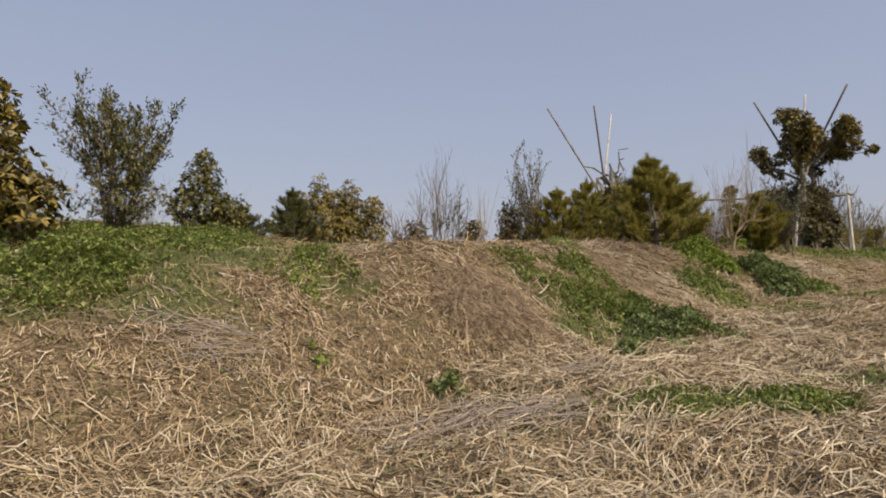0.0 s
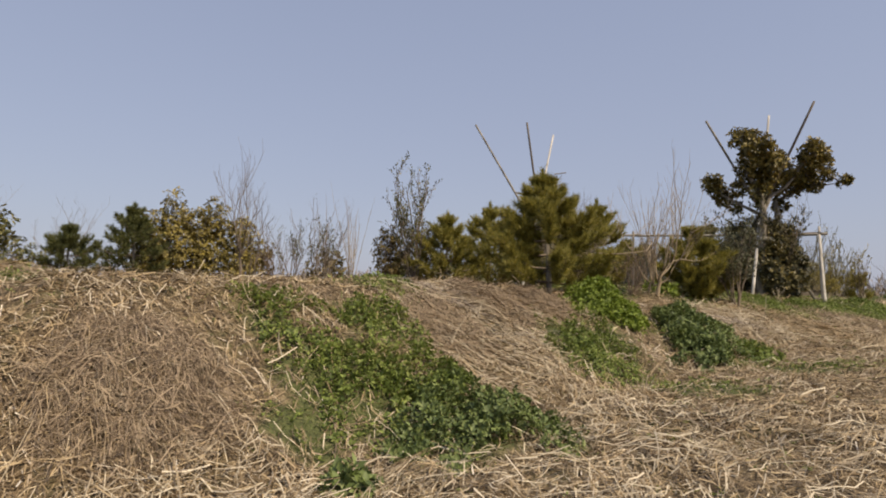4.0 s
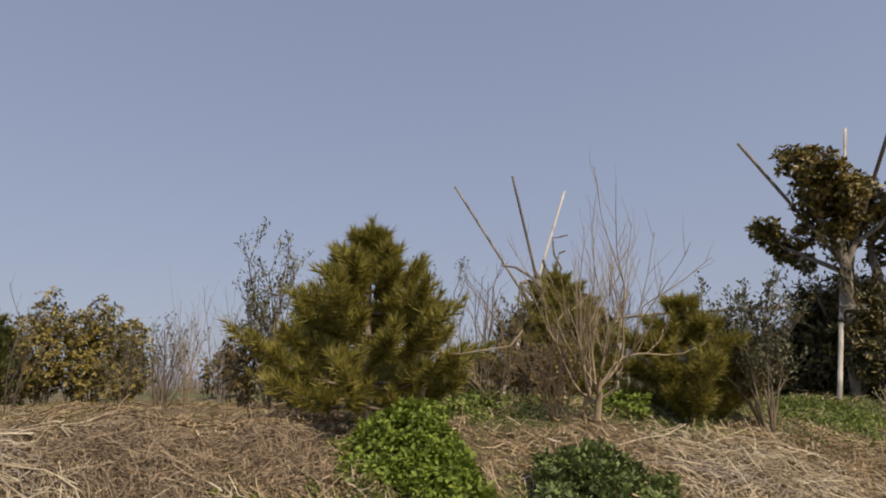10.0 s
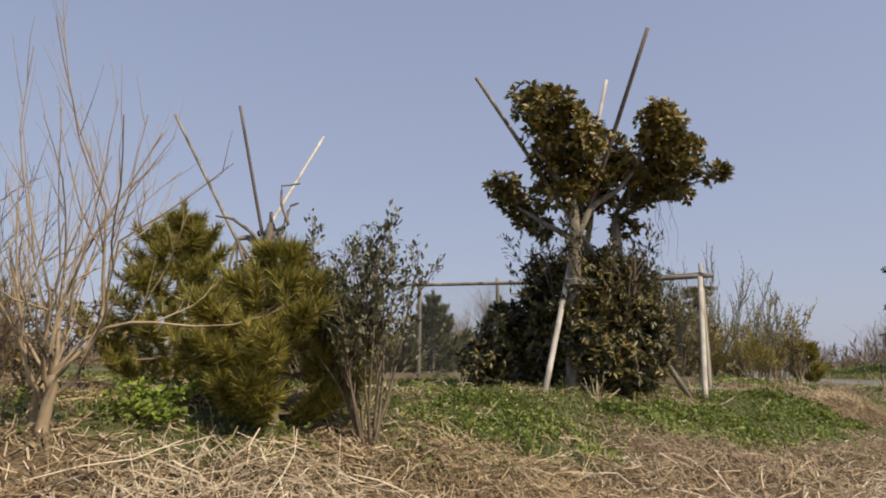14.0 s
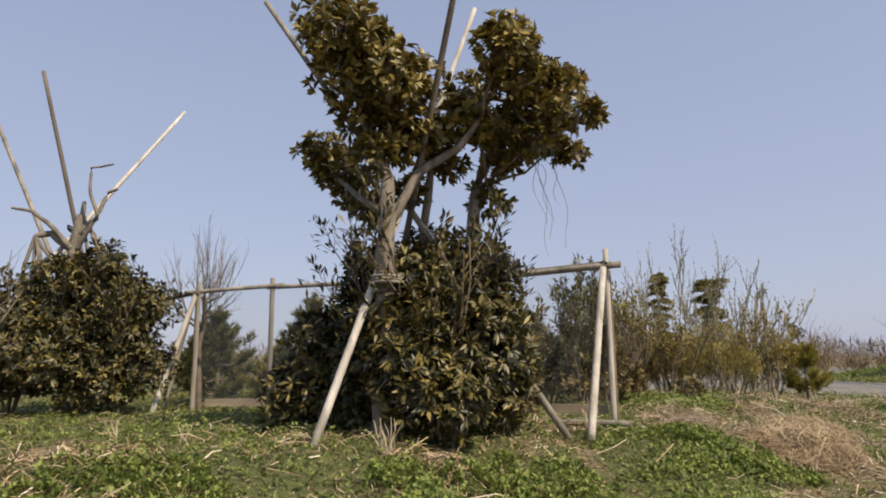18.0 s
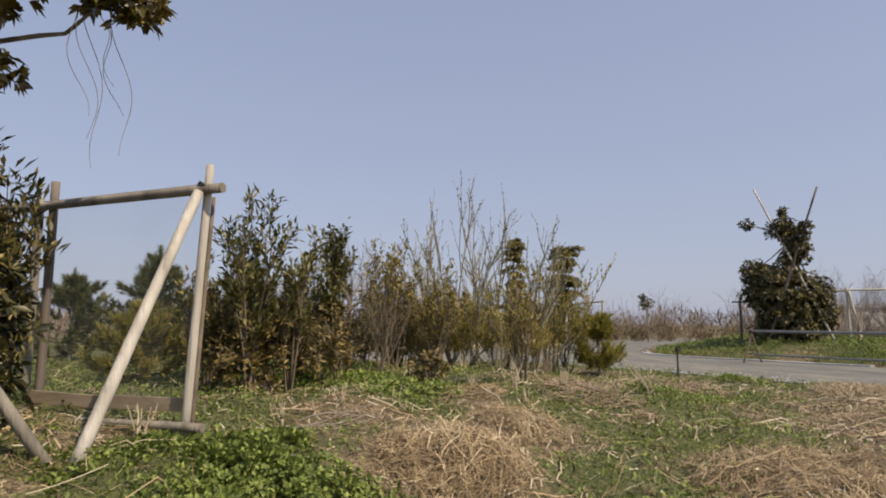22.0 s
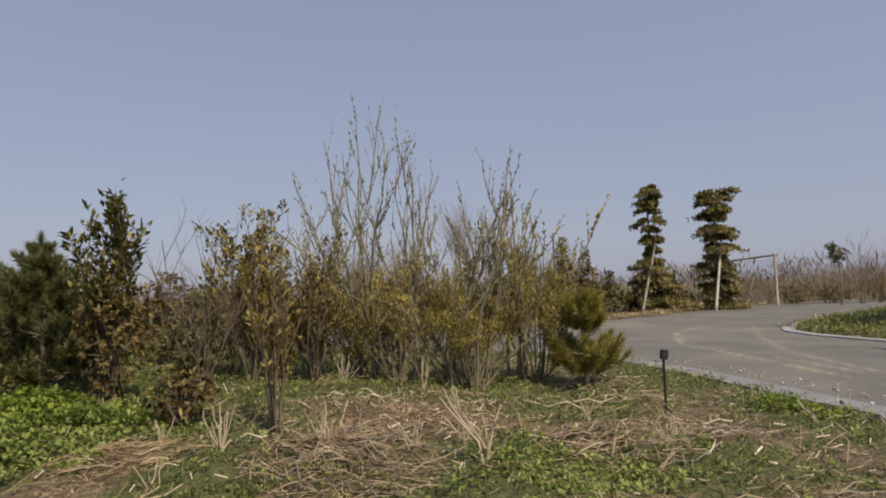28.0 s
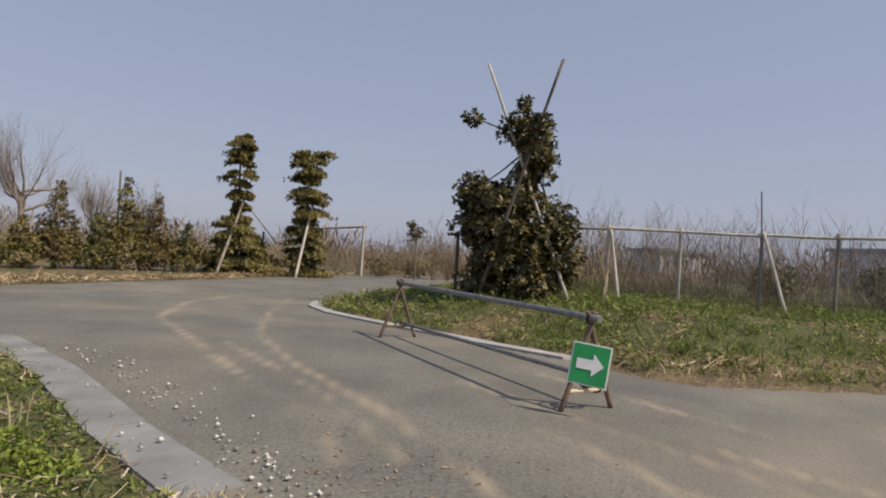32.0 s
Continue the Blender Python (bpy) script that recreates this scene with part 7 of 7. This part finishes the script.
def tuft(x, y, n, height, label, mat=M_STALK, name="dry_tuft", width=0.008):
    t = thing(name, label, "grass tuft", "dry tufts", at=(x, y, zat(x, y)))
    for _ in range(n):
        d = np.array([rng.normal() * 0.35, rng.normal() * 0.35, 1.0])
        e = unit(d) * height * rng.uniform(0.5, 1.0)
        arr_part("stalk", tubes([(bend((rng.normal() * 0.03, rng.normal() * 0.03, -0.02), e, 5, 0.15), np.linspace(width, width * 0.4, 5))], 4), mat, t)
    return t


for tx, ty, tn, th in ((18.35, 24.9, 9, 0.38), (19, 25.2, 7, 0.35), (17, 24.7, 8, 0.35), (17.6, 23.9, 6, 0.25), (16, 23.6, 5, 0.22), (18.9, 26.9, 8, 0.3), (20.3, 26.6, 6, 0.28), (21, 26, 5, 0.3), (14.9, 22.3, 8, 0.25), (15.4, 22.9, 8, 0.25),
                       (11.95, 19.15, 12, 0.4), (10.2, 18.9, 4, 0.3), (9.1, 19.6, 4, 0.3), (14, 21.3, 8, 0.3), (16.2, 26.4, 6, 0.35), (5.59, 12.2, 5, 0.2), (6.88, 11.2, 8, 0.25), (5.96, 10.4, 10, 0.25), (18.2, 28, 9, 0.5), (17.2, 27.8, 9, 0.45), (22.1, 28.1, 4, 0.3), (22.4, 27, 4, 0.3)):
    tuft(tx, ty, tn, th, "tuft of pale broken reed stalks")

tuft(19.62, 25.05, 9, 0.62, "tuft of upright bleached reed stalks", width=0.011)
tuft(17.55, 24.65, 8, 0.42, "tuft of golden leaning reed stalks", width=0.01)
tuft(19.3, 25.5, 5, 0.4, "tuft of upright bleached reed stalks", width=0.009)
straw_heap(17.05, 24.35, 0.45, 320, M_STRAW, "golden dry straw lying in the weeds", 0.3, 0.005, 0.12, 1.0, 0.7, 0.4)
straw_heap(18.6, 24.7, 0.7, 900, M_HEAP, "brown dead grass lying in the weeds", 0.3, 0.005, 0.08, 1.0, 0.1, 0.7)
straw_heap(20.6, 25.9, 0.6, 450, M_HEAP, "brown dry straw lying near the marker post", 0.35, 0.006, 0.08, 1.0, 0.5, 0.7)

# gravel along the gutter and at the road corner
n = 300
gu = rng.random(n)
line = np.array([(23.75, 25.5), (23.5, 26.6), (22.9, 27.9), (22.0, 29.8), (21.0, 31.3)])
seg = np.minimum((gu ** 1.6 * 4).astype(int), 3)
fr = gu ** 1.6 * 4 - seg
px = line[seg, 0] + (line[seg + 1, 0] - line[seg, 0]) * fr + 0.33 + np.abs(rng.normal(size=n)) * (0.22 + 0.4 * rng.random(n) * (gu < 0.35)) - 0.5 * (rng.random(n) < 0.15)
py = line[seg, 1] + (line[seg + 1, 1] - line[seg, 1]) * fr + rng.normal(size=n) * 0.15
ok = inside(ROAD_EDGE, px, py)
px, py = px[ok], py[ok]
n = len(px)
size = rng.uniform(0.008, 0.026, n) * rng.uniform(0.6, 1.0, n)
octa = np.array([(1, 0, 0), (-1, 0, 0), (0, 1, 0), (0, -1, 0), (0, 0, 0.8), (0, 0, -0.5)])
v = octa[None] * size[:, None, None] * rng.uniform(0.6, 1.4, (n, 6, 1)) + np.stack([px, py, np.full(n, 0.605) + np.where(edge_distance([(23.3, 26.65), (22.55, 27.95), (21.6, 29.9), (20.5, 31.7)], px, py, False) < 0.42, 0.018, 0)], -1)[:, None]
fo = np.array([(0, 2, 4), (2, 1, 4), (1, 3, 4), (3, 0, 4), (2, 0, 5), (1, 2, 5), (3, 1, 5), (0, 3, 5)])
stuff("gravel", (v.reshape(-1, 3), (fo[None] + np.arange(n)[:, None, None] * 6).reshape(-1, 3)), M_STONE, "pale gravel strewn along the gutter", "gravel")

# bits of dead leaf and straw blown onto the road at the corner
n = 500
px, py = 24.0 + np.abs(rng.normal(size=n)) * 0.75, 25.6 + rng.normal(size=n) * 1.0
ok = inside(ROAD_EDGE, px, py)
px, py = px[ok], py[ok]
base = np.stack([px, py, np.full(len(px), ROAD_Z + 0.012)], -1)
flat = rng.normal(size=(len(px), 3)) * [1, 1, 0.12]
stuff("leaf_litter", leaves(base, flat, np.array([0, 0, 1.0]) + rng.normal(size=(len(px), 3)) * 0.2, rng.uniform(0.02, 0.06, len(px)), 0.015), M_HEAP, "brown leaf litter blown onto the road", "litter")
